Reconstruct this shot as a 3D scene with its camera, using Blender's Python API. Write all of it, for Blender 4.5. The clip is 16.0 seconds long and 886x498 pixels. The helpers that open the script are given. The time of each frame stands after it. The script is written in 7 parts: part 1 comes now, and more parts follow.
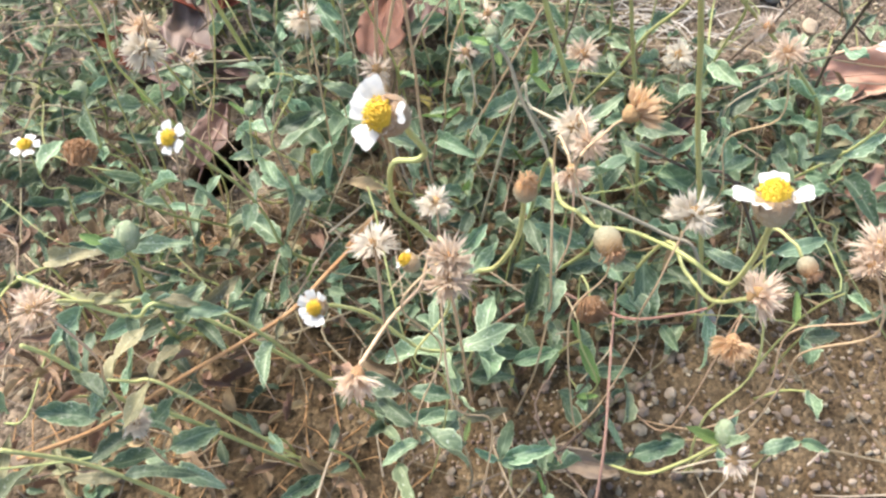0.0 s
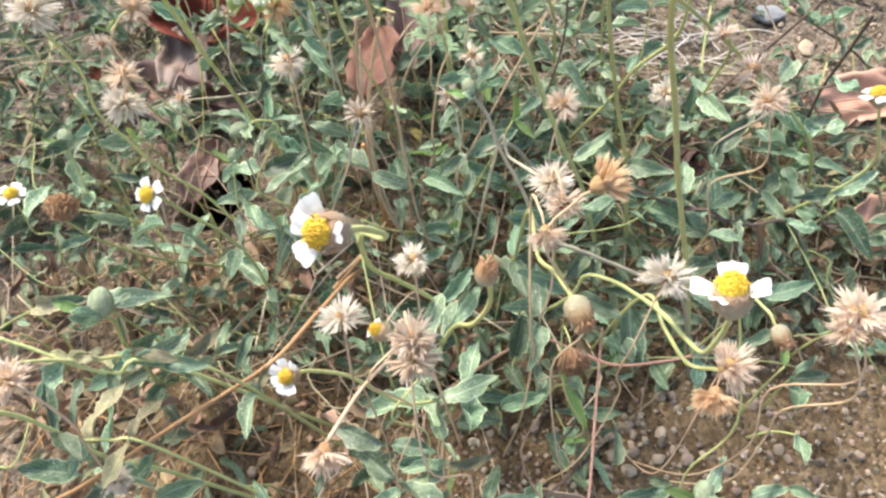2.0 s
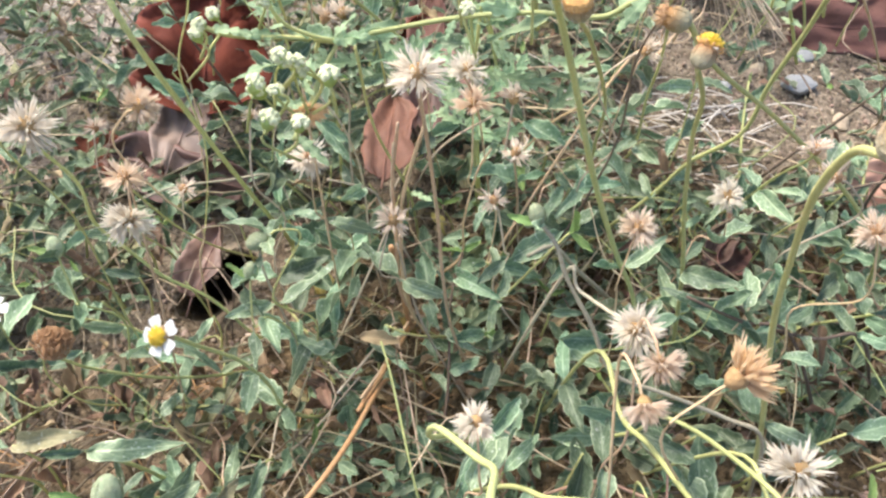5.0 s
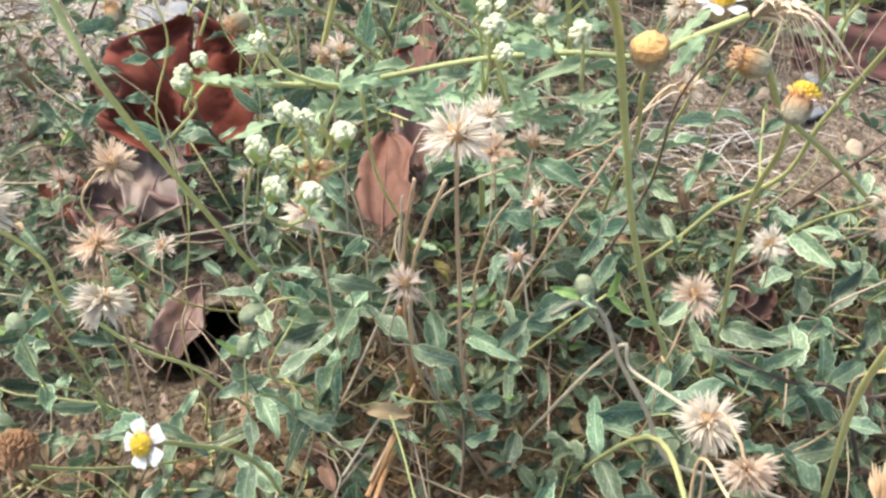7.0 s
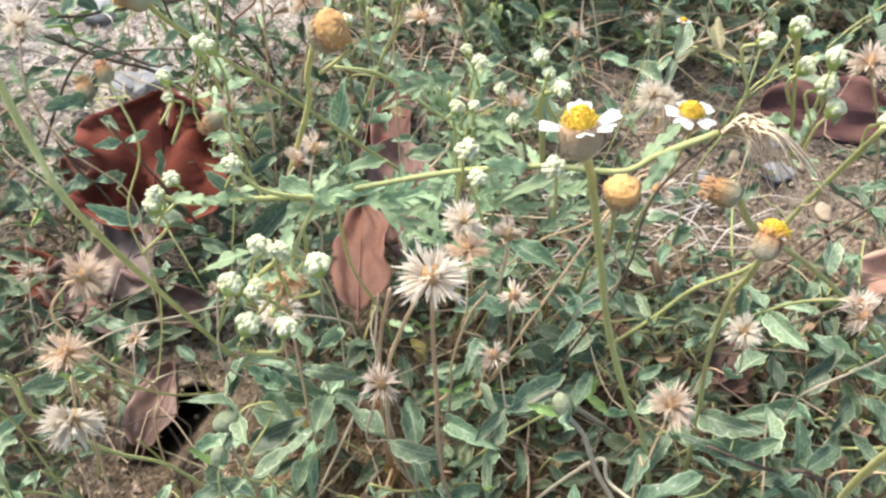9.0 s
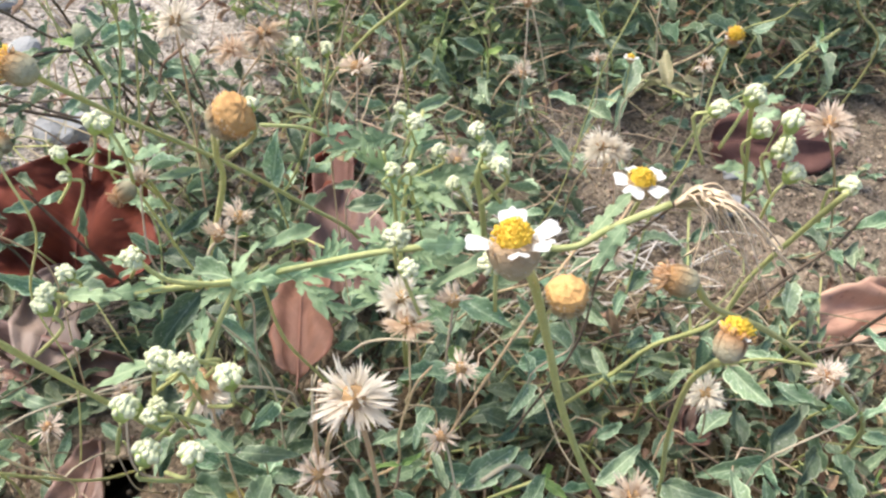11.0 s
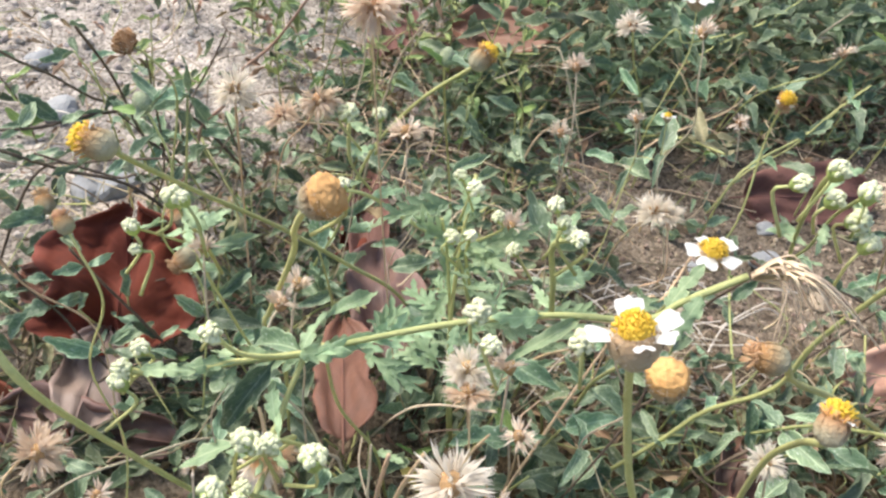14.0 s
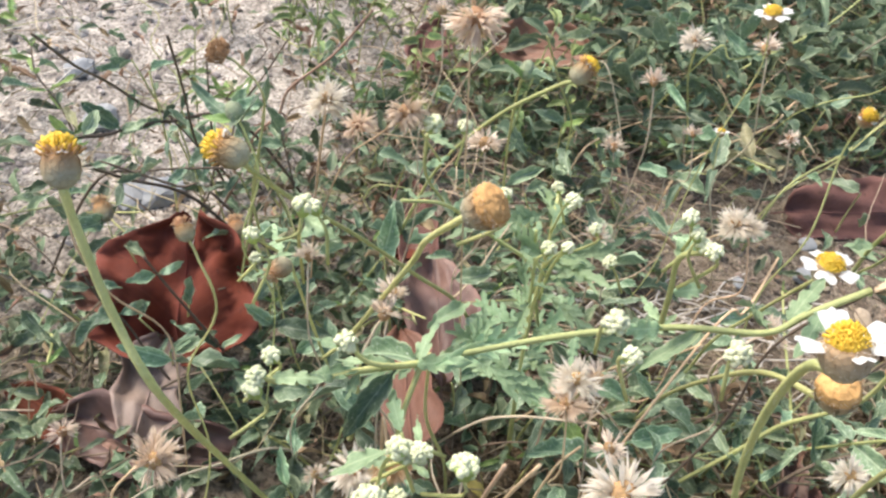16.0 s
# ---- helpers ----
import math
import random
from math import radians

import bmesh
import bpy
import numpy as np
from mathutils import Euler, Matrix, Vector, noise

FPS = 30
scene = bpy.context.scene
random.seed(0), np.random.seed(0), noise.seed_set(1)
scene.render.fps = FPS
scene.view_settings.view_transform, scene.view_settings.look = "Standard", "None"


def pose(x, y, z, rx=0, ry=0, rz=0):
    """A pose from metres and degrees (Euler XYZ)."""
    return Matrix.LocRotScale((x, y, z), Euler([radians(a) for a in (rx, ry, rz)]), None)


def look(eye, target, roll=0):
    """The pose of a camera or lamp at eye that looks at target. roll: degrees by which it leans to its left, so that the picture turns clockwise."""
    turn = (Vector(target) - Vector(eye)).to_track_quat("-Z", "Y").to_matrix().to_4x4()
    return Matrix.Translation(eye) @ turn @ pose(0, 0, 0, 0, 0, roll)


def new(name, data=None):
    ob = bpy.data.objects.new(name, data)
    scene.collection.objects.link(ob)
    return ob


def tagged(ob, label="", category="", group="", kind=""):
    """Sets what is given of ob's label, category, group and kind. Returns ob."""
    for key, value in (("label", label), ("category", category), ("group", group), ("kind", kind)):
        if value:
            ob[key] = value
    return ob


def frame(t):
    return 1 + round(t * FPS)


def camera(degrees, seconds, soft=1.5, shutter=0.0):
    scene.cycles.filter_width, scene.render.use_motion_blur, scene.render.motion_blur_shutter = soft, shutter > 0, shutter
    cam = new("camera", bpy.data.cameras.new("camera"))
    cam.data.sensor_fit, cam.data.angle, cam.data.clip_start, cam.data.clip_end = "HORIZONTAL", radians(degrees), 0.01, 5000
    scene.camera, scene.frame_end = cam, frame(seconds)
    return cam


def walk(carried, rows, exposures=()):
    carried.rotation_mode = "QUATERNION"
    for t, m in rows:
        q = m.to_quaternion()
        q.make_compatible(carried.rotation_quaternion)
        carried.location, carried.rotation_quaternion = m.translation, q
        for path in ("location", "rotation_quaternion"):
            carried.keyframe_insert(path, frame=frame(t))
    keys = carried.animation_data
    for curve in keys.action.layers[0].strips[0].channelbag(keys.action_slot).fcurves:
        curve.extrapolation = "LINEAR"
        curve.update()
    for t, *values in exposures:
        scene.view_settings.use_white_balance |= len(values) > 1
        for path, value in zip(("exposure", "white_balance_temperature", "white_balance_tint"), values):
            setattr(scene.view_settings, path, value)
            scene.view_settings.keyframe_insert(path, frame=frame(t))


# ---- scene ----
cam = camera(57.8, 16.0, soft=2.5)
METRES, EYE, TILT, LEAN, TURN = 0.30, 0.42, -53.0, 0.0, 0.0
ROWS = [
    (0.0, 0.0, 0.0, 0.0, 0.0, 0.0, -0.0),
    (0.5, 0.0226, 0.0001, 0.0097, 0.25, -0.0, -0.17),
    (1.0, 0.0313, 0.003, 0.0274, 0.52, -0.17, -0.03),
    (1.5, 0.0436, 0.0019, 0.0526, 0.78, -0.19, 0.53),
    (2.0, 0.0479, 0.005, 0.078, 0.87, -0.05, 0.56),
    (2.5, 0.0513, 0.0191, 0.1067, 0.61, 0.2, 0.41),
    (3.0, 0.0181, 0.0446, 0.1445, 0.34, 0.54, 0.04),
    (3.5, -0.0125, 0.0824, 0.176, 0.37, 0.88, 0.01),
    (4.0, -0.0189, 0.1068, 0.202, 0.09, 1.1, 0.09),
    (6.5, -0.1335, 0.2728, 0.2846, -2.85, 2.35, 1.31),
    (7.0, -0.1262, 0.3038, 0.3108, -3.19, 2.6, 1.79),
    (7.5, -0.1264, 0.316, 0.3331, -3.87, 2.86, 1.93),
    (8.0, -0.1247, 0.3126, 0.3594, -4.22, 3.3, 2.16),
    (8.5, -0.1254, 0.3021, 0.3849, -4.67, 4.05, 2.44),
    (9.0, -0.122, 0.3006, 0.4052, -4.83, 4.64, 2.62),
    (11.5, -0.0798, 0.3852, 0.4956, -7.79, 6.16, 4.86),
    (12.0, -0.0814, 0.3802, 0.5093, -7.41, 6.91, 4.91),
    (12.5, -0.0875, 0.376, 0.5158, -7.47, 7.56, 4.95),
    (13.0, -0.1002, 0.3776, 0.5164, -7.32, 8.02, 4.82),
    (13.5, -0.1164, 0.3746, 0.5196, -6.99, 8.62, 4.96),
    (14.0, -0.1443, 0.3826, 0.5134, -6.88, 9.03, 4.61),
    (14.5, -0.175, 0.3856, 0.5163, -6.73, 9.27, 4.48),
    (15.0, -0.1963, 0.384, 0.5201, -7.0, 9.33, 4.48),
    (15.5, -0.2372, 0.3918, 0.5231, -7.13, 9.63, 4.27),
    (16.0, -0.2716, 0.3945, 0.5203, -7.25, 9.91, 4.06),
]
walk(cam, [(t, pose(0, 0, EYE, TILT, LEAN, TURN) @ pose(METRES * x, METRES * y, METRES * z, 90 + pitch, roll, yaw)) for t, x, y, z, yaw, pitch, roll in ROWS], exposures=[(0.0, 1.15), (4.0, 1.09), (9.0, 0.95), (12.0, 0.81), (16.0, 0.78)])


# ---- light ----
world = bpy.data.worlds.new("sky")
scene.world = world
world.use_nodes = True
wn = world.node_tree
sky = wn.nodes.new("ShaderNodeTexSky")
sky.sky_type = "NISHITA"
sky.sun_disc = False
sky.sun_elevation, sky.sun_rotation = radians(58), radians(-50)
sky.dust_density = 3.0
wn.links.new(sky.outputs[0], wn.nodes["Background"].inputs[0])
wn.nodes["Background"].inputs[1].default_value = 0.15
sun = new("sun", bpy.data.lights.new("sun", "SUN"))
sun.data.energy, sun.data.angle, sun.data.color = 2.65, radians(22), (1.0, 0.92, 0.82)
sun.matrix_world = look((-1.2, 1.0, 2.5), (0, 0, 0))


# ---- materials ----
def mat(name, base, second=None, scale=300.0, rough=0.75, bump=0.2, vary=0.25, thin=0.0, spots=0.0, veins=0.0, spot_colour=(0.75, 0.78, 0.7), island=False, tip=None, tip_from=-0.3, tip_to=0.25):
    """Colour between base and second by noise at two scales, changed a little from object to object."""
    m = bpy.data.materials.new(name)
    m.use_nodes = True
    n, l = m.node_tree.nodes, m.node_tree.links
    p = n["Principled BSDF"]
    p.inputs["Roughness"].default_value = rough
    p.inputs["Specular IOR Level"].default_value = 0.45
    tc = n.new("ShaderNodeTexCoord")
    info = n.new("ShaderNodeNewGeometry" if island else "ShaderNodeObjectInfo")
    chance = info.outputs["Random Per Island" if island else "Random"]
    off = n.new("ShaderNodeVectorMath")
    off.operation = "MULTIPLY_ADD"
    l.new(chance, off.inputs[0])
    off.inputs[1].default_value = (3.1, 1.7, 5.3)
    l.new(tc.outputs["Object"], off.inputs[2])
    fine = n.new("ShaderNodeTexNoise")
    fine.inputs["Scale"].default_value, fine.inputs["Detail"].default_value = scale, 6
    l.new(off.outputs[0], fine.inputs["Vector"])
    broad = n.new("ShaderNodeTexNoise")
    broad.inputs["Scale"].default_value, broad.inputs["Detail"].default_value = scale / 9, 3
    l.new(off.outputs[0], broad.inputs["Vector"])
    add = n.new("ShaderNodeMath")
    add.operation = "MULTIPLY_ADD"
    l.new(fine.outputs["Fac"], add.inputs[0])
    add.inputs[1].default_value = 0.55
    half = n.new("ShaderNodeMath")
    half.operation = "MULTIPLY"
    l.new(broad.outputs["Fac"], half.inputs[0])
    half.inputs[1].default_value = 0.45
    l.new(half.outputs[0], add.inputs[2])
    ramp = n.new("ShaderNodeMapRange")
    ramp.inputs["From Min"].default_value, ramp.inputs["From Max"].default_value = 0.36, 0.66
    l.new(add.outputs[0], ramp.inputs["Value"])
    mix = n.new("ShaderNodeMix")
    mix.data_type = "RGBA"
    mix.inputs[6].default_value = (*base, 1)
    mix.inputs[7].default_value = (*(second or [c * 0.6 for c in base]), 1)
    l.new(ramp.outputs[0], mix.inputs[0])
    out = mix.outputs[2]
    if spots:
        sn = n.new("ShaderNodeTexNoise")
        sn.inputs["Scale"].default_value, sn.inputs["Detail"].default_value = scale * 2.2, 2
        l.new(off.outputs[0], sn.inputs["Vector"])
        sr = n.new("ShaderNodeMapRange")
        sr.inputs["From Min"].default_value, sr.inputs["From Max"].default_value = 0.62, 0.72
        sr.inputs["To Max"].default_value = spots
        l.new(sn.outputs["Fac"], sr.inputs["Value"])
        sm = n.new("ShaderNodeMix")
        sm.data_type = "RGBA"
        sm.inputs[7].default_value = (*spot_colour, 1)
        l.new(sr.outputs[0], sm.inputs[0])
        l.new(out, sm.inputs[6])
        out = sm.outputs[2]
    if tip:
        zs = n.new("ShaderNodeSeparateXYZ")
        l.new(tc.outputs["Object"], zs.inputs[0])
        zr = n.new("ShaderNodeMapRange")
        zr.inputs["From Min"].default_value, zr.inputs["From Max"].default_value = tip_from, tip_to
        l.new(zs.outputs["Z"], zr.inputs["Value"])
        zm = n.new("ShaderNodeMix")
        zm.data_type = "RGBA"
        zm.inputs[7].default_value = (*tip, 1)
        l.new(zr.outputs[0], zm.inputs[0])
        l.new(out, zm.inputs[6])
        out = zm.outputs[2]
    if veins:
        uv = n.new("ShaderNodeUVMap")
        sep = n.new("ShaderNodeSeparateXYZ")
        l.new(uv.outputs[0], sep.inputs[0])
        a = n.new("ShaderNodeMath")
        a.operation = "ABSOLUTE"
        l.new(sep.outputs["X"], a.inputs[0])
        rib = n.new("ShaderNodeMapRange")
        rib.inputs["From Min"].default_value, rib.inputs["From Max"].default_value = 0.1, 0.02
        rib.inputs["To Max"].default_value = veins * 0.6
        l.new(a.outputs[0], rib.inputs["Value"])
        edge = n.new("ShaderNodeMapRange")
        edge.inputs["From Min"].default_value, edge.inputs["From Max"].default_value = 0.84, 1.0
        edge.inputs["To Max"].default_value = veins
        l.new(a.outputs[0], edge.inputs["Value"])
        sl = n.new("ShaderNodeMath")
        sl.operation = "MULTIPLY_ADD"
        l.new(a.outputs[0], sl.inputs[0])
        sl.inputs[1].default_value = -0.35
        l.new(sep.outputs["Y"], sl.inputs[2])
        sw = n.new("ShaderNodeMath")
        sw.operation = "PINGPONG"
        l.new(sl.outputs[0], sw.inputs[0])
        sw.inputs[1].default_value = 0.07
        side = n.new("ShaderNodeMapRange")
        side.inputs["From Min"].default_value, side.inputs["From Max"].default_value = 0.016, 0.004
        side.inputs["To Max"].default_value = veins * 0.22
        l.new(sw.outputs[0], side.inputs["Value"])
        m1 = n.new("ShaderNodeMath")
        m1.operation = "MAXIMUM"
        l.new(rib.outputs[0], m1.inputs[0])
        l.new(edge.outputs[0], m1.inputs[1])
        m2 = n.new("ShaderNodeMath")
        m2.operation = "MAXIMUM"
        l.new(m1.outputs[0], m2.inputs[0])
        l.new(side.outputs[0], m2.inputs[1])
        vm = n.new("ShaderNodeMix")
        vm.data_type = "RGBA"
        l.new(m2.outputs[0], vm.inputs[0])
        l.new(out, vm.inputs[6])
        vm.inputs[7].default_value = (min(1, base[0] * 2.3 + 0.08), min(1, base[1] * 2.0 + 0.08), min(1, base[2] * 2.0 + 0.08), 1)
        out = vm.outputs[2]
    hsv = n.new("ShaderNodeHueSaturation")
    l.new(out, hsv.inputs["Color"])
    val = n.new("ShaderNodeMapRange")
    val.inputs["To Min"].default_value, val.inputs["To Max"].default_value = 1 - vary, 1 + vary
    l.new(chance, val.inputs["Value"])
    l.new(val.outputs[0], hsv.inputs["Value"])
    hue = n.new("ShaderNodeMath")
    hue.operation = "FRACT"
    t7 = n.new("ShaderNodeMath")
    t7.operation = "MULTIPLY"
    l.new(chance, t7.inputs[0])
    t7.inputs[1].default_value = 37.0
    l.new(t7.outputs[0], hue.inputs[0])
    hm = n.new("ShaderNodeMapRange")
    hm.inputs["To Min"].default_value, hm.inputs["To Max"].default_value = 0.5 - 0.06 * vary, 0.5 + 0.06 * vary
    l.new(hue.outputs[0], hm.inputs["Value"])
    l.new(hm.outputs[0], hsv.inputs["Hue"])
    l.new(hsv.outputs[0], p.inputs["Base Color"])
    if bump:
        b = n.new("ShaderNodeBump")
        b.inputs["Strength"].default_value, b.inputs["Distance"].default_value = bump, 0.002
        l.new(fine.outputs["Fac"], b.inputs["Height"])
        l.new(b.outputs[0], p.inputs["Normal"])
    if thin:
        tr = n.new("ShaderNodeBsdfTranslucent")
        l.new(hsv.outputs[0], tr.inputs[0])
        ms = n.new("ShaderNodeMixShader")
        ms.inputs[0].default_value = thin
        l.new(p.outputs[0], ms.inputs[1])
        l.new(tr.outputs[0], ms.inputs[2])
        l.new(ms.outputs[0], n["Material Output"].inputs[0])
    return m


M = {
    "leaf": mat("leaf_green", (0.215, 0.305, 0.185), (0.105, 0.175, 0.098), 9, 0.42, 0.5, 0.5, 0.2, 0.65, 0.9),
    "leaf_mass": mat("undergrowth_green", (0.185, 0.245, 0.14), (0.095, 0.145, 0.08), 260, 0.6, 0.3, 0.5, 0.25, 0.5, 0.6, island=True),
    "dry_mass": mat("dry_curled_leaf", (0.33, 0.24, 0.15), (0.20, 0.125, 0.075), 200, 0.75, 0.3, 0.45, 0.15, 0, 0.3, island=True),
    "stem_mass": mat("tangle_brown", (0.27, 0.22, 0.14), (0.17, 0.125, 0.085), 300, 0.8, 0.3, 0.5, island=True),
    "straw_mass": mat("tangle_straw", (0.60, 0.48, 0.33), (0.44, 0.33, 0.21), 300, 0.75, 0.2, 0.3, island=True),
    "green_mass": mat("tangle_green", (0.38, 0.40, 0.16), (0.27, 0.29, 0.12), 300, 0.7, 0.2, 0.35, island=True),
    "young_mass": mat("sprig_green", (0.27, 0.34, 0.13), (0.17, 0.24, 0.08), 200, 0.6, 0.3, 0.4, 0.25, 0.3, 0.6, island=True),
    "young": mat("leaf_young", (0.24, 0.36, 0.11), (0.16, 0.27, 0.08), 9, 0.6, 0.3, 0.25, 0.25, 0.2, 0.5),
    "dull": mat("leaf_dull", (0.31, 0.30, 0.165), (0.19, 0.185, 0.10), 9, 0.7, 0.35, 0.3, 0.2, 0.4, 0.45),
    "yellow_leaf": mat("leaf_yellow", (0.42, 0.34, 0.09), (0.28, 0.24, 0.08), 8, 0.7, 0.3, 0.2, 0.2, 0, 0.3),
    "fern": mat("fern_green", (0.36, 0.49, 0.28), (0.24, 0.36, 0.19), 9, 0.65, 0.3, 0.25, 0.25, 0.2, 0.4),
    "green": mat("stem_green", (0.56, 0.57, 0.235), (0.45, 0.47, 0.185), 700, 0.65, 0.3, 0.2),
    "pale": mat("stem_pale", (0.52, 0.45, 0.33), (0.36, 0.31, 0.22), 600, 0.75, 0.3, 0.2),
    "tan": mat("stem_tan", (0.68, 0.50, 0.32), (0.52, 0.36, 0.21), 500, 0.7, 0.3, 0.2),
    "straw": mat("straw_pale", (0.62, 0.52, 0.38), (0.45, 0.36, 0.25), 500, 0.7, 0.25, 0.2),
    "bleached": mat("straw_bleached", (0.90, 0.85, 0.76), (0.78, 0.70, 0.58), 400, 0.7, 0.2, 0.15),
    "cream_straw": mat("straw_cream", (0.80, 0.66, 0.48), (0.66, 0.50, 0.33), 300, 0.7, 0.2, 0.15),
    "brown": mat("stem_brown", (0.17, 0.125, 0.09), (0.10, 0.07, 0.05), 500, 0.8, 0.4, 0.25),
    "red": mat("stem_red", (0.30, 0.16, 0.11), (0.36, 0.26, 0.17), 400, 0.75, 0.3, 0.2),
    "rusty": mat("stem_rusty", (0.56, 0.33, 0.16), (0.42, 0.22, 0.10), 400, 0.7, 0.3, 0.1),
    "pink": mat("stem_pink", (0.45, 0.29, 0.21), (0.33, 0.20, 0.14), 400, 0.75, 0.3, 0.2),
    "twig": mat("twig_grey", (0.24, 0.19, 0.15), (0.13, 0.10, 0.08), 400, 0.85, 0.4, 0.35),
    "seedw": mat("bristle_white", (0.91, 0.88, 0.81), (0.88, 0.81, 0.71), 5, 0.6, 0, 0.03, 0.62),
    "seedt": mat("bristle_tan", (0.89, 0.81, 0.71), (0.84, 0.72, 0.59), 5, 0.6, 0, 0.05, 0.62),
    "seedd": mat("bristle_dry", (0.93, 0.86, 0.77), (0.85, 0.73, 0.60), 5, 0.7, 0, 0.08, 0.45),
    "seedg": mat("bristle_gold", (0.92, 0.79, 0.60), (0.86, 0.68, 0.45), 5, 0.6, 0, 0.05, 0.62),
    "core": mat("seed_core", (0.46, 0.29, 0.14), (0.28, 0.16, 0.08), 12, 0.85, 0.5, 0.2),
    "ray": mat("petal_white", (0.77, 0.77, 0.75), (0.70, 0.71, 0.68), 6, 0.55, 0.15, 0.04, 0.25),
    "disc": mat("disc_yellow", (0.84, 0.60, 0.06), (0.72, 0.45, 0.04), 9, 0.6, 0.4, 0.06),
    "floret": mat("floret_brown", (0.64, 0.37, 0.14), (0.42, 0.21, 0.07), 5, 0.75, 0.5, 0.12),
    "drytop": mat("floret_dry", (0.36, 0.19, 0.09), (0.60, 0.42, 0.25), 4, 0.8, 0.5, 0.15),
    "cup": mat("bract_green", (0.50, 0.47, 0.32), (0.36, 0.32, 0.20), 11, 0.8, 0.5, 0.12, 0.12, 0, tip=(0.46, 0.26, 0.11), tip_from=-0.3, tip_to=0.2),
    "cup_brown": mat("bract_brown", (0.56, 0.52, 0.36), (0.42, 0.36, 0.23), 11, 0.8, 0.5, 0.12, 0.12, 0, tip=(0.46, 0.32, 0.19), tip_from=-0.4, tip_to=-0.02),
    "burr": mat("burr_brown", (0.40, 0.23, 0.11), (0.24, 0.13, 0.065), 5, 0.8, 0.5, 0.15),
    "budgreen": mat("bud_green", (0.25, 0.32, 0.19), (0.34, 0.36, 0.22), 5, 0.8, 0.4, 0.15, 0, 0.4),
    "tuft": mat("tuft_cream", (0.86, 0.86, 0.62), (0.70, 0.76, 0.42), 4, 0.65, 0.4, 0.08, 0.15),
    "tuftgreen": mat("tuft_green", (0.46, 0.56, 0.17), (0.34, 0.44, 0.12), 4, 0.65, 0.4, 0.1, 0.1),
    "rust": mat("dry_leaf_rust", (0.16, 0.032, 0.014), (0.10, 0.02, 0.01), 90, 0.85, 0.4, 0.15, 0.05, 0.55, 0.25, spot_colour=(0.07, 0.02, 0.012)),
    "maroon": mat("dry_leaf_maroon", (0.19, 0.09, 0.072), (0.12, 0.055, 0.045), 90, 0.8, 0.35, 0.12, 0.1, 0.55, 0.2, spot_colour=(0.06, 0.028, 0.022)),
    "dry_brown": mat("dry_leaf_brown", (0.225, 0.112, 0.068), (0.16, 0.078, 0.048), 90, 0.55, 0.35, 0.12, 0.12, 0.55, 0.25, spot_colour=(0.13, 0.065, 0.04)),
    "orange": mat("dry_leaf_orange", (0.70, 0.41, 0.29), (0.58, 0.32, 0.22), 90, 0.6, 0.3, 0.1, 0.12, 0.3, 0.2, (0.25, 0.11, 0.07)),
    "greybrown": mat("dry_leaf_grey", (0.32, 0.24, 0.20), (0.25, 0.185, 0.15), 90, 0.6, 0.35, 0.12, 0.1, 0.55, 0.2, spot_colour=(0.2, 0.13, 0.1)),
    "pinkbrown": mat("dry_leaf_pink", (0.235, 0.145, 0.115), (0.15, 0.085, 0.068), 90, 0.5, 0.35, 0.12, 0.1, 0.55, 0.2, spot_colour=(0.12, 0.06, 0.045)),
    "dry_tan": mat("dry_leaf_tan", (0.45, 0.35, 0.25), (0.32, 0.23, 0.16), 90, 0.65, 0.35, 0.12, 0.1, 0.55, 0.2, spot_colour=(0.2, 0.13, 0.08)),
    "stone": mat("stone_tan", (0.39, 0.31, 0.23), (0.27, 0.205, 0.15), 350, 0.85, 0.5, 0.3),
    "grit": mat("grit_tan", (0.41, 0.335, 0.255), (0.23, 0.17, 0.12), 350, 0.85, 0.4, 0.5, island=True),
    "pale_grit": mat("grit_pale", (0.42, 0.34, 0.255), (0.30, 0.23, 0.165), 350, 0.85, 0.4, 0.3, island=True),
    "gravel": mat("gravel_pale", (0.52, 0.47, 0.42), (0.36, 0.32, 0.29), 250, 0.85, 0.4, 0.5, island=True),
    "stone_blue": mat("stone_blue_grey", (0.34, 0.35, 0.35), (0.25, 0.26, 0.27), 250, 0.8, 0.5, 0.15),
}


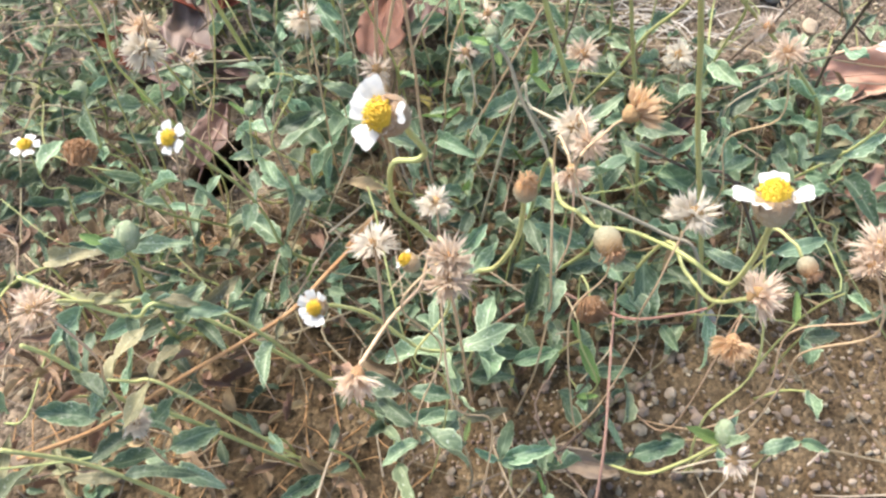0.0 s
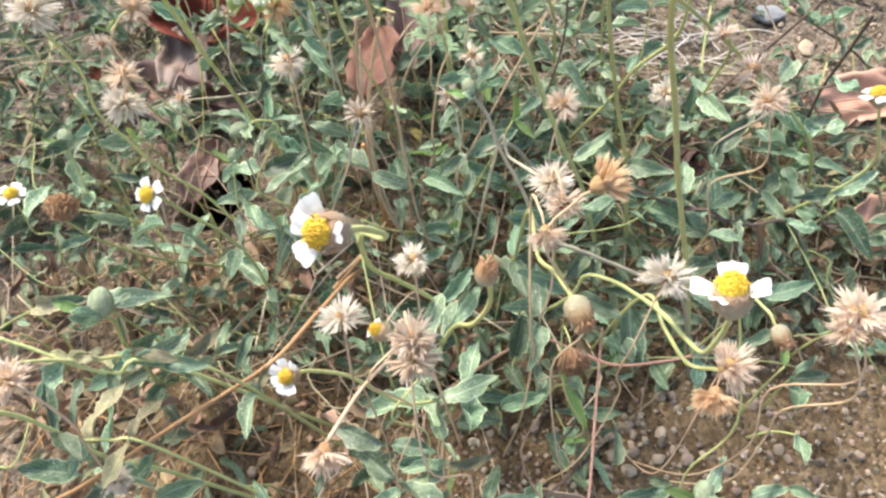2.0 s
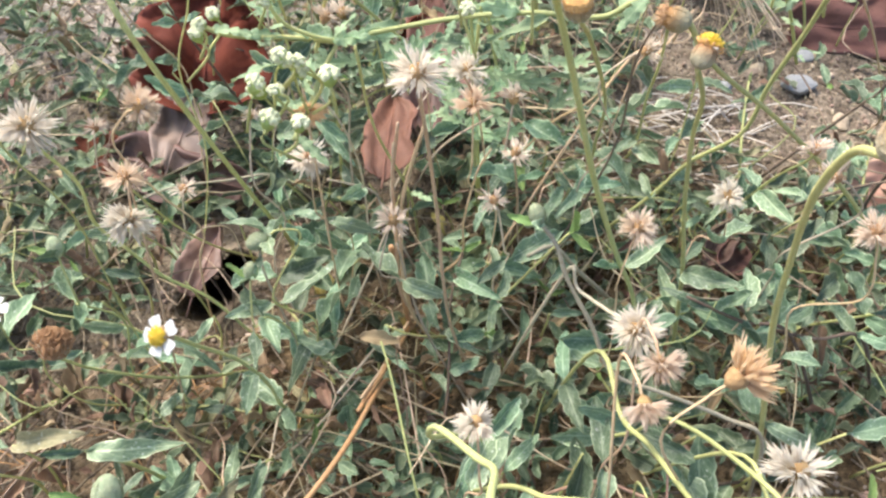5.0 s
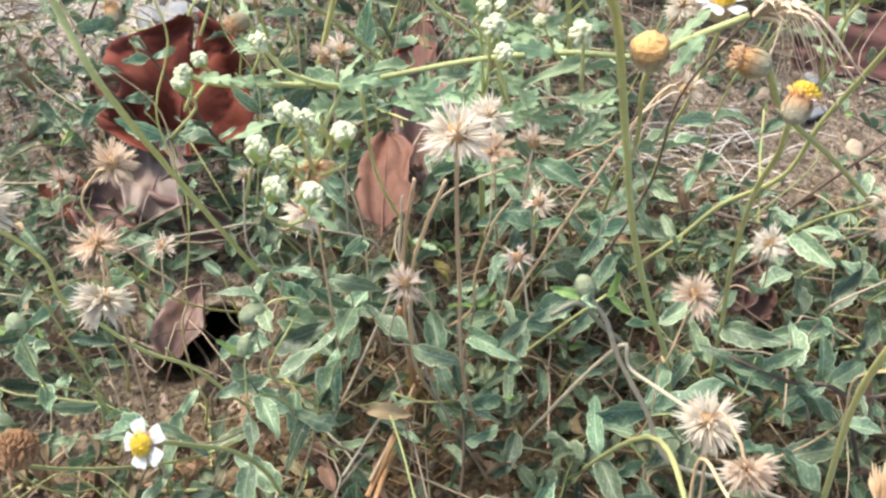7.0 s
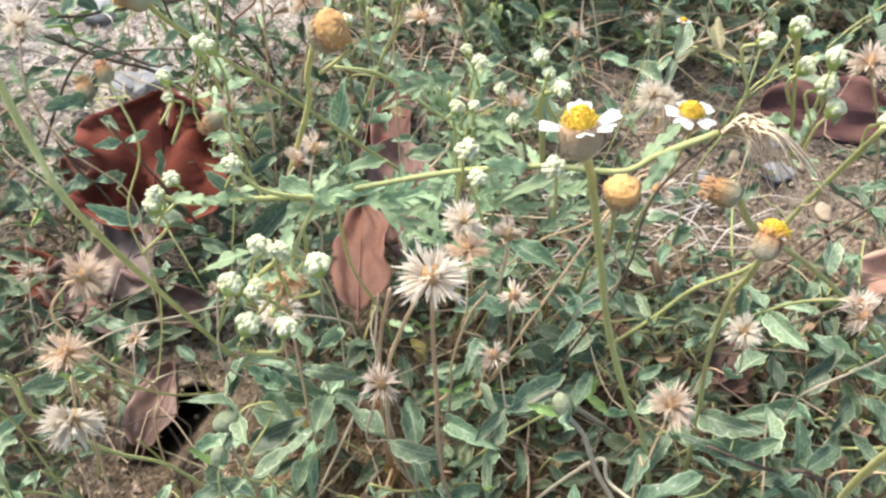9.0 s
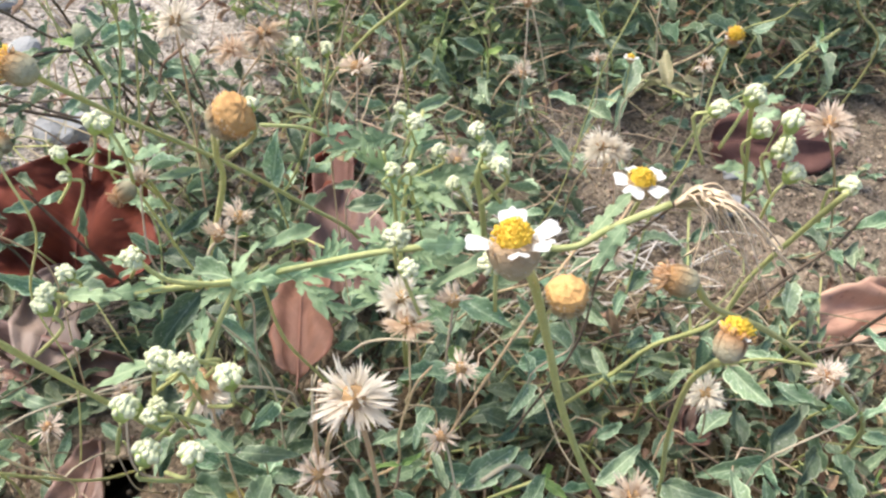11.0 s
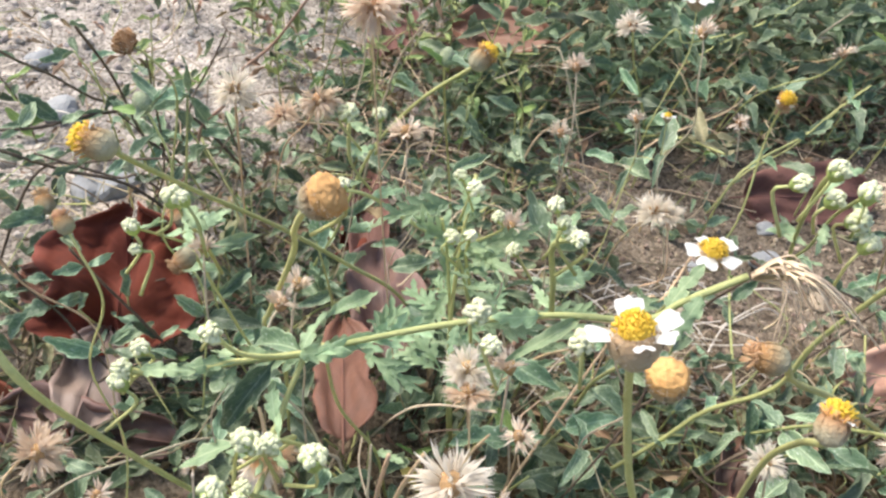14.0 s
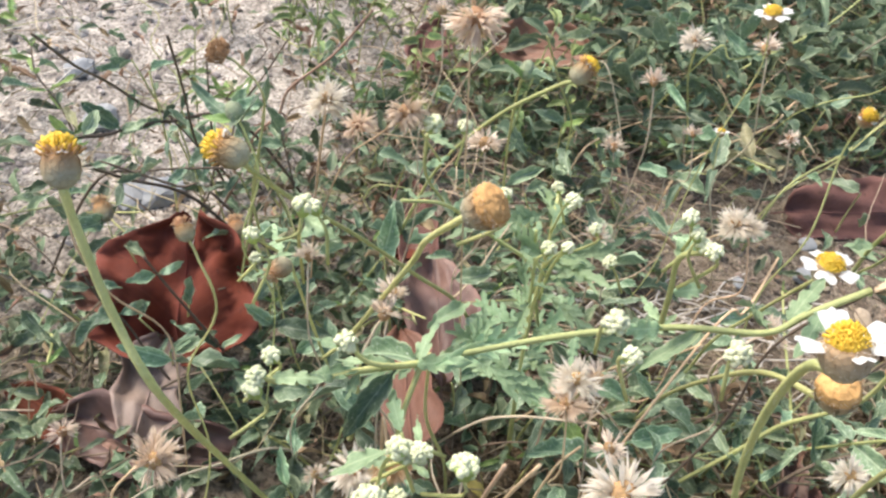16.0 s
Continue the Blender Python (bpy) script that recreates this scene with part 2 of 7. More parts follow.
def ground_material():
    m = bpy.data.materials.new("sandy_soil")
    m.use_nodes = True
    n, l = m.node_tree.nodes, m.node_tree.links
    p = n["Principled BSDF"]
    p.inputs["Roughness"].default_value = 0.95
    p.inputs["Specular IOR Level"].default_value = 0.165
    tc = n.new("ShaderNodeTexCoord")
    cols = []
    for scale, detail in ((9, 5), (70, 6), (900, 4)):
        t = n.new("ShaderNodeTexNoise")
        t.inputs["Scale"].default_value, t.inputs["Detail"].default_value = scale, detail
        l.new(tc.outputs["Object"], t.inputs["Vector"])
        cols.append(t)
    v = n.new("ShaderNodeTexVoronoi")
    v.inputs["Scale"].default_value = 420
    l.new(tc.outputs["Object"], v.inputs["Vector"])
    r1 = n.new("ShaderNodeValToRGB")
    r1.color_ramp.elements[0].position, r1.color_ramp.elements[0].color = 0.32, (0.118, 0.09, 0.064, 1)
    r1.color_ramp.elements[1].position, r1.color_ramp.elements[1].color = 0.68, (0.25, 0.203, 0.15, 1)
    l.new(cols[1].outputs["Fac"], r1.inputs[0])
    m1 = n.new("ShaderNodeMix")
    m1.data_type, m1.blend_type = "RGBA", "OVERLAY"
    m1.inputs[0].default_value = 0.55
    l.new(r1.outputs[0], m1.inputs[6])
    l.new(cols[0].outputs["Fac"], m1.inputs[7])
    g = n.new("ShaderNodeRGBToBW")
    l.new(v.outputs["Color"], g.inputs[0])
    m2 = n.new("ShaderNodeMix")
    m2.data_type, m2.blend_type = "RGBA", "OVERLAY"
    m2.inputs[0].default_value = 0.7
    l.new(m1.outputs[2], m2.inputs[6])
    l.new(g.outputs[0], m2.inputs[7])
    hs = n.new("ShaderNodeHueSaturation")
    hs.inputs["Saturation"].default_value, hs.inputs["Value"].default_value = 0.95, 1.0
    l.new(m2.outputs[2], hs.inputs["Color"])
    # a pale patch of dry gravelly sand, its sunlit brightness put into the colour
    far = n.new("ShaderNodeVectorMath")
    far.operation = "DISTANCE"
    far.inputs[1].default_value = (-0.34, 1.15, 0)
    l.new(tc.outputs["Object"], far.inputs[0])
    wob = n.new("ShaderNodeMath")
    wob.operation = "MULTIPLY_ADD"
    l.new(cols[0].outputs["Fac"], wob.inputs[0])
    wob.inputs[1].default_value = 1.0
    l.new(far.outputs["Value"], wob.inputs[2])
    edge = n.new("ShaderNodeMapRange")
    edge.inputs["From Min"].default_value, edge.inputs["From Max"].default_value = 1.22, 0.90
    l.new(wob.outputs[0], edge.inputs["Value"])
    pale = n.new("ShaderNodeMix")
    pale.data_type, pale.blend_type = "RGBA", "MIX"
    light = n.new("ShaderNodeHueSaturation")
    light.inputs["Saturation"].default_value, light.inputs["Value"].default_value = 0.55, 2.05
    l.new(hs.outputs[0], light.inputs["Color"])
    l.new(edge.outputs[0], pale.inputs[0])
    l.new(hs.outputs[0], pale.inputs[6])
    l.new(light.outputs[0], pale.inputs[7])
    # a patch of darker, more saturated soil
    dark_far = n.new("ShaderNodeVectorMath")
    dark_far.operation = "DISTANCE"
    dark_far.inputs[1].default_value = (0.12, 0.12, 0)
    l.new(tc.outputs["Object"], dark_far.inputs[0])
    wob2 = n.new("ShaderNodeMath")
    wob2.operation = "MULTIPLY_ADD"
    l.new(cols[0].outputs["Fac"], wob2.inputs[0])
    wob2.inputs[1].default_value = 0.25
    l.new(dark_far.outputs["Value"], wob2.inputs[2])
    rim = n.new("ShaderNodeMapRange")
    rim.inputs["From Min"].default_value, rim.inputs["From Max"].default_value = 0.58, 0.42
    l.new(wob2.outputs[0], rim.inputs["Value"])
    dark = n.new("ShaderNodeHueSaturation")
    dark.inputs["Saturation"].default_value, dark.inputs["Value"].default_value = 1.5, 0.8
    l.new(pale.outputs[2], dark.inputs["Color"])
    darkened = n.new("ShaderNodeMix")
    darkened.data_type = "RGBA"
    l.new(rim.outputs[0], darkened.inputs[0])
    l.new(pale.outputs[2], darkened.inputs[6])
    l.new(dark.outputs[0], darkened.inputs[7])
    l.new(darkened.outputs[2], p.inputs["Base Color"])
    s = n.new("ShaderNodeMath")
    s.operation = "MULTIPLY_ADD"
    l.new(v.outputs["Distance"], s.inputs[0])
    s.inputs[1].default_value = -0.8
    l.new(cols[1].outputs["Fac"], s.inputs[2])
    s2 = n.new("ShaderNodeMath")
    s2.operation = "MULTIPLY_ADD"
    l.new(cols[2].outputs["Fac"], s2.inputs[0])
    s2.inputs[1].default_value = 0.4
    l.new(s.outputs[0], s2.inputs[2])
    b = n.new("ShaderNodeBump")
    b.inputs["Strength"].default_value, b.inputs["Distance"].default_value = 0.7, 0.003
    l.new(s2.outputs[0], b.inputs["Height"])
    l.new(b.outputs[0], p.inputs["Normal"])
    return m


M["soil"] = ground_material()


# ---- mesh helpers ----
def mesh_of(name, verts, faces, material, uvs=None, smooth=True):
    me = bpy.data.meshes.new(name)
    me.from_pydata([tuple(v) for v in verts], [], faces)
    me.materials.append(M[material] if isinstance(material, str) else material)
    if smooth:
        me.polygons.foreach_set("use_smooth", [True] * len(me.polygons))
    if uvs:
        layer = me.uv_layers.new(name="UVMap")
        for loop in me.loops:
            layer.data[loop.index].uv = uvs[loop.vertex_index]
    me.update()
    return me


def thing(name, at, label, category, group=""):
    """An empty at the thing's base."""
    ob = new(name)
    ob.empty_display_size = 0.01
    ob.location = at
    return tagged(ob, label, category, group)


def part_of(name, me, parent, world_matrix, label=""):
    ob = new(name, me)
    ob.parent = parent
    base = parent_pose(parent)
    ob.matrix_basis = base.inverted() @ world_matrix
    PLACED[ob.name] = world_matrix.copy()
    return tagged(ob, label)


PLACED = {}


def parent_pose(ob):
    return PLACED.get(ob.name, Matrix.Translation(ob.location))


def ground_height(x, y):
    near = max(0.0, 1 - max(abs(x) - 0.8, abs(y - 0.5) - 0.9, 0) / 1.5)
    h = 0.012 * noise.noise((x * 5, y * 5, 0.3)) + 0.005 * noise.noise((x * 17, y * 17, 2.3)) + 0.0025 * noise.noise((x * 55, y * 55, 4.1))
    return h * near - 0.006 - burrow(x, y)


def burrow(x, y):
    """Depth of a pit added to give the black shade under a fallen leaf."""
    k = max(0.0, min(1.0, ((x + 0.164) * 0.016 + (y - 0.386) * 0.022) / 0.00074))
    off = (x + 0.164 - 0.016 * k) ** 2 + (y - 0.386 - 0.022 * k) ** 2
    return 0.16 * math.exp(-((off / 0.00018) ** 2))


def frame_of(direction, up=(0, 0, 1)):
    d = Vector(direction).normalized()
    u = Vector(up)
    s = d.cross(u)
    if s.length < 1e-4:
        s = d.cross(Vector((1, 0, 0)))
    s.normalize()
    return s, d, s.cross(d)


def along(points, steps=6):
    """A smooth line through the points."""
    p = [Vector(q) for q in points]
    if len(p) == 2:
        return [p[0].lerp(p[1], k / steps) for k in range(steps + 1)]
    q = [2 * p[0] - p[1], *p, 2 * p[-1] - p[-2]]
    line = []
    for i in range(1, len(q) - 2):
        a, b, c, d = q[i - 1 : i + 3]
        for k in range(steps):
            t = k / steps
            line.append(0.5 * (2 * b + (c - a) * t + (2 * a - 5 * b + 4 * c - d) * t * t + (3 * b - a - 3 * c + d) * t**3))
    return line + [p[-1]]


def tube(line, r0, r1, verts, faces, sides=6, origin=Vector()):
    """Adds a tapered tube along the line."""
    first = len(verts)
    n = len(line)
    up = Vector((0.31, 0.17, 0.93))
    for i, p in enumerate(line):
        d = (line[min(i + 1, n - 1)] - line[max(i - 1, 0)])
        if d.length < 1e-7:
            d = Vector((0, 0, 1))
        s, _, u = frame_of(d, up)
        r = r0 + (r1 - r0) * i / max(1, n - 1)
        r *= 1 + 0.12 * noise.noise(p * 90)
        for k in range(sides):
            a = 2 * math.pi * k / sides
            verts.append(p + (s * math.cos(a) + u * math.sin(a)) * r - origin)
        if i:
            b = first + (i - 1) * sides
            for k in range(sides):
                j = (k + 1) % sides
                faces.append((b + k, b + j, b + sides + j, b + sides + k))
    faces.append(tuple(range(first + sides - 1, first - 1, -1)))
    faces.append(tuple(range(len(verts) - sides, len(verts))))


# ---- leaf shapes ----
def leaf_mesh(rng, name, material, width=0.36, teeth=5, fold=0.35, droop=0.35, wave=0.05, deep=0.0):
    """A toothed leaf from the origin along +y, length 1, with a short stalk."""
    rows = 13
    verts, faces, uvs = [], [], []
    twist = rng.uniform(-0.5, 0.5)
    skip, hook = rng.randrange(3), rng.uniform(-0.16, 0.16)
    for i in range(rows + 1):
        t = i / rows
        body = max(0.0, (t - 0.07) / 0.93)
        w = width * 0.5 * (2.05 * body ** 0.62 * (1 - body) ** 0.85) + 0.012
        tooth = (1, 0.97, 0.86 - deep)[(i + skip) % 3] if 0.2 < t < 0.95 else 1
        if t < 0.1:
            w = 0.02
        w *= tooth
        bend = -droop * t * t
        lean = twist * t
        for j in range(5):
            u = (j - 2) / 2
            z = bend + fold * abs(u) * w + 0.5 * (fold - 0.4) * u * u * w + wave * math.sin(t * 9 + u * 2 + twist * 9) * abs(u)
            verts.append((u * w + hook * t * t, t - 0.25 * abs(u) * (1 - tooth), z + lean * u * w))
            uvs.append((u, t))
        if i:
            a = (i - 1) * 5
            for j in range(4):
                faces.append((a + j, a + j + 1, a + j + 6, a + j + 5))
    return mesh_of(name, verts, faces, material, uvs)


rng = random.Random(11)
LEAVES = {  # shapes by kind
    "leaf": [leaf_mesh(rng, "leaf", "leaf", rng.uniform(0.32, 0.54), 5, rng.uniform(0.2, 1.5), rng.uniform(-0.5, 0.9), rng.uniform(0.04, 0.12)) for _ in range(20)],
    "young": [leaf_mesh(rng, "leaf", "young", rng.uniform(0.28, 0.36), 5, rng.uniform(0.4, 0.9), rng.uniform(-0.3, 0.2), 0.04) for _ in range(4)],
    "dull": [leaf_mesh(rng, "leaf", "dull", rng.uniform(0.28, 0.4), 5, rng.uniform(0.3, 0.9), rng.uniform(0.1, 0.6), 0.08) for _ in range(4)],
    "yellow": [leaf_mesh(rng, "leaf", "yellow_leaf", 0.38, 5, 0.5, 0.4, 0.08) for _ in range(2)],
    "fern": [leaf_mesh(rng, "leaf", "fern", rng.uniform(0.34, 0.5), 5, 0.2, rng.uniform(0, 0.4), 0.05, 0.24) for _ in range(4)],
}


def leaf_pose(base, tip, up=(0, 0, 1), flat=1.0):
    base, tip = Vector(base), Vector(tip)
    s, d, u = frame_of(tip - base, up)
    size = (tip - base).length
    m = Matrix((s, d, u)).transposed().to_4x4()
    return Matrix.Translation(base) @ m @ Matrix.Diagonal((size * flat, size, size, 1))


OPEN_SPOTS = [(-0.152, 0.408, 0.034, 0.036), (-0.19, 0.535, 0.03, 0.025), (-0.043, 0.50, 0.02, 0.045), (-0.018, 0.585, 0.018, 0.03), (0.305, 0.48, 0.035, 0.03)]


def in_hollow(p):
    """Places that the weeds leave open: the hollow and the broad fallen leaves."""
    return any(((p.x - x) / rx) ** 2 + ((p.y + 0.85 * p.z - y) / ry) ** 2 < 1 for x, y, rx, ry in OPEN_SPOTS)


def add_leaf(parent, base, tip, kind="leaf", up=None, flat=1.0, r=rng):
    if in_hollow(Vector(base).lerp(Vector(tip), 0.6)):
        return None
    up = up or (r.uniform(-0.9, 0.9), r.uniform(-1.1, 0.5), 1)
    return part_of("leaf", r.choice(LEAVES[kind]), parent, leaf_pose(base, tip, up, flat))


# ---- ground ----
def build_ground():
    xs = sorted({*(round(-0.2 + 0.004 * i, 4) for i in range(24)), *(round(-0.75 + 0.012 * i, 4) for i in range(134)), *(s * v for s in (-1, 1) for v in (1.1, 1.6, 2.5, 4, 8, 20, 60, 150))})
    ys = sorted({*(round(0.35 + 0.004 * i, 4) for i in range(27)), *(round(-0.3 + 0.012 * i, 4) for i in range(150)), -150, -60, -20, -8, -4, -2, -1, -0.6, 1.7, 2.1, 3, 5, 9, 20, 60, 150})
    nx = len(xs)
    # the added pit slopes away under the weeds, so that it stays dark
    verts = [(x - 0.3 * burrow(x, y), y + 0.85 * burrow(x, y), ground_height(x, y)) for y in ys for x in xs]
    faces = [(j * nx + i, j * nx + i + 1, (j + 1) * nx + i + 1, (j + 1) * nx + i) for j in range(len(ys) - 1) for i in range(nx - 1)]
    ob = new("ground", mesh_of("ground", verts, faces, "soil"))
    return tagged(ob, "bare sandy brown soil with grit and small stones", "ground", kind="structure")


ground = build_ground()


def inside(poly, x, y):
    hit = False
    for (ax, ay), (bx, by) in zip(poly, poly[1:] + poly[:1]):
        if (ay > y) != (by > y) and x < (bx - ax) * (y - ay) / (by - ay) + ax:
            hit = not hit
    return hit


BARE = (
    [(-0.03, 0.0), (-0.03, 0.185), (0.03, 0.215), (0.08, 0.25), (0.17, 0.275), (0.40, 0.29), (0.40, 0.0)],
    [(0.12, 0.53), (0.17, 0.49), (0.33, 0.5), (0.46, 0.54), (0.60, 0.72), (0.31, 0.735), (0.17, 0.75), (0.16, 0.62)],
)
SPARSE = (
    [(-0.6, 0.66), (-0.25, 0.69), (-0.2, 0.72), (-0.12, 0.8), (0.0, 0.88), (0.1, 0.95), (0.12, 1.3), (-0.6, 1.3)],
    [(-0.14, 0.41), (0.0, 0.4), (0.0, 0.3), (-0.13, 0.3)],
    [(-0.36, 0.27), (-0.16, 0.29), (-0.05, 0.24), (0.03, 0.21), (0.03, 0.0), (-0.36, 0.0)],
    [(-0.30, 0.60), (-0.12, 0.62), (-0.14, 0.72), (-0.3, 0.7)],
    [(-0.2, 0.9), (0.1, 0.95), (0.1, 1.3), (-0.2, 1.3)],
)


def cover(x, y):
    """How likely a weed grows there."""
    wob = 0.03 * noise.noise((x * 9, y * 9, 7))
    if ((x + 0.147) / 0.055) ** 2 + ((y - 0.39) / 0.06) ** 2 < 1:
        return 0.0
    if any(inside(p, x + wob, y + wob) for p in BARE):
        return 0.035
    if any(inside(p, x + wob, y - wob) for p in SPARSE):
        return 0.26
    return 1.0


# ---- flower and seed heads ----
HEADS = {}


def needle(a, b, r, verts, faces):
    s, d, u = frame_of(b - a, (0.2, 0.5, 0.8))
    i = len(verts)
    verts += [a + s * r, a - s * r * 0.5 + u * r * 0.86, a - s * r * 0.5 - u * r * 0.86, b]
    faces += [(i, i + 1, i + 3), (i + 1, i + 2, i + 3), (i + 2, i, i + 3)]


def pappus_mesh(kind, opened, k):
    """A burst of bristle tufts round +z, one across, opened to so many degrees from its axis."""
    key = (kind, opened, k)
    if key in HEADS:
        return HEADS[key]
    r = random.Random(str(key))
    verts, faces = [], []
    tufts = {"seedw": 110, "seedt": 105, "seedg": 110, "seedd": 44}[kind]
    for _ in range(tufts):
        polar = radians(opened) * math.sqrt(r.uniform(0.0, 1)) * 0.95
        az = r.uniform(0, 2 * math.pi)
        d = Vector((math.sin(polar) * math.cos(az), math.sin(polar) * math.sin(az), math.cos(polar)))
        reach = 0.5 * r.uniform(0.7, 1.1)
        sag = Vector((r.uniform(-1, 1), r.uniform(-1, 1), r.uniform(-1, 1))) * 0.035
        for b in range(3):
            e = (d + Vector((r.gauss(0, 1), r.gauss(0, 1), r.gauss(0, 1))) * (0.03 if b == 0 else 0.09)).normalized()
            root = d * 0.06
            mid = root.lerp(e * reach, 0.62) + sag
            end = e * reach * (1 if b == 0 else r.uniform(0.75, 1.0)) + sag * 0.4
            wide = r.uniform(0.018, 0.031) if b == 0 else 0.009
            s1, _, u1 = frame_of(mid - root, (0.2, 0.5, 0.8))
            i = len(verts)
            ring = [mid + (s1 * math.cos(a) + u1 * math.sin(a)) * wide for a in (0.4, 2.5, 4.6)]
            verts += [root, *ring, end]
            for k in range(3):
                n = (k + 1) % 3
                faces += [(i, i + 1 + n, i + 1 + k), (i + 1 + k, i + 1 + n, i + 4)]
    HEADS[key] = mesh_of("pappus", verts, faces, kind, smooth=False)
    return HEADS[key]


def lathe(name, profile, material, sides=14, ribs=0.0, seed=0):
    """A round body from (radius, height) pairs, with ribs round it."""
    verts, faces = [], []
    for i, (r, z) in enumerate(profile):
        for k in range(sides):
            a = 2 * math.pi * k / sides
            q = r * (1 + (ribs if k % 2 else -ribs) + 0.05 * noise.noise((k * 1.3, i * 0.9, seed)))
            verts.append((q * math.cos(a), q * math.sin(a), z))
        if i:
            b = (i - 1) * sides
            for k in range(sides):
                j = (k + 1) % sides
                faces.append((b + k, b + j, b + sides + j, b + sides + k))
    faces.append(tuple(range(sides - 1, -1, -1)))
    faces.append(tuple(range(len(verts) - sides, len(verts))))
    return mesh_of(name, verts, faces, material)


def knobs(name, radius, height, count, size, material, seed=1, spike=1.0, zbase=0.0):
    """A dome of many small florets."""
    r = random.Random(seed)
    verts, faces = [], []
    dome = 10
    for i in range(5):
        t = i / 4
        for k in range(dome):
            a = 2 * math.pi * k / dome
            q = radius * 0.9 * math.cos(t * 1.5)
            verts.append(Vector((q * math.cos(a), q * math.sin(a), zbase + height * 0.85 * math.sin(t * 1.5))))
        if i:
            b = (i - 1) * dome
            for k in range(dome):
                j = (k + 1) % dome
                faces.append((b + k, b + j, b + dome + j, b + dome + k))
    for c in range(count):
        f = (c + 0.5) / count
        a = c * 2.39996
        q = radius * math.sqrt(f)
        z = zbase + height * math.sqrt(max(0, 1 - f * 0.93))
        d = Vector((math.cos(a) * q / radius * 0.8, math.sin(a) * q / radius * 0.8, 0.8)).normalized()
        p = Vector((math.cos(a) * q, math.sin(a) * q, z - size * 0.6)) + Vector((r.uniform(-1, 1), r.uniform(-1, 1), r.uniform(-0.8, 0.7))) * size * 0.7
        d = (d + Vector((r.uniform(-1, 1), r.uniform(-1, 1), r.uniform(-1, 1))) * 0.4).normalized()
        wide = size * r.uniform(0.6, 1.25)
        s, _, u = frame_of(d, (0.3, 0.2, 0.9))
        h = size * spike * r.uniform(0.8, 1.3)
        i = len(verts)
        for k in range(5):
            g = 2 * math.pi * k / 5
            verts.append(p + (s * math.cos(g) + u * math.sin(g)) * wide * 0.42)
        for k in range(5):
            g = 2 * math.pi * k / 5
            verts.append(p + d * h + (s * math.cos(g) + u * math.sin(g)) * wide * 0.55)
        verts.append(p + d * h * 0.85)
        for k in range(5):
            j = (k + 1) % 5
            faces.append((i + k, i + j, i + 5 + j, i + 5 + k))
            faces.append((i + 5 + k, i + 5 + j, i + 10))
    return mesh_of(name, verts, faces, material)


def ray_mesh(seed):
    """A broad white petal with a notched tip, along +y from the origin, length 1."""
    r = random.Random(seed)
    verts, faces, uvs = [], [], []
    rows = 6
    for i in range(rows + 1):
        t = i / rows
        w = 0.33 + 0.17 * math.sin(t * 2.0)
        for j in range(7):
            u = (j - 3) / 3
            notch = -0.06 * (abs(math.sin(u * math.pi * 1.5)) if abs(u) < 0.99 else 0.3) if i == rows else 0
            verts.append((u * w, t + notch - 0.12 * u * u * t, -0.12 * t * t + 0.05 * math.cos(u * 6) * t + r.uniform(-0.02, 0.02) - 0.1 * abs(u)))
            uvs.append((u, t))
        if i:
            a = (i - 1) * 7
            for j in range(6):
                faces.append((a + j, a + j + 1, a + j + 8, a + j + 7))
    return mesh_of("ray", verts, faces, "ray", uvs)


RAYS = [ray_mesh(k) for k in range(4)]
def bract_cup(profile, bracts, length, start, material="cup", seed=2):
    """A cup of overlapping pointed bracts round a solid body."""
    me = lathe("flower_head", profile, material, 16, 0.03)
    verts = [v.co.copy() for v in me.vertices]
    faces = [tuple(p.vertices) for p in me.polygons]
    r = random.Random(seed)

    def radius_at(z):
        return float(np.interp(z, [q[1] for q in profile], [q[0] for q in profile]))

    for k in range(bracts):
        a = 2 * math.pi * k / bracts + r.uniform(-0.15, 0.15)
        z0 = start + (0.08 if k % 2 else 0)
        ln = length * r.uniform(0.85, 1.1)
        i = len(verts)
        for t in (0, 0.35, 0.7, 1.0):
            z = z0 + ln * t
            q = radius_at(z) + 0.014 + 0.035 * t * t
            w = (0.09, 0.12, 0.09, 0.012)[int(t * 3 + 0.01)]
            for sgn in (-1, 0, 1):
                b = a + sgn * w / max(q, 0.1)
                verts.append(Vector((math.cos(b), math.sin(b), 0)) * (q + (0.012 if sgn == 0 else 0)) + Vector((0, 0, z)))
        for row in range(3):
            for c in range(2):
                j = i + row * 3 + c
                faces.append((j, j + 1, j + 4, j + 3))
    return mesh_of("flower_head", verts, faces, material)


CUP = bract_cup([(0.05, -0.44), (0.14, -0.4), (0.225, -0.27), (0.262, -0.12), (0.255, 0.0), (0.2, 0.03)], 11, 0.36, -0.34, "cup_brown")
CUP_LONG = bract_cup([(0.08, -0.56), (0.22, -0.5), (0.36, -0.36), (0.40, -0.16), (0.37, 0.06), (0.30, 0.24), (0.2, 0.3)], 9, 0.74, -0.46)
BUD = bract_cup([(0.1, -0.55), (0.28, -0.46), (0.41, -0.15), (0.38, 0.15), (0.25, 0.4), (0.08, 0.52)], 10, 0.8, -0.42, "budgreen", 6)
BALL = bract_cup([(0.1, -0.5), (0.3, -0.42), (0.42, -0.2), (0.45, 0.0), (0.4, 0.1)], 14, 0.45, -0.4)
CORE = lathe("seed_head", [(0.03, -0.16), (0.1, -0.1), (0.14, 0.0), (0.12, 0.1), (0.04, 0.16)], "core", 10, 0.08)
DISC = knobs("disc", 0.255, 0.24, 150, 0.036, "disc", 3, 1.2)
HALF_TOP = knobs("floret_cap", 0.32, 0.36, 80, 0.055, "disc", 5, 2.6, 0.2)
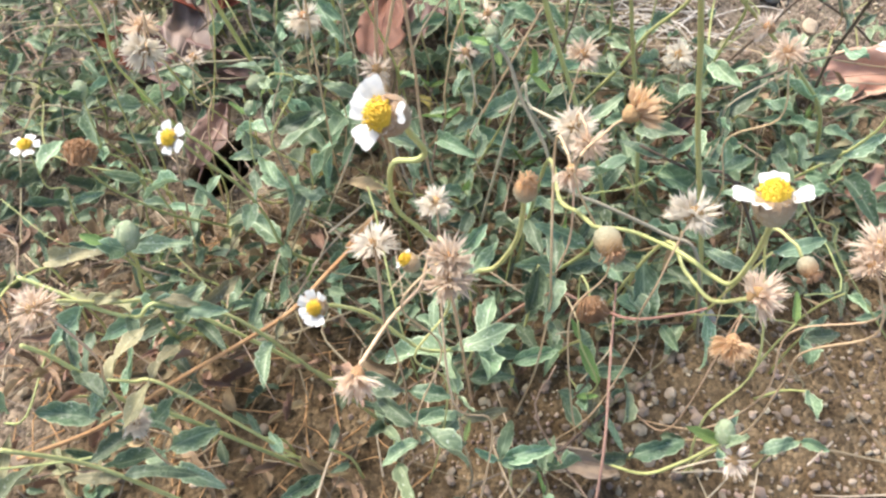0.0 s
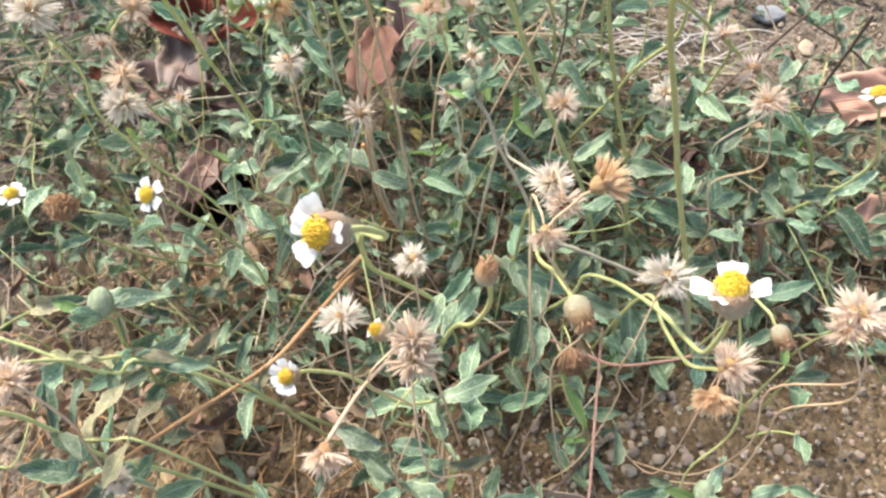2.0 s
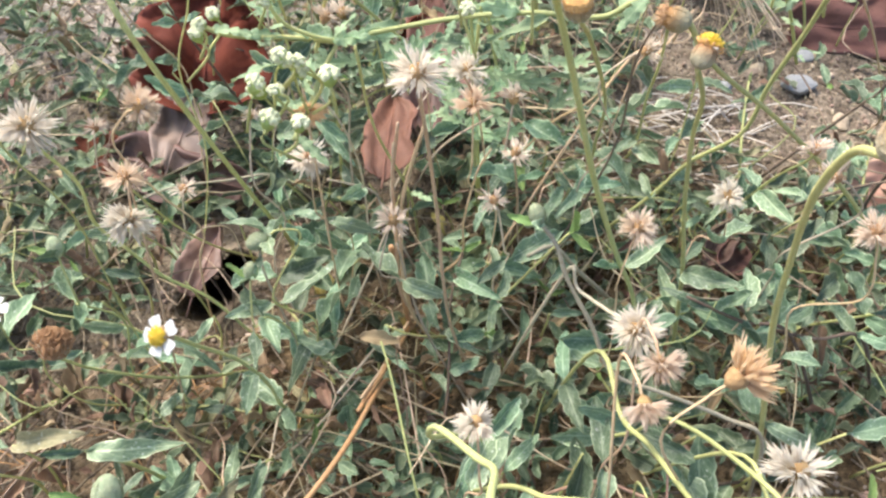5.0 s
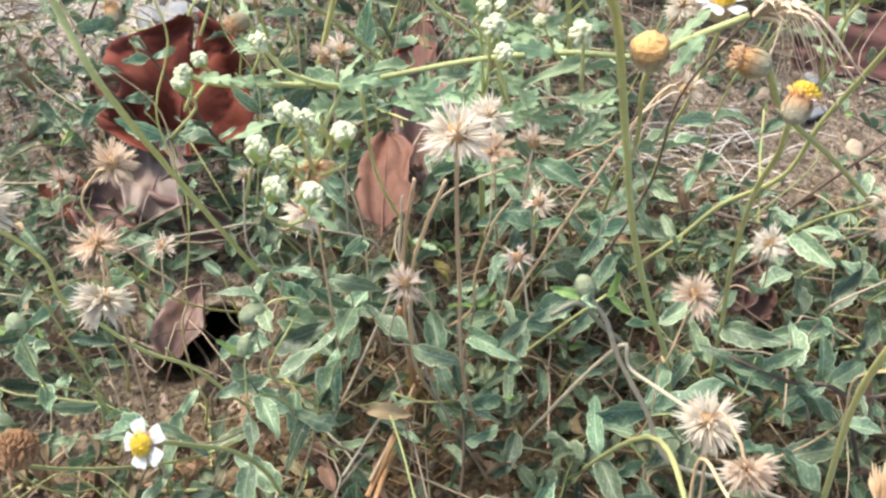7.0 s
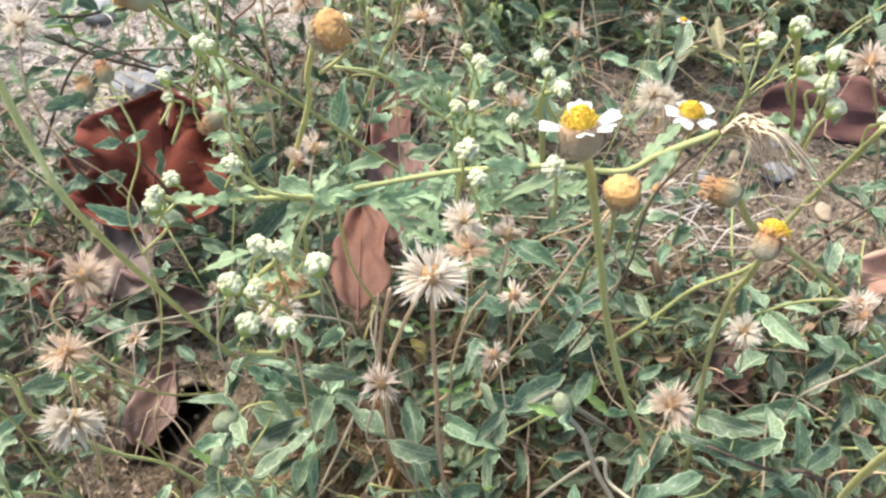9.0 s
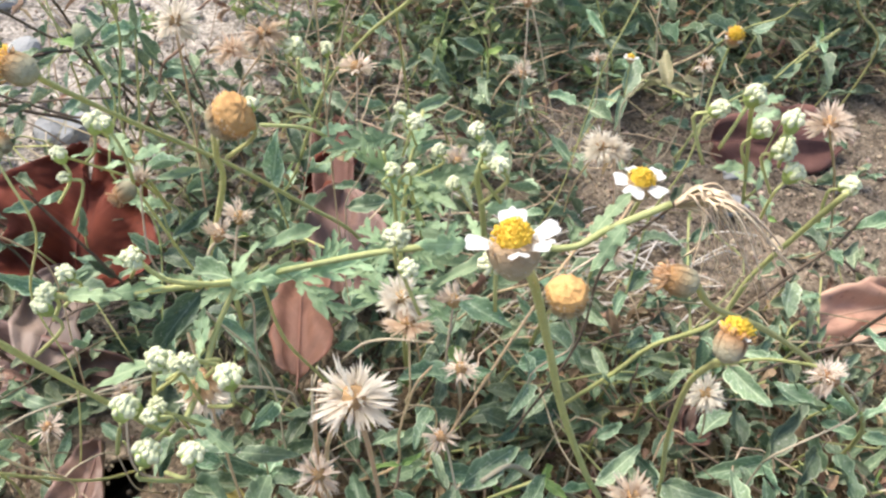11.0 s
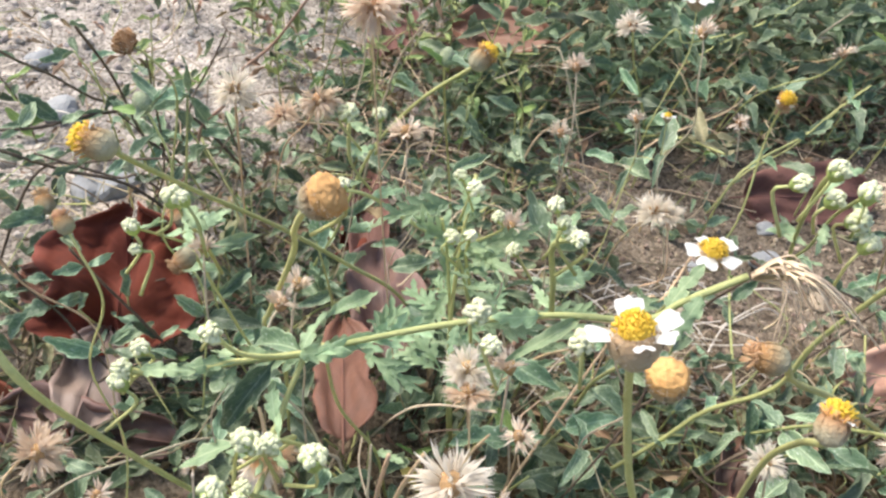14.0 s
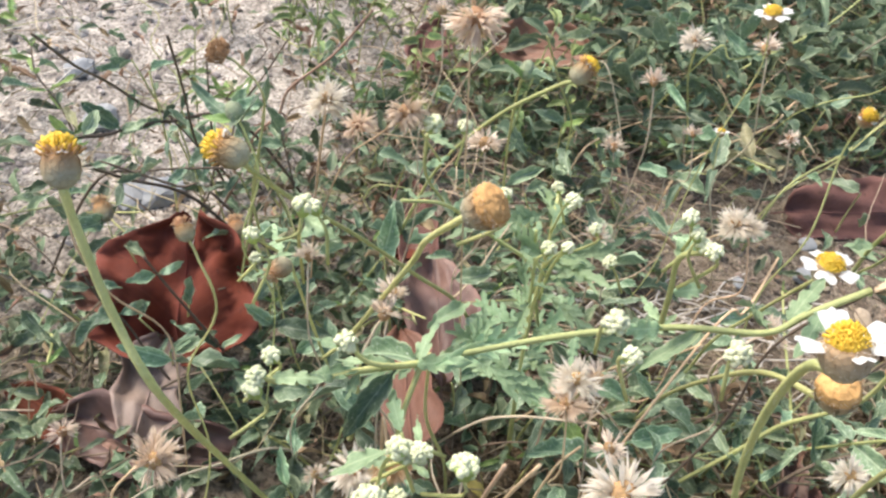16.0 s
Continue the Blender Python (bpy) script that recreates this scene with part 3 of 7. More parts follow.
COLLAR = knobs("collar", 0.37, 0.14, 60, 0.06, "floret", 15, 3.0, 0.16)
SPENT_TOP = knobs("floret_cap", 0.25, 0.2, 46, 0.05, "drytop", 6, 4.2, 0.22)


def shag_dome(radius, top, low):
    """A rounded cap of withered florets pressed together in whorls."""
    verts, faces = [], []
    rings, sides = 16, 36
    for i in range(rings + 1):
        f = i / rings
        a = f * 1.9
        for k in range(sides):
            g = 2 * math.pi * k / sides + 0.5 * f
            whorl = abs(math.sin(g * 6 + 3.1 * math.floor(f * 6))) * 0.11 + 0.06 * math.sin(f * 38)
            lump = 0.14 * noise.noise((math.cos(g) * 2.4, math.sin(g) * 2.4, f * 4.0))
            q = 1 - 0.05 + whorl * math.sin(a) + lump
            z = low + (top - low) * 0.5 * (1 + math.cos(a) * q)
            verts.append((radius * math.sin(a) * q * math.cos(g), radius * math.sin(a) * q * math.sin(g), z))
        if i:
            b = (i - 1) * sides
            for k in range(sides):
                j = (k + 1) % sides
                faces.append((b + k, b + j, b + sides + j, b + sides + k))
    return mesh_of("floret_cap", verts, faces, "floret")


BALL_TOP = shag_dome(0.45, 0.48, -0.16)
BALL_DRY = knobs("flower_head", 0.40, 0.40, 130, 0.055, "burr", 8, 3.6, -0.05)
for v in BALL_DRY.vertices:
    if v.co.z < 0.1:
        v.co.z -= 0.25


def fringe_mesh(radius, height, count, reach, seed):
    """Soft white hairs round a head."""
    r = random.Random(seed)
    verts, faces = [], []
    for _ in range(count):
        a = r.uniform(0, 2 * math.pi)
        z = r.uniform(-0.3, height)
        p = Vector((math.cos(a), math.sin(a), 0)) * radius + Vector((0, 0, z))
        q = p + Vector((math.cos(a), math.sin(a), r.uniform(0.2, 1.2))).normalized() * reach * r.uniform(0.6, 1.2)
        needle(p, q, 0.005, verts, faces)
    return mesh_of("hair_fringe", verts, faces, "seedw", smooth=False)


FRINGE = fringe_mesh(0.44, 0.3, 230, 0.14, 4)
DOWN = fringe_mesh(0.36, 0.3, 110, 0.1, 9)

LABELS = {
    "seedw": ("white fluffy daisy seed head on a thin stalk among weeds", "seed head weed"),
    "seedt": ("tan feathery daisy seed head on a dry stalk among weeds", "seed head weed"),
    "seedg": ("golden-tan feathery daisy seed head on a dry stalk", "seed head weed"),
    "seedd": ("dried brown star-shaped daisy seed head on a thin stalk", "seed head weed"),
    "flower": ("daisy weed with white petals, yellow disc and hairy green stalk", "daisy"),
    "half": ("faded daisy with yellow florets on a green hairy stalk", "daisy"),
    "spent": ("closed daisy head with brown tip on a hairy stalk", "daisy"),
    "bud": ("closed green daisy bud on a short hairy stalk", "daisy bud"),
    "ball": ("orange-brown spent daisy head with pale hairs on a stalk", "daisy"),
    "ball2": ("round dry brown daisy head on a weed stalk", "daisy"),
}
NAMES = {"seedw": "seed_head_plant", "seedg": "seed_head_plant", "seedt": "seed_head_plant", "seedd": "seed_head_plant", "bud": "daisy_bud_plant"}
hr = random.Random(5)


def head(kind, at, axis, size, opened=0, stem=None, rays=None):
    """One flowering stalk: the head, its stalk down to the soil and a few leaves."""
    at, axis = Vector(at), Vector(axis).normalized()
    if stem:
        radius, colour, *line = stem
        line = [Vector(p) for p in line]
    else:
        radius, colour = hr.uniform(0.5, 0.75), {"seedw": "tan", "seedt": "tan", "seedg": "tan", "seedd": "straw"}.get(kind, "green")
        back = at - axis * 0.02
        side = Vector((hr.uniform(-1, 1), hr.uniform(-0.3, 1.0), 0)) * 0.022
        sway = Vector((hr.uniform(-1, 1), hr.uniform(-1, 1), 0)) * 0.006
        line = [back + Vector((0, 0, -0.012)), at.lerp(at + side, 0.3) + sway - Vector((0, 0, at.z * 0.3)), at.lerp(at + side, 0.6) - sway - Vector((0, 0, at.z * 0.5)), at.lerp(at + side, 0.9) + sway * 0.8 - Vector((0, 0, at.z * 0.75))]
    while len(line) > 1 and ((line[0] - at).length < size * 1.1 or (line[0] - at).dot(axis) > 0.3 * size):
        line.pop(0)
    foot = line[-1].copy()
    if foot.z > 0.012:
        run = (line[-1] - (line[-2] if len(line) > 1 else at))
        run.z = 0
        if run.length > 1e-4:
            run = run.normalized() * min(0.03, foot.z * 0.4)
        foot = foot + run + Vector((0, 0.02, 0))
    foot.z = ground_height(foot.x, foot.y) - 0.003
    if (foot - line[-1]).length > 0.008:
        line.append(foot)
    label, category = LABELS[kind]
    plant = thing(NAMES.get(kind, "daisy_plant"), foot, label, category, "daisies" if kind not in ("seedw", "seedt", "seedg", "seedd") else "seed heads")
    reach = {"flower": 0.38, "half": 0.47, "spent": 0.47, "bud": 0.52, "ball": 0.52, "ball2": 0.3}.get(kind, 0.14)
    neck = at - axis * size * reach
    path = along([neck, *line] if stem else [neck, neck - axis * 0.006, *line])
    verts, faces = [], []
    tube(path, radius * 0.00074, radius * (0.0009 if stem else 0.0008), verts, faces, 6, foot)
    part_of("stem", mesh_of("stem", verts, faces, colour), plant, Matrix.Translation(foot))
    if stem and colour == "green" and radius >= 1.0:
        hv, hf = [], []
        for p, q in zip(path, path[1:]):
            for _ in range(max(2, int((q - p).length * 900))):
                c = p.lerp(q, hr.random())
                o = Vector((hr.gauss(0, 1), hr.gauss(0, 1), hr.gauss(0, 1))).normalized()
                needle(c - foot, c + o * (radius * 0.0008 + hr.uniform(0.0006, 0.0013)) - foot, 0.00007, hv, hf)
        part_of("stem_hair", mesh_of("stem_hair", hv, hf, "seedw", smooth=False), plant, Matrix.Translation(foot), "fine pale hairs")
    s, d, u = frame_of(axis, (0.1, 0.9, 0.3))
    if kind in ("half", "spent"):
        size *= 0.9
    pose_m = Matrix.Translation(at) @ Matrix((s, u * -1, d)).transposed().to_4x4() @ Matrix.Rotation(0 if rays else hr.uniform(0, 6.28), 4, "Z") @ Matrix.Diagonal((size, size, size, 1))
    if kind in ("seedw", "seedt", "seedg", "seedd"):
        core = part_of("seed_head", CORE, plant, pose_m)
        part_of("pappus", pappus_mesh(kind, int(opened // 15 * 15 + 10), hr.randrange(2)), core, pose_m, "bristly feathery tufts")
    elif kind == "flower":
        cup = part_of("flower_head", CUP, plant, pose_m, "hairy green-brown bracts")
        part_of("disc", DISC, cup, pose_m @ Matrix.Diagonal((0.8, 0.8, 1.05, 1) if rays else (0.95, 0.95, 0.95, 1)), "yellow disc of tiny florets")
        part_of("hair_fringe", FRINGE, cup, pose_m @ Matrix.Translation((0, 0, -0.1)) @ Matrix.Diagonal((0.55, 0.55, 0.6, 1)), "soft white hairs")
        for clock, length in rays or [(72 * k, 1.0) for k in range(5)]:
            turn = Matrix.Rotation(radians(180 - clock) + hr.uniform(-0.1, 0.1), 4, "Z") @ Matrix.Translation((0, 0.22, 0.02)) @ Matrix.Rotation(hr.uniform(0.3, 0.6) if rays else hr.uniform(-0.1, 0.3), 4, "X")
            part_of("ray", hr.choice(RAYS), cup, pose_m @ turn @ Matrix.Diagonal(((0.40 if len(rays or ()) < 5 else 0.32) * math.sqrt(length), length * hr.uniform(0.28, 0.34), 0.3, 1)), "white notched petal")
    elif kind in ("half", "spent"):
        cup = part_of("flower_head", CUP_LONG, plant, pose_m, "hairy green-brown bracts")
        part_of("floret_cap", HALF_TOP if kind == "half" else SPENT_TOP, cup, pose_m, "yellow florets" if kind == "half" else "withered brown florets")
        part_of("hair_fringe", FRINGE, cup, pose_m @ Matrix.Diagonal((0.75, 0.75, 0.8, 1)), "soft white hairs")
        if kind == "half":
            part_of("collar", COLLAR, cup, pose_m, "ring of withered orange-brown florets")
            for k in range(3):
                turn = Matrix.Rotation(2.1 * k + hr.uniform(0, 1), 4, "Z") @ Matrix.Translation((0, 0.27, 0.24)) @ Matrix.Rotation(hr.uniform(0.1, 1.0), 4, "X")
                part_of("ray", hr.choice(RAYS), cup, pose_m @ turn @ Matrix.Diagonal((0.24, 0.26, 0.5, 1)), "small withered petal")
    elif kind == "ball":
        cup = part_of("flower_head", BALL, plant, pose_m, "pale hairy bracts")
        part_of("floret_cap", BALL_TOP, cup, pose_m, "orange-brown withered florets")
        part_of("hair_fringe", FRINGE, cup, pose_m, "soft white hairs")
    elif kind == "ball2":
        burr = part_of("flower_head", BALL_DRY, plant, pose_m, "dry brown bristling florets")
        part_of("hair_fringe", FRINGE, burr, pose_m @ Matrix.Diagonal((0.85, 0.85, 0.9, 1)), "soft pale hairs")
    else:
        bud = part_of("bud", BUD, plant, pose_m)
        part_of("hair_fringe", DOWN, bud, pose_m, "soft white hairs")
        for k in range(3):
            a = 2 * math.pi * k / 3 + hr.uniform(-0.4, 0.4)
            out = (s * math.cos(a) + u * math.sin(a))
            add_leaf(plant, neck, neck + (out * 0.95 + axis * 0.25 + Vector((0, 0, 0.1))).normalized() * size * hr.uniform(1.4, 2.2), "young" if k == 0 else "leaf", r=hr)
    # a few leaf pairs low on the stalk
    if (not stem or colour == "green") and cover(foot.x, foot.y) > 0.2:
        low = [p for p in path if 0.015 < p.z < 0.1]
        for p in low[:: max(1, len(low) // 2)][:2]:
            a = hr.uniform(0, 6.28)
            for sgn in (0, math.pi):
                l = hr.uniform(0.018, 0.032)
                add_leaf(plant, p, p + Vector((math.cos(a + sgn), math.sin(a + sgn), hr.uniform(-0.1, 0.5))).normalized() * l, "leaf", r=hr)
    return plant


STALKS = {
    "rusty": ("dry_stalk", "long orange-tan dry grass stalk over the weeds", "dry stalk"),
    "green": ("weed_runner", "hairy yellow-green weed stem trailing over the ground", "weed stem"),
    "tan": ("dry_stalk", "dry tan grass stalk leaning among the weeds", "dry stalk"),
    "pale": ("dry_stalk", "bleached dry stalk lying among the weeds", "dry stalk"),
    "straw": ("straw", "thin pale straw lying on the soil", "straw"),
    "brown": ("weed_runner", "dark brown creeping weed stem", "weed stem"),
    "red": ("weed_runner", "reddish creeping weed stem", "weed stem"),
    "pink": ("dry_stalk", "pinkish dry stalk over the sand", "dry stalk"),
}


def stalk(colour, radius, *points):
    """A loose or creeping stalk whose lower end meets the soil."""
    pts = [Vector(p) for p in points]
    if pts[0].z < pts[-1].z:
        pts.reverse()
    foot = pts[-1].copy()
    run = pts[-1] - pts[-2]
    run.z = 0
    if run.length > 1e-4:
        foot += run.normalized() * (0.006 + 0.5 * max(0, foot.z))
    foot.z = ground_height(foot.x, foot.y) - 0.002
    pts.append(foot)
    name, label, category = STALKS[colour]
    ob = thing(name, foot, label, category)
    verts, faces = [], []
    path = along(pts)
    tube(path, radius * 0.0007, radius * (0.0008 if colour == "green" else 0.001), verts, faces, 6, foot)
    part_of("stem", mesh_of("stem", verts, faces, colour), ob, Matrix.Translation(foot))
    if colour in ("green", "brown"):
        for p in path[3::7]:
            a = hr.uniform(0, 6.28)
            for sgn in (0, math.pi):
                if hr.random() < 0.8 and p.z < 0.14:
                    l = hr.uniform(0.014, 0.026)
                    shade = "dull" if p.x < -0.08 and p.y < 0.32 and hr.random() < 0.6 else "leaf"
                    add_leaf(ob, p, p + Vector((math.cos(a + sgn), math.sin(a + sgn), hr.uniform(-0.2, 0.6))).normalized() * l, shade, r=hr)
    return ob


# ---- the white-tufted weed ----
def tuft_mesh(seed):
    r = random.Random(seed)
    verts, faces = [], []
    for k in range(22):
        a = k * 2.4 + r.uniform(-0.3, 0.3)
        f = math.sqrt(k / 22)
        c = Vector((math.cos(a) * 0.42 * f, math.sin(a) * 0.42 * f, 0.3 * (1 - f * f) + 0.05 + r.uniform(-0.05, 0.07)))
        q = r.uniform(0.10, 0.17)
        i = len(verts)
        for ring in range(4):
            t = -1.2 + 2.5 * ring / 3
            for j in range(6):
                g = 2 * math.pi * j / 6
                w = q * math.cos(t * 0.85) * r.uniform(0.85, 1.15)
                verts.append(c + Vector((w * math.cos(g), w * math.sin(g), q * 1.25 * math.sin(t))))
            if ring:
                b = i + (ring - 1) * 6
                for j in range(6):
                    n = (j + 1) % 6
                    faces.append((b + j, b + n, b + 6 + n, b + 6 + j))
        faces.append(tuple(range(len(verts) - 6, len(verts))))
    return mesh_of("flower_tuft", verts, faces, "tuft")


TUFTS = [tuft_mesh(k) for k in range(3)]
TUFT_CUP = lathe("calyx", [(0.06, -0.6), (0.24, -0.45), (0.38, -0.15), (0.42, 0.12), (0.3, 0.16)], "tuftgreen", 10, 0.08)


# ---- things placed one by one ----
spray = thing("tufted_weed", (-0.02, 0.36, 0.0), "green branching weed with clusters of cream-white flower tufts", "weed")
pr = random.Random(9)


def branch(radius, *points):
    """A green branch of the tufted weed, with a few lobed leaves."""
    path = along(points)
    verts, faces = [], []
    tube(path, radius * 0.0007, radius * 0.0009, verts, faces, 6)
    part_of("branch", mesh_of("branch", verts, faces, "green"), spray, Matrix.Identity(4))
    for p in path[2::5]:
        a = pr.uniform(0, 6.28)
        tip = p + Vector((math.cos(a), math.sin(a), pr.uniform(-0.3, 0.6))).normalized() * pr.uniform(0.01, 0.02)
        add_leaf(spray, p, tip, "fern", r=pr)


def tuft(at, size):
    """A small cream flower tuft with its short stalk."""
    at = Vector(at)
    s, d, u = frame_of((pr.uniform(-0.6, 0.6), pr.uniform(-0.8, 0.3), 1), (0, 1, 0))
    size *= 1.16
    m = Matrix.Translation(at) @ Matrix((s, u, d)).transposed().to_4x4() @ Matrix.Diagonal((size, size, size, 1))
    cup = part_of("calyx", TUFT_CUP, spray, m)
    part_of("flower_tuft", pr.choice(TUFTS), cup, m, "cream-white flower tuft")
    verts, faces = [], []
    low = at - d * size * 0.5
    tube(along([low, low - d * 0.006, low + Vector((pr.uniform(-0.01, 0.01), pr.uniform(0, 0.012), -0.02))], 3), 0.0005, 0.0006, verts, faces, 5)
    part_of("flower_stalk", mesh_of("flower_stalk", verts, faces, "green"), spray, Matrix.Identity(4))


def dry_leaf(base, tip, width, curl, colour, ragged=0.36, crumple=0.0, lean=(0.0, -0.55, 0.8)):
    """A large fallen leaf from its stalk end to its tip, curled across, wavy, torn at its rim and creased."""
    base, tip = Vector(base), Vector(tip)
    r = random.Random(round(base.x * 1e4) + 7)
    s, d, u = frame_of(tip - base, (lean[0] + r.uniform(-0.1, 0.1), lean[1], lean[2]))
    size = (tip - base).length
    rows, cols = 22, 15
    verts, faces, uvs = [], [], []
    for i in range(rows + 1):
        t = i / rows
        w = 0.5 * width * max(0.06, 1 - abs(2 * t - 0.95) ** (5.0 if curl < 0.2 else 3.0)) ** 0.6
        for j in range(cols):
            q = (j - (cols - 1) / 2) / ((cols - 1) / 2)
            n1 = noise.noise((t * 2.6 + base.x * 50, q * 1.9, 3.0)) * 0.085 + noise.noise((t * 6 + base.y * 50, q * 5, 9.0)) * 0.018
            crease = 0.5 - abs(noise.noise((t * 2.2 + q * 0.8 + base.x * 31, q * 1.6 - t * 0.7, base.y * 17)))
            fine = 0.5 - abs(noise.noise((t * 6.5 + base.y * 13, q * 4.4, 21.0)))
            z = curl * width * 0.55 * q * q - curl * size * 0.25 * (t - 0.5) ** 2 + n1 * width * (3.4 if width > 0.055 else 2.2) + crumple * width * (crease * 0.8 + fine * 0.22)
            z += 0.10 * width * (abs(q) ** 3) * noise.noise((t * 8.0, 5.0 if q > 0 else 11.0, base.x * 40))
            edge = 1 + 0.1 * noise.noise((t * 9, q * 3.1, base.x * 90)) + ragged * noise.noise((t * 3.2, 2.0 if q > 0 else 7.0, base.x * 60)) + 0.16 * ragged * noise.noise((t * 17, 2.0 if q > 0 else 7.0, base.y * 60))
            reach = 1 - (0.30 * math.exp(-((q - 0.2) / 0.2) ** 2) * t**5 if width > 0.055 else 0) + 0.12 * ragged * noise.noise((q * 4, base.x * 77, 2.0)) * (t - 0.3)
            verts.append(s * (q * w * edge * (1 - 0.25 * curl * abs(q))) + d * (t * size * reach) + u * z)
            uvs.append((q, t))
        if i:
            a = (i - 1) * cols
            for j in range(cols - 1):
                faces.append((a + j, a + j + 1, a + j + cols + 1, a + j + cols))
    look_of = {"maroon": ("maroon", "dark maroon fallen leaf lying behind the weeds"), "rust": ("rust", "curled rust-brown fallen leaf lying among weeds"), "brown": ("dry_brown", "brown fallen leaf lying among weeds"), "orange": ("orange", "pale orange fallen leaf on the sand"), "greybrown": ("greybrown", "grey-brown fallen leaf under the weeds"), "pinkbrown": ("pinkbrown", "pinkish-brown curled fallen leaf under weeds"), "tan": ("dry_tan", "tan curled fallen leaf on the sand")}
    m, label = look_of[colour]
    low = min(verts, key=lambda v: v.z).z + base.z
    lift = max(0.0, ground_height(base.x, base.y) + 0.001 - low)
    ob = thing("fallen_leaf", base + Vector((0, 0, lift)), label, "fallen leaf", "fallen leaves")
    me = mesh_of("blade", verts, faces, m, uvs)
    blade = part_of("blade", me, ob, Matrix.Translation(base + Vector((0, 0, lift))))
    thick = blade.modifiers.new("thickness", "SOLIDIFY")
    thick.thickness = 0.0005
    tv, tf = [], []
    rib = [verts[i * cols + cols // 2] + u * 0.0004 for i in range(rows + 1)]
    tube([-d * 0.012 + Vector((0, 0, -0.002)), *rib], 0.0007, 0.0003, tv, tf, 5)
    part_of("midrib", mesh_of("midrib", tv, tf, m), ob, Matrix.Translation(base + Vector((0, 0, lift))))
    return ob


def stone(at, size, tint):
    x, y = at
    r = random.Random(round(x * 1e4))
    bm = bmesh.new()
    bmesh.ops.create_icosphere(bm, subdivisions=3, radius=0.5)
    for v in bm.verts:
        k = 1 + 0.35 * noise.noise(v.co * 2.2 + Vector((x * 70, y * 70, 0))) + 0.08 * noise.noise(v.co * 7)
        v.co = Vector((v.co.x * k * size, v.co.y * k * size * 0.8, v.co.z * k * size * 0.5))
    me = bpy.data.meshes.new("stone")
    bm.to_mesh(me)
    bm.free()
    me.materials.append(M["stone_blue" if tint == "blue" else "stone"])
    ob = new("stone", me)
    ob.matrix_basis = Matrix.Translation((x, y, ground_height(x, y) + size * 0.08)) @ Matrix.Rotation(r.uniform(0, 6), 4, "Z")
    return tagged(ob, "blue-grey stone half sunk in the soil" if tint == "blue" else "small tan stone lying on the soil", "stone", "stones")


def straw_tuft(root, *tips):
    """A dried bunch of curling pale strips."""
    root = Vector(root)
    foot = Vector((root.x - 0.03, root.y + 0.05, ground_height(root.x - 0.03, root.y + 0.05)))
    ob = thing("dry_straw_tuft", foot, "dried tuft of curling pale straw blades on a stalk", "straw")
    v, f = [], []
    tube(along([root, root + Vector((-0.006, 0.02, -0.05)), root + Vector((-0.004, 0.03, -0.12)), foot]), 0.0005, 0.0007, v, f, 6)
    part_of("stem", mesh_of("stem", v, f, "brown"), ob, Matrix.Identity(4))
    for tip in [*tips, *tips]:
        tip = Vector(tip) + Vector((pr.uniform(-0.006, 0.008), pr.uniform(-0.004, 0.004), pr.uniform(-0.006, 0.006)))
        mid = root.lerp(tip, 0.45) + Vector((pr.uniform(-0.004, 0.004), pr.uniform(-0.004, 0.004), 0.012))
        end = tip + Vector((pr.uniform(-0.003, 0.006), pr.uniform(-0.004, 0.004), -pr.uniform(0.002, 0.008)))
        line = along([root, mid, tip, end], 6)
        v, f = [], []
        w = pr.uniform(0.0004, 0.0008)
        for i, p in enumerate(line):
            t = i / (len(line) - 1)
            q = w * (1 - 0.7 * t)
            v += [p + Vector((0, q, q)), p - Vector((0, q, q)), p + Vector((0, 0, -q * 0.6))]
            if i:
                a = 3 * i
                f += [(a - 3, a - 2, a + 1, a), (a - 2, a - 1, a + 2, a + 1), (a - 1, a - 3, a, a + 2)]
        part_of("blade", mesh_of("blade", v, f, "cream_straw"), ob, Matrix.Identity(4))



SHOOTS = []


def leaf(base, tip, kind="leaf"):
    """One larger leaf on its own short stalk from the soil."""
    base, tip = Vector(base), Vector(tip)
    for old, shoot in SHOOTS:
        if (old - base).length < 0.014:
            add_leaf(shoot, old, tip, kind, up=(pr.uniform(-0.2, 0.2), -0.5, 1), flat=pr.uniform(0.85, 1.15), r=pr)
            return
    foot = Vector((base.x + pr.uniform(-0.3, 0.3) * base.z, base.y + 0.006 + pr.uniform(0, 0.3) * base.z, 0))
    foot.z = ground_height(foot.x, foot.y)
    ob = thing("weed_leaf_shoot", foot, "short weed shoot with large toothed grey-green leaves", "weed", "creeping weeds")
    verts, faces = [], []
    tube(along([base, base.lerp(foot, 0.5) + Vector((0.002, 0.003, 0)), foot], 3), 0.0006, 0.0009, verts, faces, 5, foot)
    part_of("stem", mesh_of("stem", verts, faces, "green"), ob, Matrix.Translation(foot))
    add_leaf(ob, base, tip, kind, up=(pr.uniform(-0.2, 0.2), -0.5, 1), flat=pr.uniform(0.85, 1.15), r=pr)
    SHOOTS.append((base, ob))



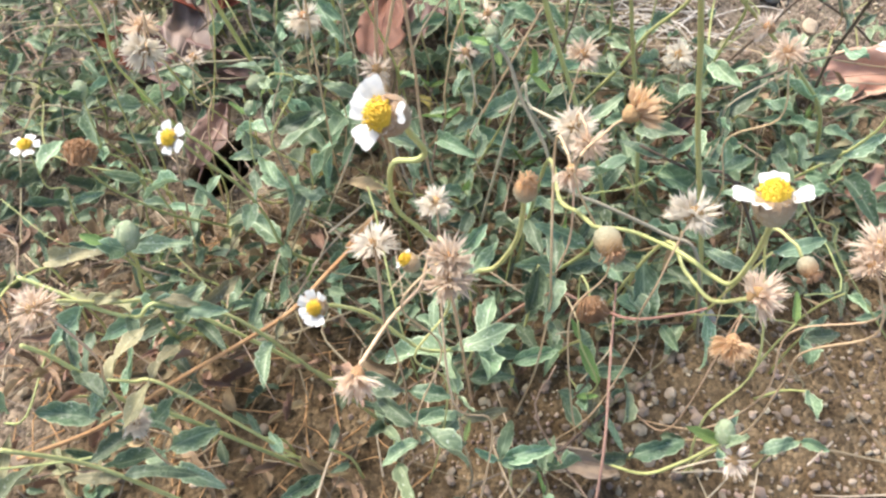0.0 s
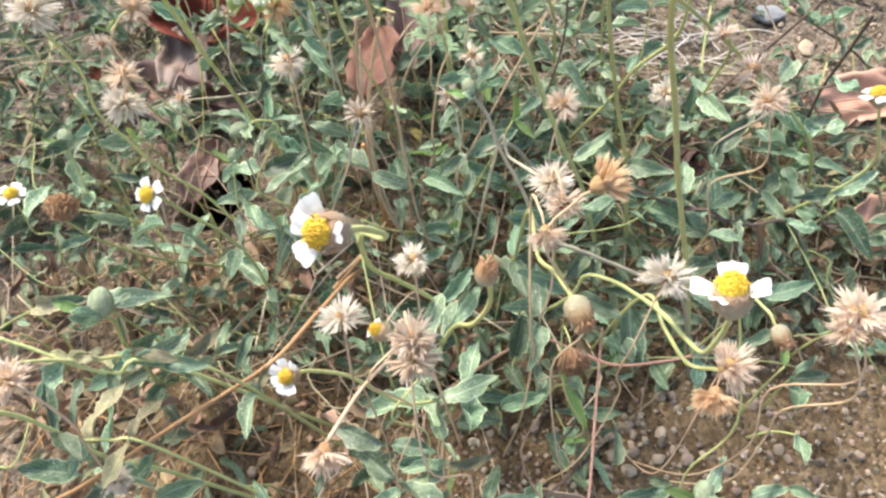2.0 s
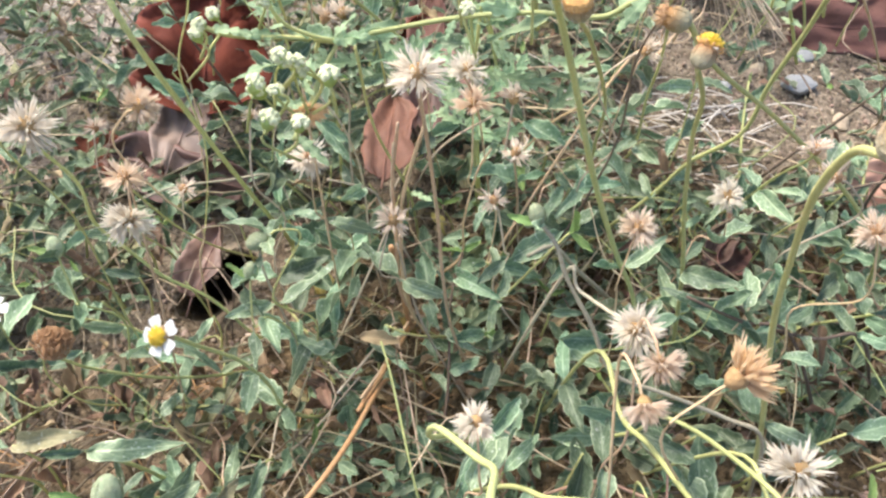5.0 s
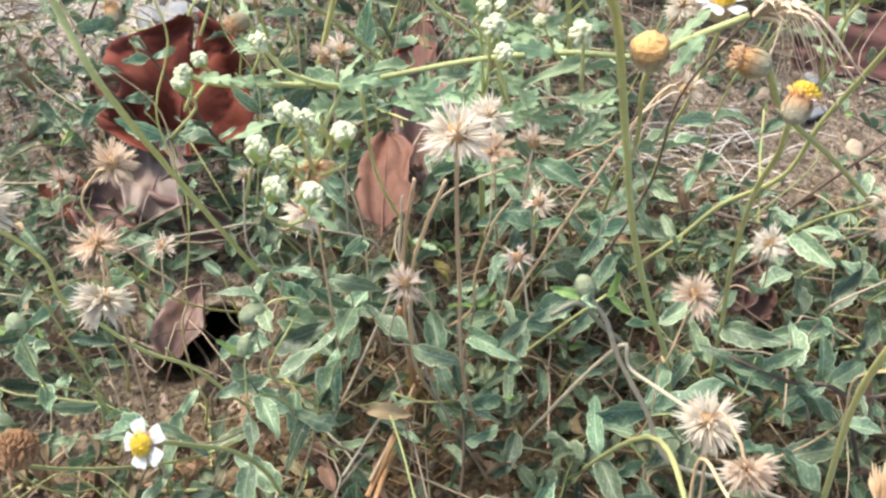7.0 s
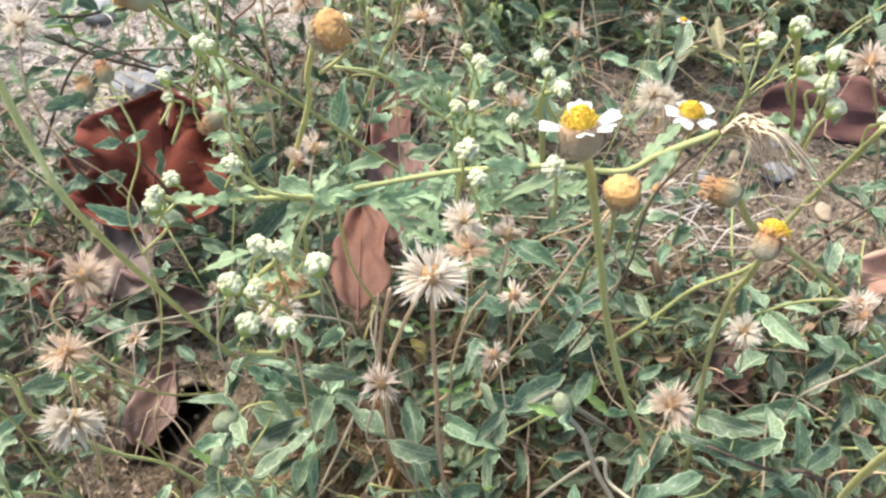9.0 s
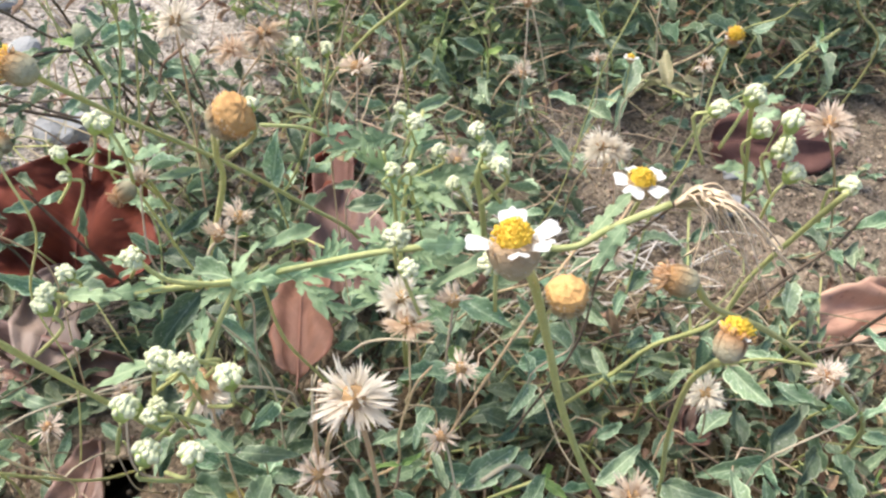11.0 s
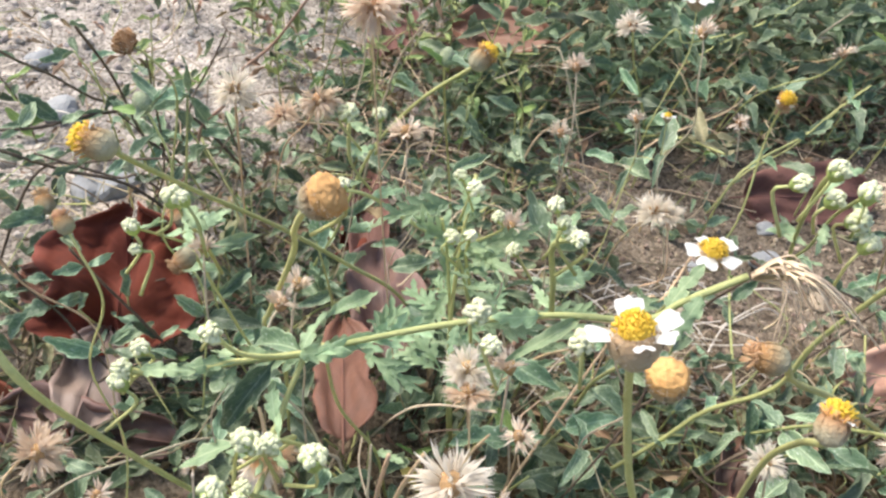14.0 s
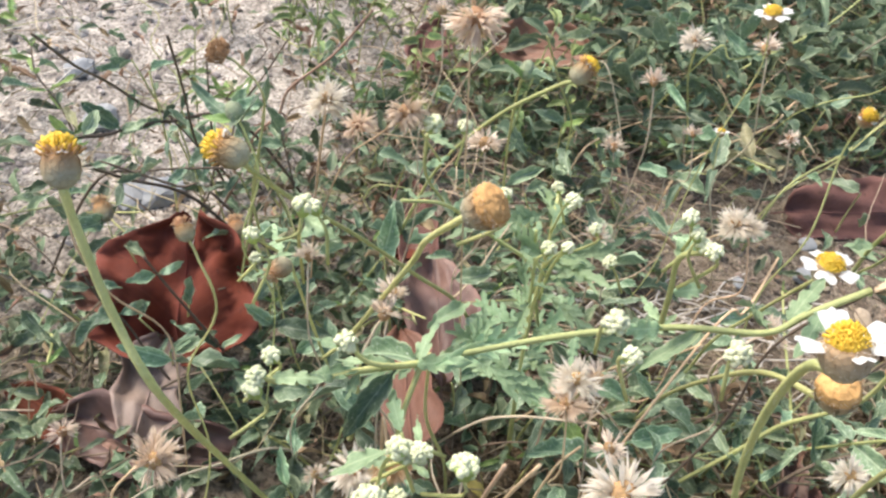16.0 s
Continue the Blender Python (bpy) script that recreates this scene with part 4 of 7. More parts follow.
def lobed_leaf_mesh(seed):
    """A leaf along +y, length 1, cut into toothed lobes on both sides of its rib."""
    r = random.Random(seed)
    verts, faces, uvs = [], [], []
    droop = r.uniform(-0.1, 0.35)

    def height(x, y):
        return -droop * y * y + 0.35 * abs(x) + 0.05 * math.sin(y * 7 + seed)

    def strip(points):
        """A ribbon from (x, y, half width across its run) rows."""
        first = len(verts)
        for k, (x, y, px, py) in enumerate(points):
            for sgn in (-1, 0, 1):
                vx, vy = x + sgn * px, y + sgn * py
                verts.append((vx, vy, height(vx, vy) + 0.5 * abs(sgn) * math.hypot(px, py)))
                uvs.append((sgn * 0.9, k / max(1, len(points) - 1)))
            if k:
                a = first + 3 * (k - 1)
                faces.extend([(a, a + 1, a + 4, a + 3), (a + 1, a + 2, a + 5, a + 4)])

    strip([(0, t, 0.012 + 0.045 * math.sin(math.pi * min(1, max(0, t - 0.12) * 1.1)), 0) for t in (0, 0.15, 0.3, 0.45, 0.6, 0.75, 0.9, 1.0)])
    for sgn in (-1, 1):
        for k in range(4):
            t = 0.2 + 0.19 * k + r.uniform(-0.04, 0.04)
            long = (0.13 + 0.19 * math.sin(math.pi * (t - 0.05))) * r.uniform(0.85, 1.15) * r.uniform(0.7, 1.15)
            a = radians(r.uniform(38, 58))
            dx, dy = sgn * math.cos(a), math.sin(a)
            wide = (0.05, 0.06, 0.036, 0.055, 0.03, 0.006)
            strip([(dx * long * f, t + dy * long * f, -dy * w * sgn, abs(dx) * w * sgn * sgn) for f, w in zip((0, 0.3, 0.45, 0.65, 0.85, 1.0), wide)])
    return mesh_of("leaf", verts, faces, "fern", uvs)


LEAVES["lobed"] = [lobed_leaf_mesh(k) for k in range(5)]
LEAVES["long"] = [leaf_mesh(rng, "leaf", "fern", rng.uniform(0.2, 0.27), 5, 0.5, rng.uniform(-0.1, 0.4), 0.04) for _ in range(3)]


def frond(base, tip, kind="lobed"):
    """A light green leaf of the tufted weed, lobed or long and toothed."""
    add_leaf(spray, base, tip, kind, up=(pr.uniform(-0.3, 0.3), -0.6, 1), flat=pr.uniform(0.7, 0.95), r=pr)


dry_leaf((-0.178, 0.522, 0.030), (-0.166, 0.592, 0.088), 0.094, .30, "rust", 0.6, 0.30)
dry_leaf((-0.200, 0.572, 0.022), (-0.246, 0.590, 0.040), 0.032, .5, "brown", 0.5, 0.3)
dry_leaf((-0.196, 0.474, 0.026), (-0.186, 0.540, 0.034), 0.044, .2, "greybrown", 0.4, 0.1)
dry_leaf((-0.142, 0.470, 0.008), (-0.246, 0.500, 0.014), 0.046, .25, "pinkbrown", 0.5, 0.25)
dry_leaf((-0.203, 0.475, 0.01), (-0.282, 0.532, 0.005), 0.030, .4, "rust")
dry_leaf((-0.046, 0.425, 0.07), (-0.042, 0.528, 0.041), 0.036, .15, "brown")
dry_leaf((-0.020, 0.494, 0.028), (-0.012, 0.600, 0.030), 0.054, .3, "pinkbrown", 0.5, 0.3)
dry_leaf((-0.022, 0.571, 0.02), (-0.016, 0.714, 0.014), 0.035, .5, "maroon")
dry_leaf((0.277, 0.468, 0.01), (0.37, 0.483, 0.005), 0.046, .25, "orange")
dry_leaf((0.268, 0.346, 0.02), (0.316, 0.35, 0.009), 0.047, .25, "orange")
dry_leaf((-0.166, 0.378, 0.010), (-0.150, 0.420, 0.028), 0.030, .55, "pinkbrown", 0.3, 0.2, (-0.4, -0.5, 0.7))
dry_leaf((0.156, 0.393, 0.02), (0.18, 0.427, 0.02), 0.021, .7, "pinkbrown")
dry_leaf((0.294, 0.664, 0.006), (0.400, 0.648, 0.010), 0.054, .12, "maroon", 0.4, 0.1)
dry_leaf((0.155, 0.814, 0.07), (0.073, 0.863, 0.06), 0.048, .3, "brown")
dry_leaf((0.006, 0.88, 0.02), (0.047, 0.961, 0.024), 0.045, .4, "maroon")
dry_leaf((0.051, 0.168, 0.02), (0.092, 0.161, 0.014), 0.016, .6, "tan")
dry_leaf((-0.04, 0.616, 0.02), (-0.004, 0.669, 0.009), 0.032, .4, "rust")
dry_leaf((0.165, 0.389, 0.02), (0.191, 0.421, 0.005), 0.024, .5, "maroon")
dry_leaf((0.1, 0.356, 0.02), (0.12, 0.384, 0.007), 0.019, .5, "maroon")
dry_leaf((-0.243, 0.584, 0.03), (-0.228, 0.613, 0.034), 0.017, .6, "tan")
stalk("green", 1.5, (0.13, 0.34, 0.26), (0.135, 0.356, 0.224), (0.136, 0.368, 0.188), (0.136, 0.375, 0.151), (0.122, 0.39, 0.116), (0.112, 0.397, 0.085), (0.096, 0.404, 0.05))
stalk("rusty", 1.4, (-0.155, 0.115, 0.14), (-0.138, 0.137, 0.119), (-0.115, 0.169, 0.102), (-0.096, 0.191, 0.092), (-0.075, 0.215, 0.084), (-0.057, 0.245, 0.08), (-0.044, 0.299, 0.04))
stalk("pale", 0.9, (-0.123, 0.258, 0.02), (-0.089, 0.269, 0.028), (-0.055, 0.298, 0.05))
stalk("green", 1.2, (-0.17, 0.176, 0.15), (-0.157, 0.182, 0.143), (-0.142, 0.187, 0.134), (-0.125, 0.194, 0.126), (-0.11, 0.195, 0.116), (-0.088, 0.195, 0.1))
stalk("green", 1.25, (-0.175, 0.189, 0.15), (-0.163, 0.188, 0.142), (-0.148, 0.186, 0.131), (-0.133, 0.186, 0.124), (-0.116, 0.193, 0.12))
stalk("green", 1.3, (-0.157, 0.151, 0.16), (-0.152, 0.154, 0.146), (-0.144, 0.155, 0.125), (-0.135, 0.155, 0.105), (-0.118, 0.159, 0.08))
stalk("green", 1.0, (-0.144, 0.152, 0.13), (-0.129, 0.156, 0.122), (-0.112, 0.157, 0.11))
stalk("green", 1.25, (-0.151, 0.11, 0.16), (-0.135, 0.117, 0.131), (-0.116, 0.118, 0.1))
stalk("red", 0.9, (0.049, 0.226, 0.08), (0.071, 0.219, 0.085), (0.091, 0.209, 0.086), (0.114, 0.206, 0.095), (0.125, 0.206, 0.1))
stalk("pink", 0.9, (0.089, 0.234, 0.08), (0.083, 0.197, 0.071), (0.074, 0.144, 0.06))
stalk("brown", 1.3, (0.24, 0.379, 0.16), (0.245, 0.394, 0.122), (0.247, 0.406, 0.081), (0.252, 0.412, 0.04))
stalk("brown", 1.1, (0.163, 0.403, 0.05), (0.196, 0.401, 0.067), (0.226, 0.399, 0.085), (0.254, 0.394, 0.1))
stalk("brown", 1.1, (0.131, 0.312, 0.1), (0.148, 0.305, 0.087), (0.179, 0.303, 0.076), (0.207, 0.307, 0.07))
stalk("brown", 1.1, (0.109, 0.313, 0.1), (0.138, 0.306, 0.088), (0.165, 0.302, 0.08))
stalk("straw", 0.7, (0.2, 0.169, 0.03), (0.161, 0.137, 0.08))
stalk("straw", 0.8, (-0.051, 0.115, 0.1), (-0.054, 0.147, 0.058), (-0.054, 0.17, 0.03))
stalk("straw", 0.8, (-0.103, 0.233, 0.03), (-0.101, 0.264, 0.03), (-0.098, 0.292, 0.03))
stalk("pale", 0.8, (-0.095, 0.314, 0.14), (-0.096, 0.315, 0.116), (-0.089, 0.314, 0.061), (-0.085, 0.31, 0.02))
stalk("pale", 0.9, (-0.077, 0.325, 0.02), (-0.063, 0.305, 0.023), (-0.078, 0.297, 0.03))
stalk("pale", 1.0, (-0.065, 0.283, 0.06), (-0.048, 0.324, 0.038), (-0.039, 0.344, 0.03))
stalk("tan", 1.1, (-0.053, 0.28, 0.06), (-0.042, 0.313, 0.04), (-0.027, 0.359, 0.02))
stalk("tan", 0.9, (-0.033, 0.337, 0.12), (-0.031, 0.352, 0.06), (-0.028, 0.359, 0.02))
stalk("pale", 0.7, (-0.034, 0.332, 0.12), (-0.027, 0.326, 0.082), (-0.017, 0.319, 0.05))
stalk("straw", 0.7, (-0.041, 0.355, 0.1), (-0.037, 0.358, 0.131), (-0.035, 0.36, 0.16))
stalk("tan", 0.8, (0, 0.377, 0.05), (0.001, 0.376, 0.083), (0.006, 0.371, 0.127), (0.012, 0.366, 0.15))
stalk("straw", 0.8, (0.119, 0.349, 0.05), (0.16, 0.346, 0.045), (0.176, 0.333, 0.03))
stalk("straw", 0.6, (0.047, 0.428, 0.08), (0.08, 0.469, 0.06), (0.111, 0.497, 0.044), (0.148, 0.517, 0.02))
stalk("straw", 0.6, (0.122, 0.53, 0.02), (0.155, 0.545, 0.02), (0.189, 0.561, 0.02))
stalk("straw", 0.6, (0.114, 0.509, 0.02), (0.141, 0.509, 0.023), (0.172, 0.512, 0.03), (0.191, 0.499, 0.02))
stalk("straw", 0.6, (0.131, 0.482, 0.02), (0.171, 0.494, 0.015), (0.2, 0.515, 0.02))
stalk("straw", 0.6, (0.133, 0.524, 0.02), (0.157, 0.504, 0.016), (0.181, 0.495, 0.02))
stalk("tan", 0.8, (0.075, 0.405, 0.16), (0.069, 0.423, 0.129), (0.057, 0.443, 0.098), (0.044, 0.458, 0.06))
stalk("tan", 0.8, (0.118, 0.436, 0.18), (0.098, 0.417, 0.166), (0.076, 0.407, 0.16))
stalk("brown", 1.0, (-0.227, 0.61, 0.1), (-0.191, 0.608, 0.112), (-0.139, 0.598, 0.12))
stalk("brown", 1.0, (-0.208, 0.581, 0.14), (-0.172, 0.592, 0.112), (-0.153, 0.598, 0.1))
stalk("brown", 1.0, (-0.146, 0.517, 0.25), (-0.159, 0.596, 0.177), (-0.169, 0.66, 0.095), (-0.165, 0.687, 0.06))
stalk("straw", 0.7, (0.004, 0.533, 0.24), (-0.005, 0.567, 0.2), (-0.013, 0.602, 0.14))
stalk("straw", 0.6, (0.106, 0.745, 0.1), (0.13, 0.738, 0.108), (0.14, 0.718, 0.1))
stalk("straw", 0.6, (0.081, 0.706, 0.1), (0.13, 0.745, 0.087), (0.177, 0.764, 0.06))
stalk("green", 0.9, (0.047, 0.606, 0.2), (0.076, 0.65, 0.139), (0.097, 0.675, 0.095), (0.105, 0.694, 0.05))
stalk("green", 1.0, (0.248, 0.692, 0.14), (0.229, 0.713, 0.122), (0.222, 0.73, 0.12))
stalk("green", 1.0, (0.375, 0.679, 0.1), (0.348, 0.674, 0.079), (0.32, 0.666, 0.054), (0.283, 0.662, 0.03))
stalk("brown", 0.9, (0.285, 0.714, 0.06), (0.244, 0.711, 0.042), (0.207, 0.704, 0.02))
stalk("brown", 1.1, (0.231, 0.444, 0.1), (0.242, 0.442, 0.119), (0.249, 0.443, 0.14))
stalk("brown", 1.0, (0.203, 0.423, 0.05), (0.16, 0.437, 0.053), (0.129, 0.443, 0.05))
stalk("straw", 0.7, (-0.036, 0.488, 0.04), (-0.028, 0.513, 0.04), (-0.013, 0.54, 0.04))
stalk("straw", 0.7, (-0.036, 0.368, 0.1), (-0.039, 0.403, 0.079), (-0.035, 0.431, 0.066), (-0.03, 0.476, 0.05))
stalk("pale", 0.9, (-0.185, 0.396, 0.08), (-0.17, 0.412, 0.074), (-0.144, 0.428, 0.063), (-0.112, 0.443, 0.05))
stalk("pale", 0.9, (-0.078, 0.413, 0.08), (-0.052, 0.417, 0.065), (-0.045, 0.412, 0.05))
stalk("tan", 1.1, (-0.031, 0.33, 0.2), (-0.035, 0.34, 0.154), (-0.035, 0.345, 0.114), (-0.032, 0.346, 0.05))
stalk("tan", 1.1, (-0.02, 0.329, 0.2), (-0.027, 0.337, 0.164), (-0.032, 0.342, 0.125), (-0.029, 0.341, 0.05))
stalk("straw", 0.8, (0.01, 0.356, 0.18), (-0.005, 0.4, 0.125), (-0.017, 0.428, 0.08))
stone((-0.237, 0.725), 0.0381, "blue")
stone((0.285, 0.595), 0.0277, "blue")
stone((0.301, 0.632), 0.0165, "blue")
stone((0.223, 0.590), 0.0122, "blue")
stone((-0.218, 0.733), 0.0421, "blue")
stone((0.257, 0.617), 0.0134, "tan")
stone((0.113, 0.200), 0.0077, "tan")
stone((0.102, 0.198), 0.0089, "tan")
stone((0.127, 0.196), 0.0076, "tan")
stone((0.110, 0.189), 0.0088, "tan")
stone((0.142, 0.201), 0.0058, "tan")
stone((0.164, 0.267), 0.0139, "blue")
stone((0.252, 0.611), 0.0107, "tan")
stone((0.306, 0.551), 0.0169, "tan")
stone((0.170, 0.702), 0.0096, "tan")
stone((-0.284, 0.843), 0.0354, "blue")
stone((-0.315, 0.922), 0.0325, "blue")
stone((-0.232, 0.173), 0.0125, "tan")
stalk("brown", 0.9, (-0.153, 0.655, 0.16), (-0.159, 0.673, 0.112), (-0.163, 0.685, 0.066), (-0.171, 0.692, 0.03))
stalk("brown", 0.8, (-0.181, 0.653, 0.12), (-0.176, 0.671, 0.094), (-0.169, 0.69, 0.06))
stalk("brown", 0.8, (-0.103, 0.662, 0.17), (-0.122, 0.704, 0.122), (-0.15, 0.751, 0.06))
stalk("brown", 0.8, (-0.114, 0.671, 0.1), (-0.11, 0.682, 0.058), (-0.107, 0.689, 0.02))
stalk("brown", 1.3, (-0.236, 0.616, 0.2), (-0.229, 0.647, 0.163), (-0.219, 0.668, 0.139), (-0.205, 0.69, 0.107), (-0.189, 0.709, 0.08))
stalk("brown", 1.3, (-0.234, 0.605, 0.14), (-0.216, 0.621, 0.13), (-0.202, 0.636, 0.125), (-0.181, 0.653, 0.118), (-0.14, 0.676, 0.1))
stalk("brown", 1.3, (-0.232, 0.588, 0.14), (-0.205, 0.603, 0.111), (-0.168, 0.618, 0.08))
stalk("pink", 1.2, (-0.051, 0.641, 0.2), (-0.075, 0.655, 0.163), (-0.105, 0.671, 0.129), (-0.114, 0.673, 0.107), (-0.132, 0.68, 0.087), (-0.142, 0.681, 0.06))
stalk("brown", 1.0, (-0.174, 0.5, 0.14), (-0.166, 0.505, 0.11), (-0.156, 0.509, 0.079), (-0.145, 0.511, 0.05))
stalk("brown", 0.8, (-0.21, 0.512, 0.12), (-0.205, 0.512, 0.098), (-0.196, 0.513, 0.078), (-0.184, 0.51, 0.04))
head("seedw", (-0.077, 0.368, 0.143), (0.02, 0.2, 0.97), 0.0245, 150)
head("seedt", (-0.154, 0.336, 0.162), (-0.003, 0.488, 0.873), 0.0216, 120, stem=(0.8, "green", (-0.154, 0.343, 0.147), (-0.153, 0.366, 0.093), (-0.143, 0.386, 0.05)))
head("seedw", (-0.138, 0.297, 0.179), (-0.061, -0.93, -0.364), 0.0241, 105)
head("seedt", (-0.14, 0.345, 0.196), (0.846, 0.027, 0.532), 0.0211, 110)
head("seedw", (-0.153, 0.287, 0.238), (0.463, 0.507, 0.727), 0.0229, 140, stem=(1.0, "green", (-0.156, 0.297, 0.216), (-0.157, 0.306, 0.191), (-0.162, 0.312, 0.16), (-0.158, 0.319, 0.134), (-0.15, 0.327, 0.1), (-0.136, 0.337, 0.067), (-0.118, 0.342, 0.02)))
head("ball2", (-0.165, 0.254, 0.154), (0.142, 0.597, 0.789), 0.0142, stem=(0.9, "green", (-0.164, 0.265, 0.117), (-0.152, 0.285, 0.074), (-0.136, 0.305, 0.04)))
head("flower", (-0.218, 0.295, 0.118), (0.043, 0.02, 0.999), 0.0148)
head("flower", (-0.117, 0.245, 0.174), (-0.42, -0.52, 0.74), 0.0146, stem=(1.1, "green", (-0.114, 0.253, 0.161), (-0.111, 0.259, 0.144), (-0.103, 0.271, 0.113), (-0.096, 0.277, 0.081), (-0.092, 0.278, 0.055), (-0.08, 0.285, 0.03)))
head("flower", (-0.012, 0.118, 0.308), (-0.629, -0.504, 0.592), 0.0156, stem=(1.2, "green", (-0.008, 0.141, 0.28), (-0.005, 0.157, 0.257), (-0.008, 0.166, 0.244), (-0.016, 0.182, 0.226), (-0.019, 0.192, 0.205), (-0.018, 0.204, 0.175), (-0.01, 0.22, 0.143), (0.004, 0.238, 0.1)), rays=((-10, 1), (-60, 1), (-130, 1), (95, .5),))
head("flower", (0.081, 0.128, 0.271), (-0.153, 0.329, 0.932), 0.0181, stem=(1.1, "green", (0.091, 0.139, 0.238), (0.094, 0.144, 0.223), (0.095, 0.15, 0.202), (0.095, 0.163, 0.188), (0.094, 0.185, 0.17), (0.09, 0.206, 0.152), (0.084, 0.226, 0.134), (0.076, 0.24, 0.117), (0.071, 0.245, 0.09)), rays=((0, 1), (-88, 1), (88, 1), (-150, .5),))
head("flower", (-0.044, 0.151, 0.186), (-0.36, -0.62, 0.69), 0.0129, stem=(1.0, "green", (-0.038, 0.16, 0.173), (-0.028, 0.168, 0.154), (-0.017, 0.173, 0.129), (-0.008, 0.176, 0.113), (0.006, 0.186, 0.096), (0.023, 0.2, 0.08)), rays=((-20, 1), (-65, 1), (-110, 1), (-155, 1), (30, .8), (160, 1),))
head("flower", (-0.012, 0.16, 0.201), (-0.71, 0.077, 0.7), 0.0118, rays=((-90, .8), (-30, .5),))
head("seedw", (-0.022, 0.156, 0.215), (-0.095, 0.497, 0.863), 0.0182, 105)
head("seedt", (0.002, 0.139, 0.231), (0.756, 0.076, 0.65), 0.0182, 130)
head("seedt", (0.002, 0.134, 0.227), (0.173, -0.981, -0.089), 0.0182, 120)
head("seedt", (-0.027, 0.12, 0.195), (-0.137, -0.94, -0.312), 0.0186, 75, stem=(0.8, "tan", (-0.024, 0.13, 0.197), (-0.017, 0.139, 0.198), (-0.008, 0.15, 0.199), (0, 0.161, 0.2)))
head("seedw", (-0.129, 0.144, 0.108), (0.939, -0.341, 0.044), 0.0166, 100)
head("seedt", (-0.14, 0.149, 0.188), (-0.691, 0.225, 0.687), 0.0194, 130)
head("seedw", (-0.003, 0.211, 0.171), (-0.119, 0.382, 0.917), 0.0183, 120)
head("seedd", (-0.035, 0.329, 0.14), (0.353, 0.418, 0.837), 0.0210, 120)
head("seedd", (0.012, 0.337, 0.145), (-0.336, 0.333, 0.881), 0.0163, 130)
head("seedd", (0.024, 0.365, 0.148), (0.308, 0.416, 0.856), 0.0189, 130, stem=(0.6, "tan", (0.028, 0.369, 0.136), (0.031, 0.384, 0.089), (0.03, 0.398, 0.03)))
head("seedt", (0.063, 0.286, 0.185), (0.213, 0.332, 0.919), 0.0200, 120)
head("seedw", (0.054, 0.238, 0.187), (-0.709, 0.106, 0.697), 0.0219, 130, stem=(0.9, "pale", (0.049, 0.247, 0.182), (0.039, 0.264, 0.174), (0.034, 0.274, 0.17)))
head("seedt", (0.056, 0.218, 0.198), (0.094, -0.966, -0.242), 0.0184, 110)
head("seedg", (0.06, 0.187, 0.243), (0.807, 0.331, 0.489), 0.0222, 70)
head("seedt", (0.048, 0.203, 0.199), (0.203, -0.924, -0.325), 0.0178, 75)
head("spent", (0.023, 0.147, 0.253), (0.144, 0.059, 0.988), 0.0090, stem=(1.2, "green", (0.025, 0.16, 0.227), (0.026, 0.175, 0.192), (0.021, 0.191, 0.154), (0.012, 0.209, 0.12)))
head("spent", (0.055, 0.161, 0.209), (0.384, -0.84, -0.383), 0.0126, stem=(1.1, "green", (0.054, 0.181, 0.194), (0.052, 0.198, 0.181), (0.048, 0.214, 0.169), (0.047, 0.252, 0.15)))
head("seedw", (0.088, 0.179, 0.202), (0.458, 0.581, 0.673), 0.0236, 120)
head("seedt", (0.1, 0.142, 0.207), (0.876, 0.129, 0.465), 0.0206, 110, stem=(1.0, "green", (0.099, 0.15, 0.19), (0.097, 0.16, 0.177), (0.097, 0.186, 0.158), (0.095, 0.213, 0.14)))
head("seedg", (0.124, 0.175, 0.122), (-0.273, -0.909, -0.315), 0.0229, 80)
head("seedt", (0.148, 0.162, 0.205), (-0.316, 0.502, 0.805), 0.0244, 130)
head("spent", (0.12, 0.153, 0.206), (0.386, -0.876, -0.289), 0.0088)
head("bud", (0.107, 0.128, 0.135), (0.084, 0.614, 0.785), 0.0094, stem=(1.0, "green", (0.108, 0.13, 0.116), (0.103, 0.136, 0.084), (0.093, 0.145, 0.05)))
head("ball2", (0.065, 0.191, 0.124), (0.118, -0.939, -0.322), 0.0136)
head("seedt", (0.148, 0.274, 0.196), (-0.175, 0.492, 0.853), 0.0202, 130)
head("seedw", (0.131, 0.354, 0.129), (-0.192, 0.244, 0.951), 0.0207, 140)
head("bud", (-0.095, 0.313, 0.145), (-0.851, -0.516, -0.098), 0.0100)
head("bud", (-0.116, 0.181, 0.188), (0.089, 0.675, 0.732), 0.0108, stem=(1.1, "green", (-0.123, 0.19, 0.16), (-0.133, 0.2, 0.125), (-0.136, 0.206, 0.103), (-0.14, 0.219, 0.05)))
head("bud", (-0.189, 0.318, 0.136), (-0.206, 0.569, 0.796), 0.0095)
head("bud", (0.021, 0.279, 0.202), (-0.355, 0.522, 0.776), 0.0077, stem=(1.1, "pale", (0.029, 0.274, 0.19), (0.034, 0.267, 0.178), (0.045, 0.257, 0.16), (0.055, 0.247, 0.141), (0.078, 0.244, 0.129), (0.108, 0.241, 0.112), (0.126, 0.236, 0.1)))
head("seedw", (-0.022, 0.28, 0.266), (-0.004, 0.433, 0.902), 0.0212, 135, stem=(1.0, "tan", (-0.02, 0.287, 0.251), (-0.018, 0.303, 0.206), (-0.014, 0.314, 0.152), (-0.012, 0.318, 0.113), (-0.006, 0.319, 0.061), (0.007, 0.317, 0.02)))
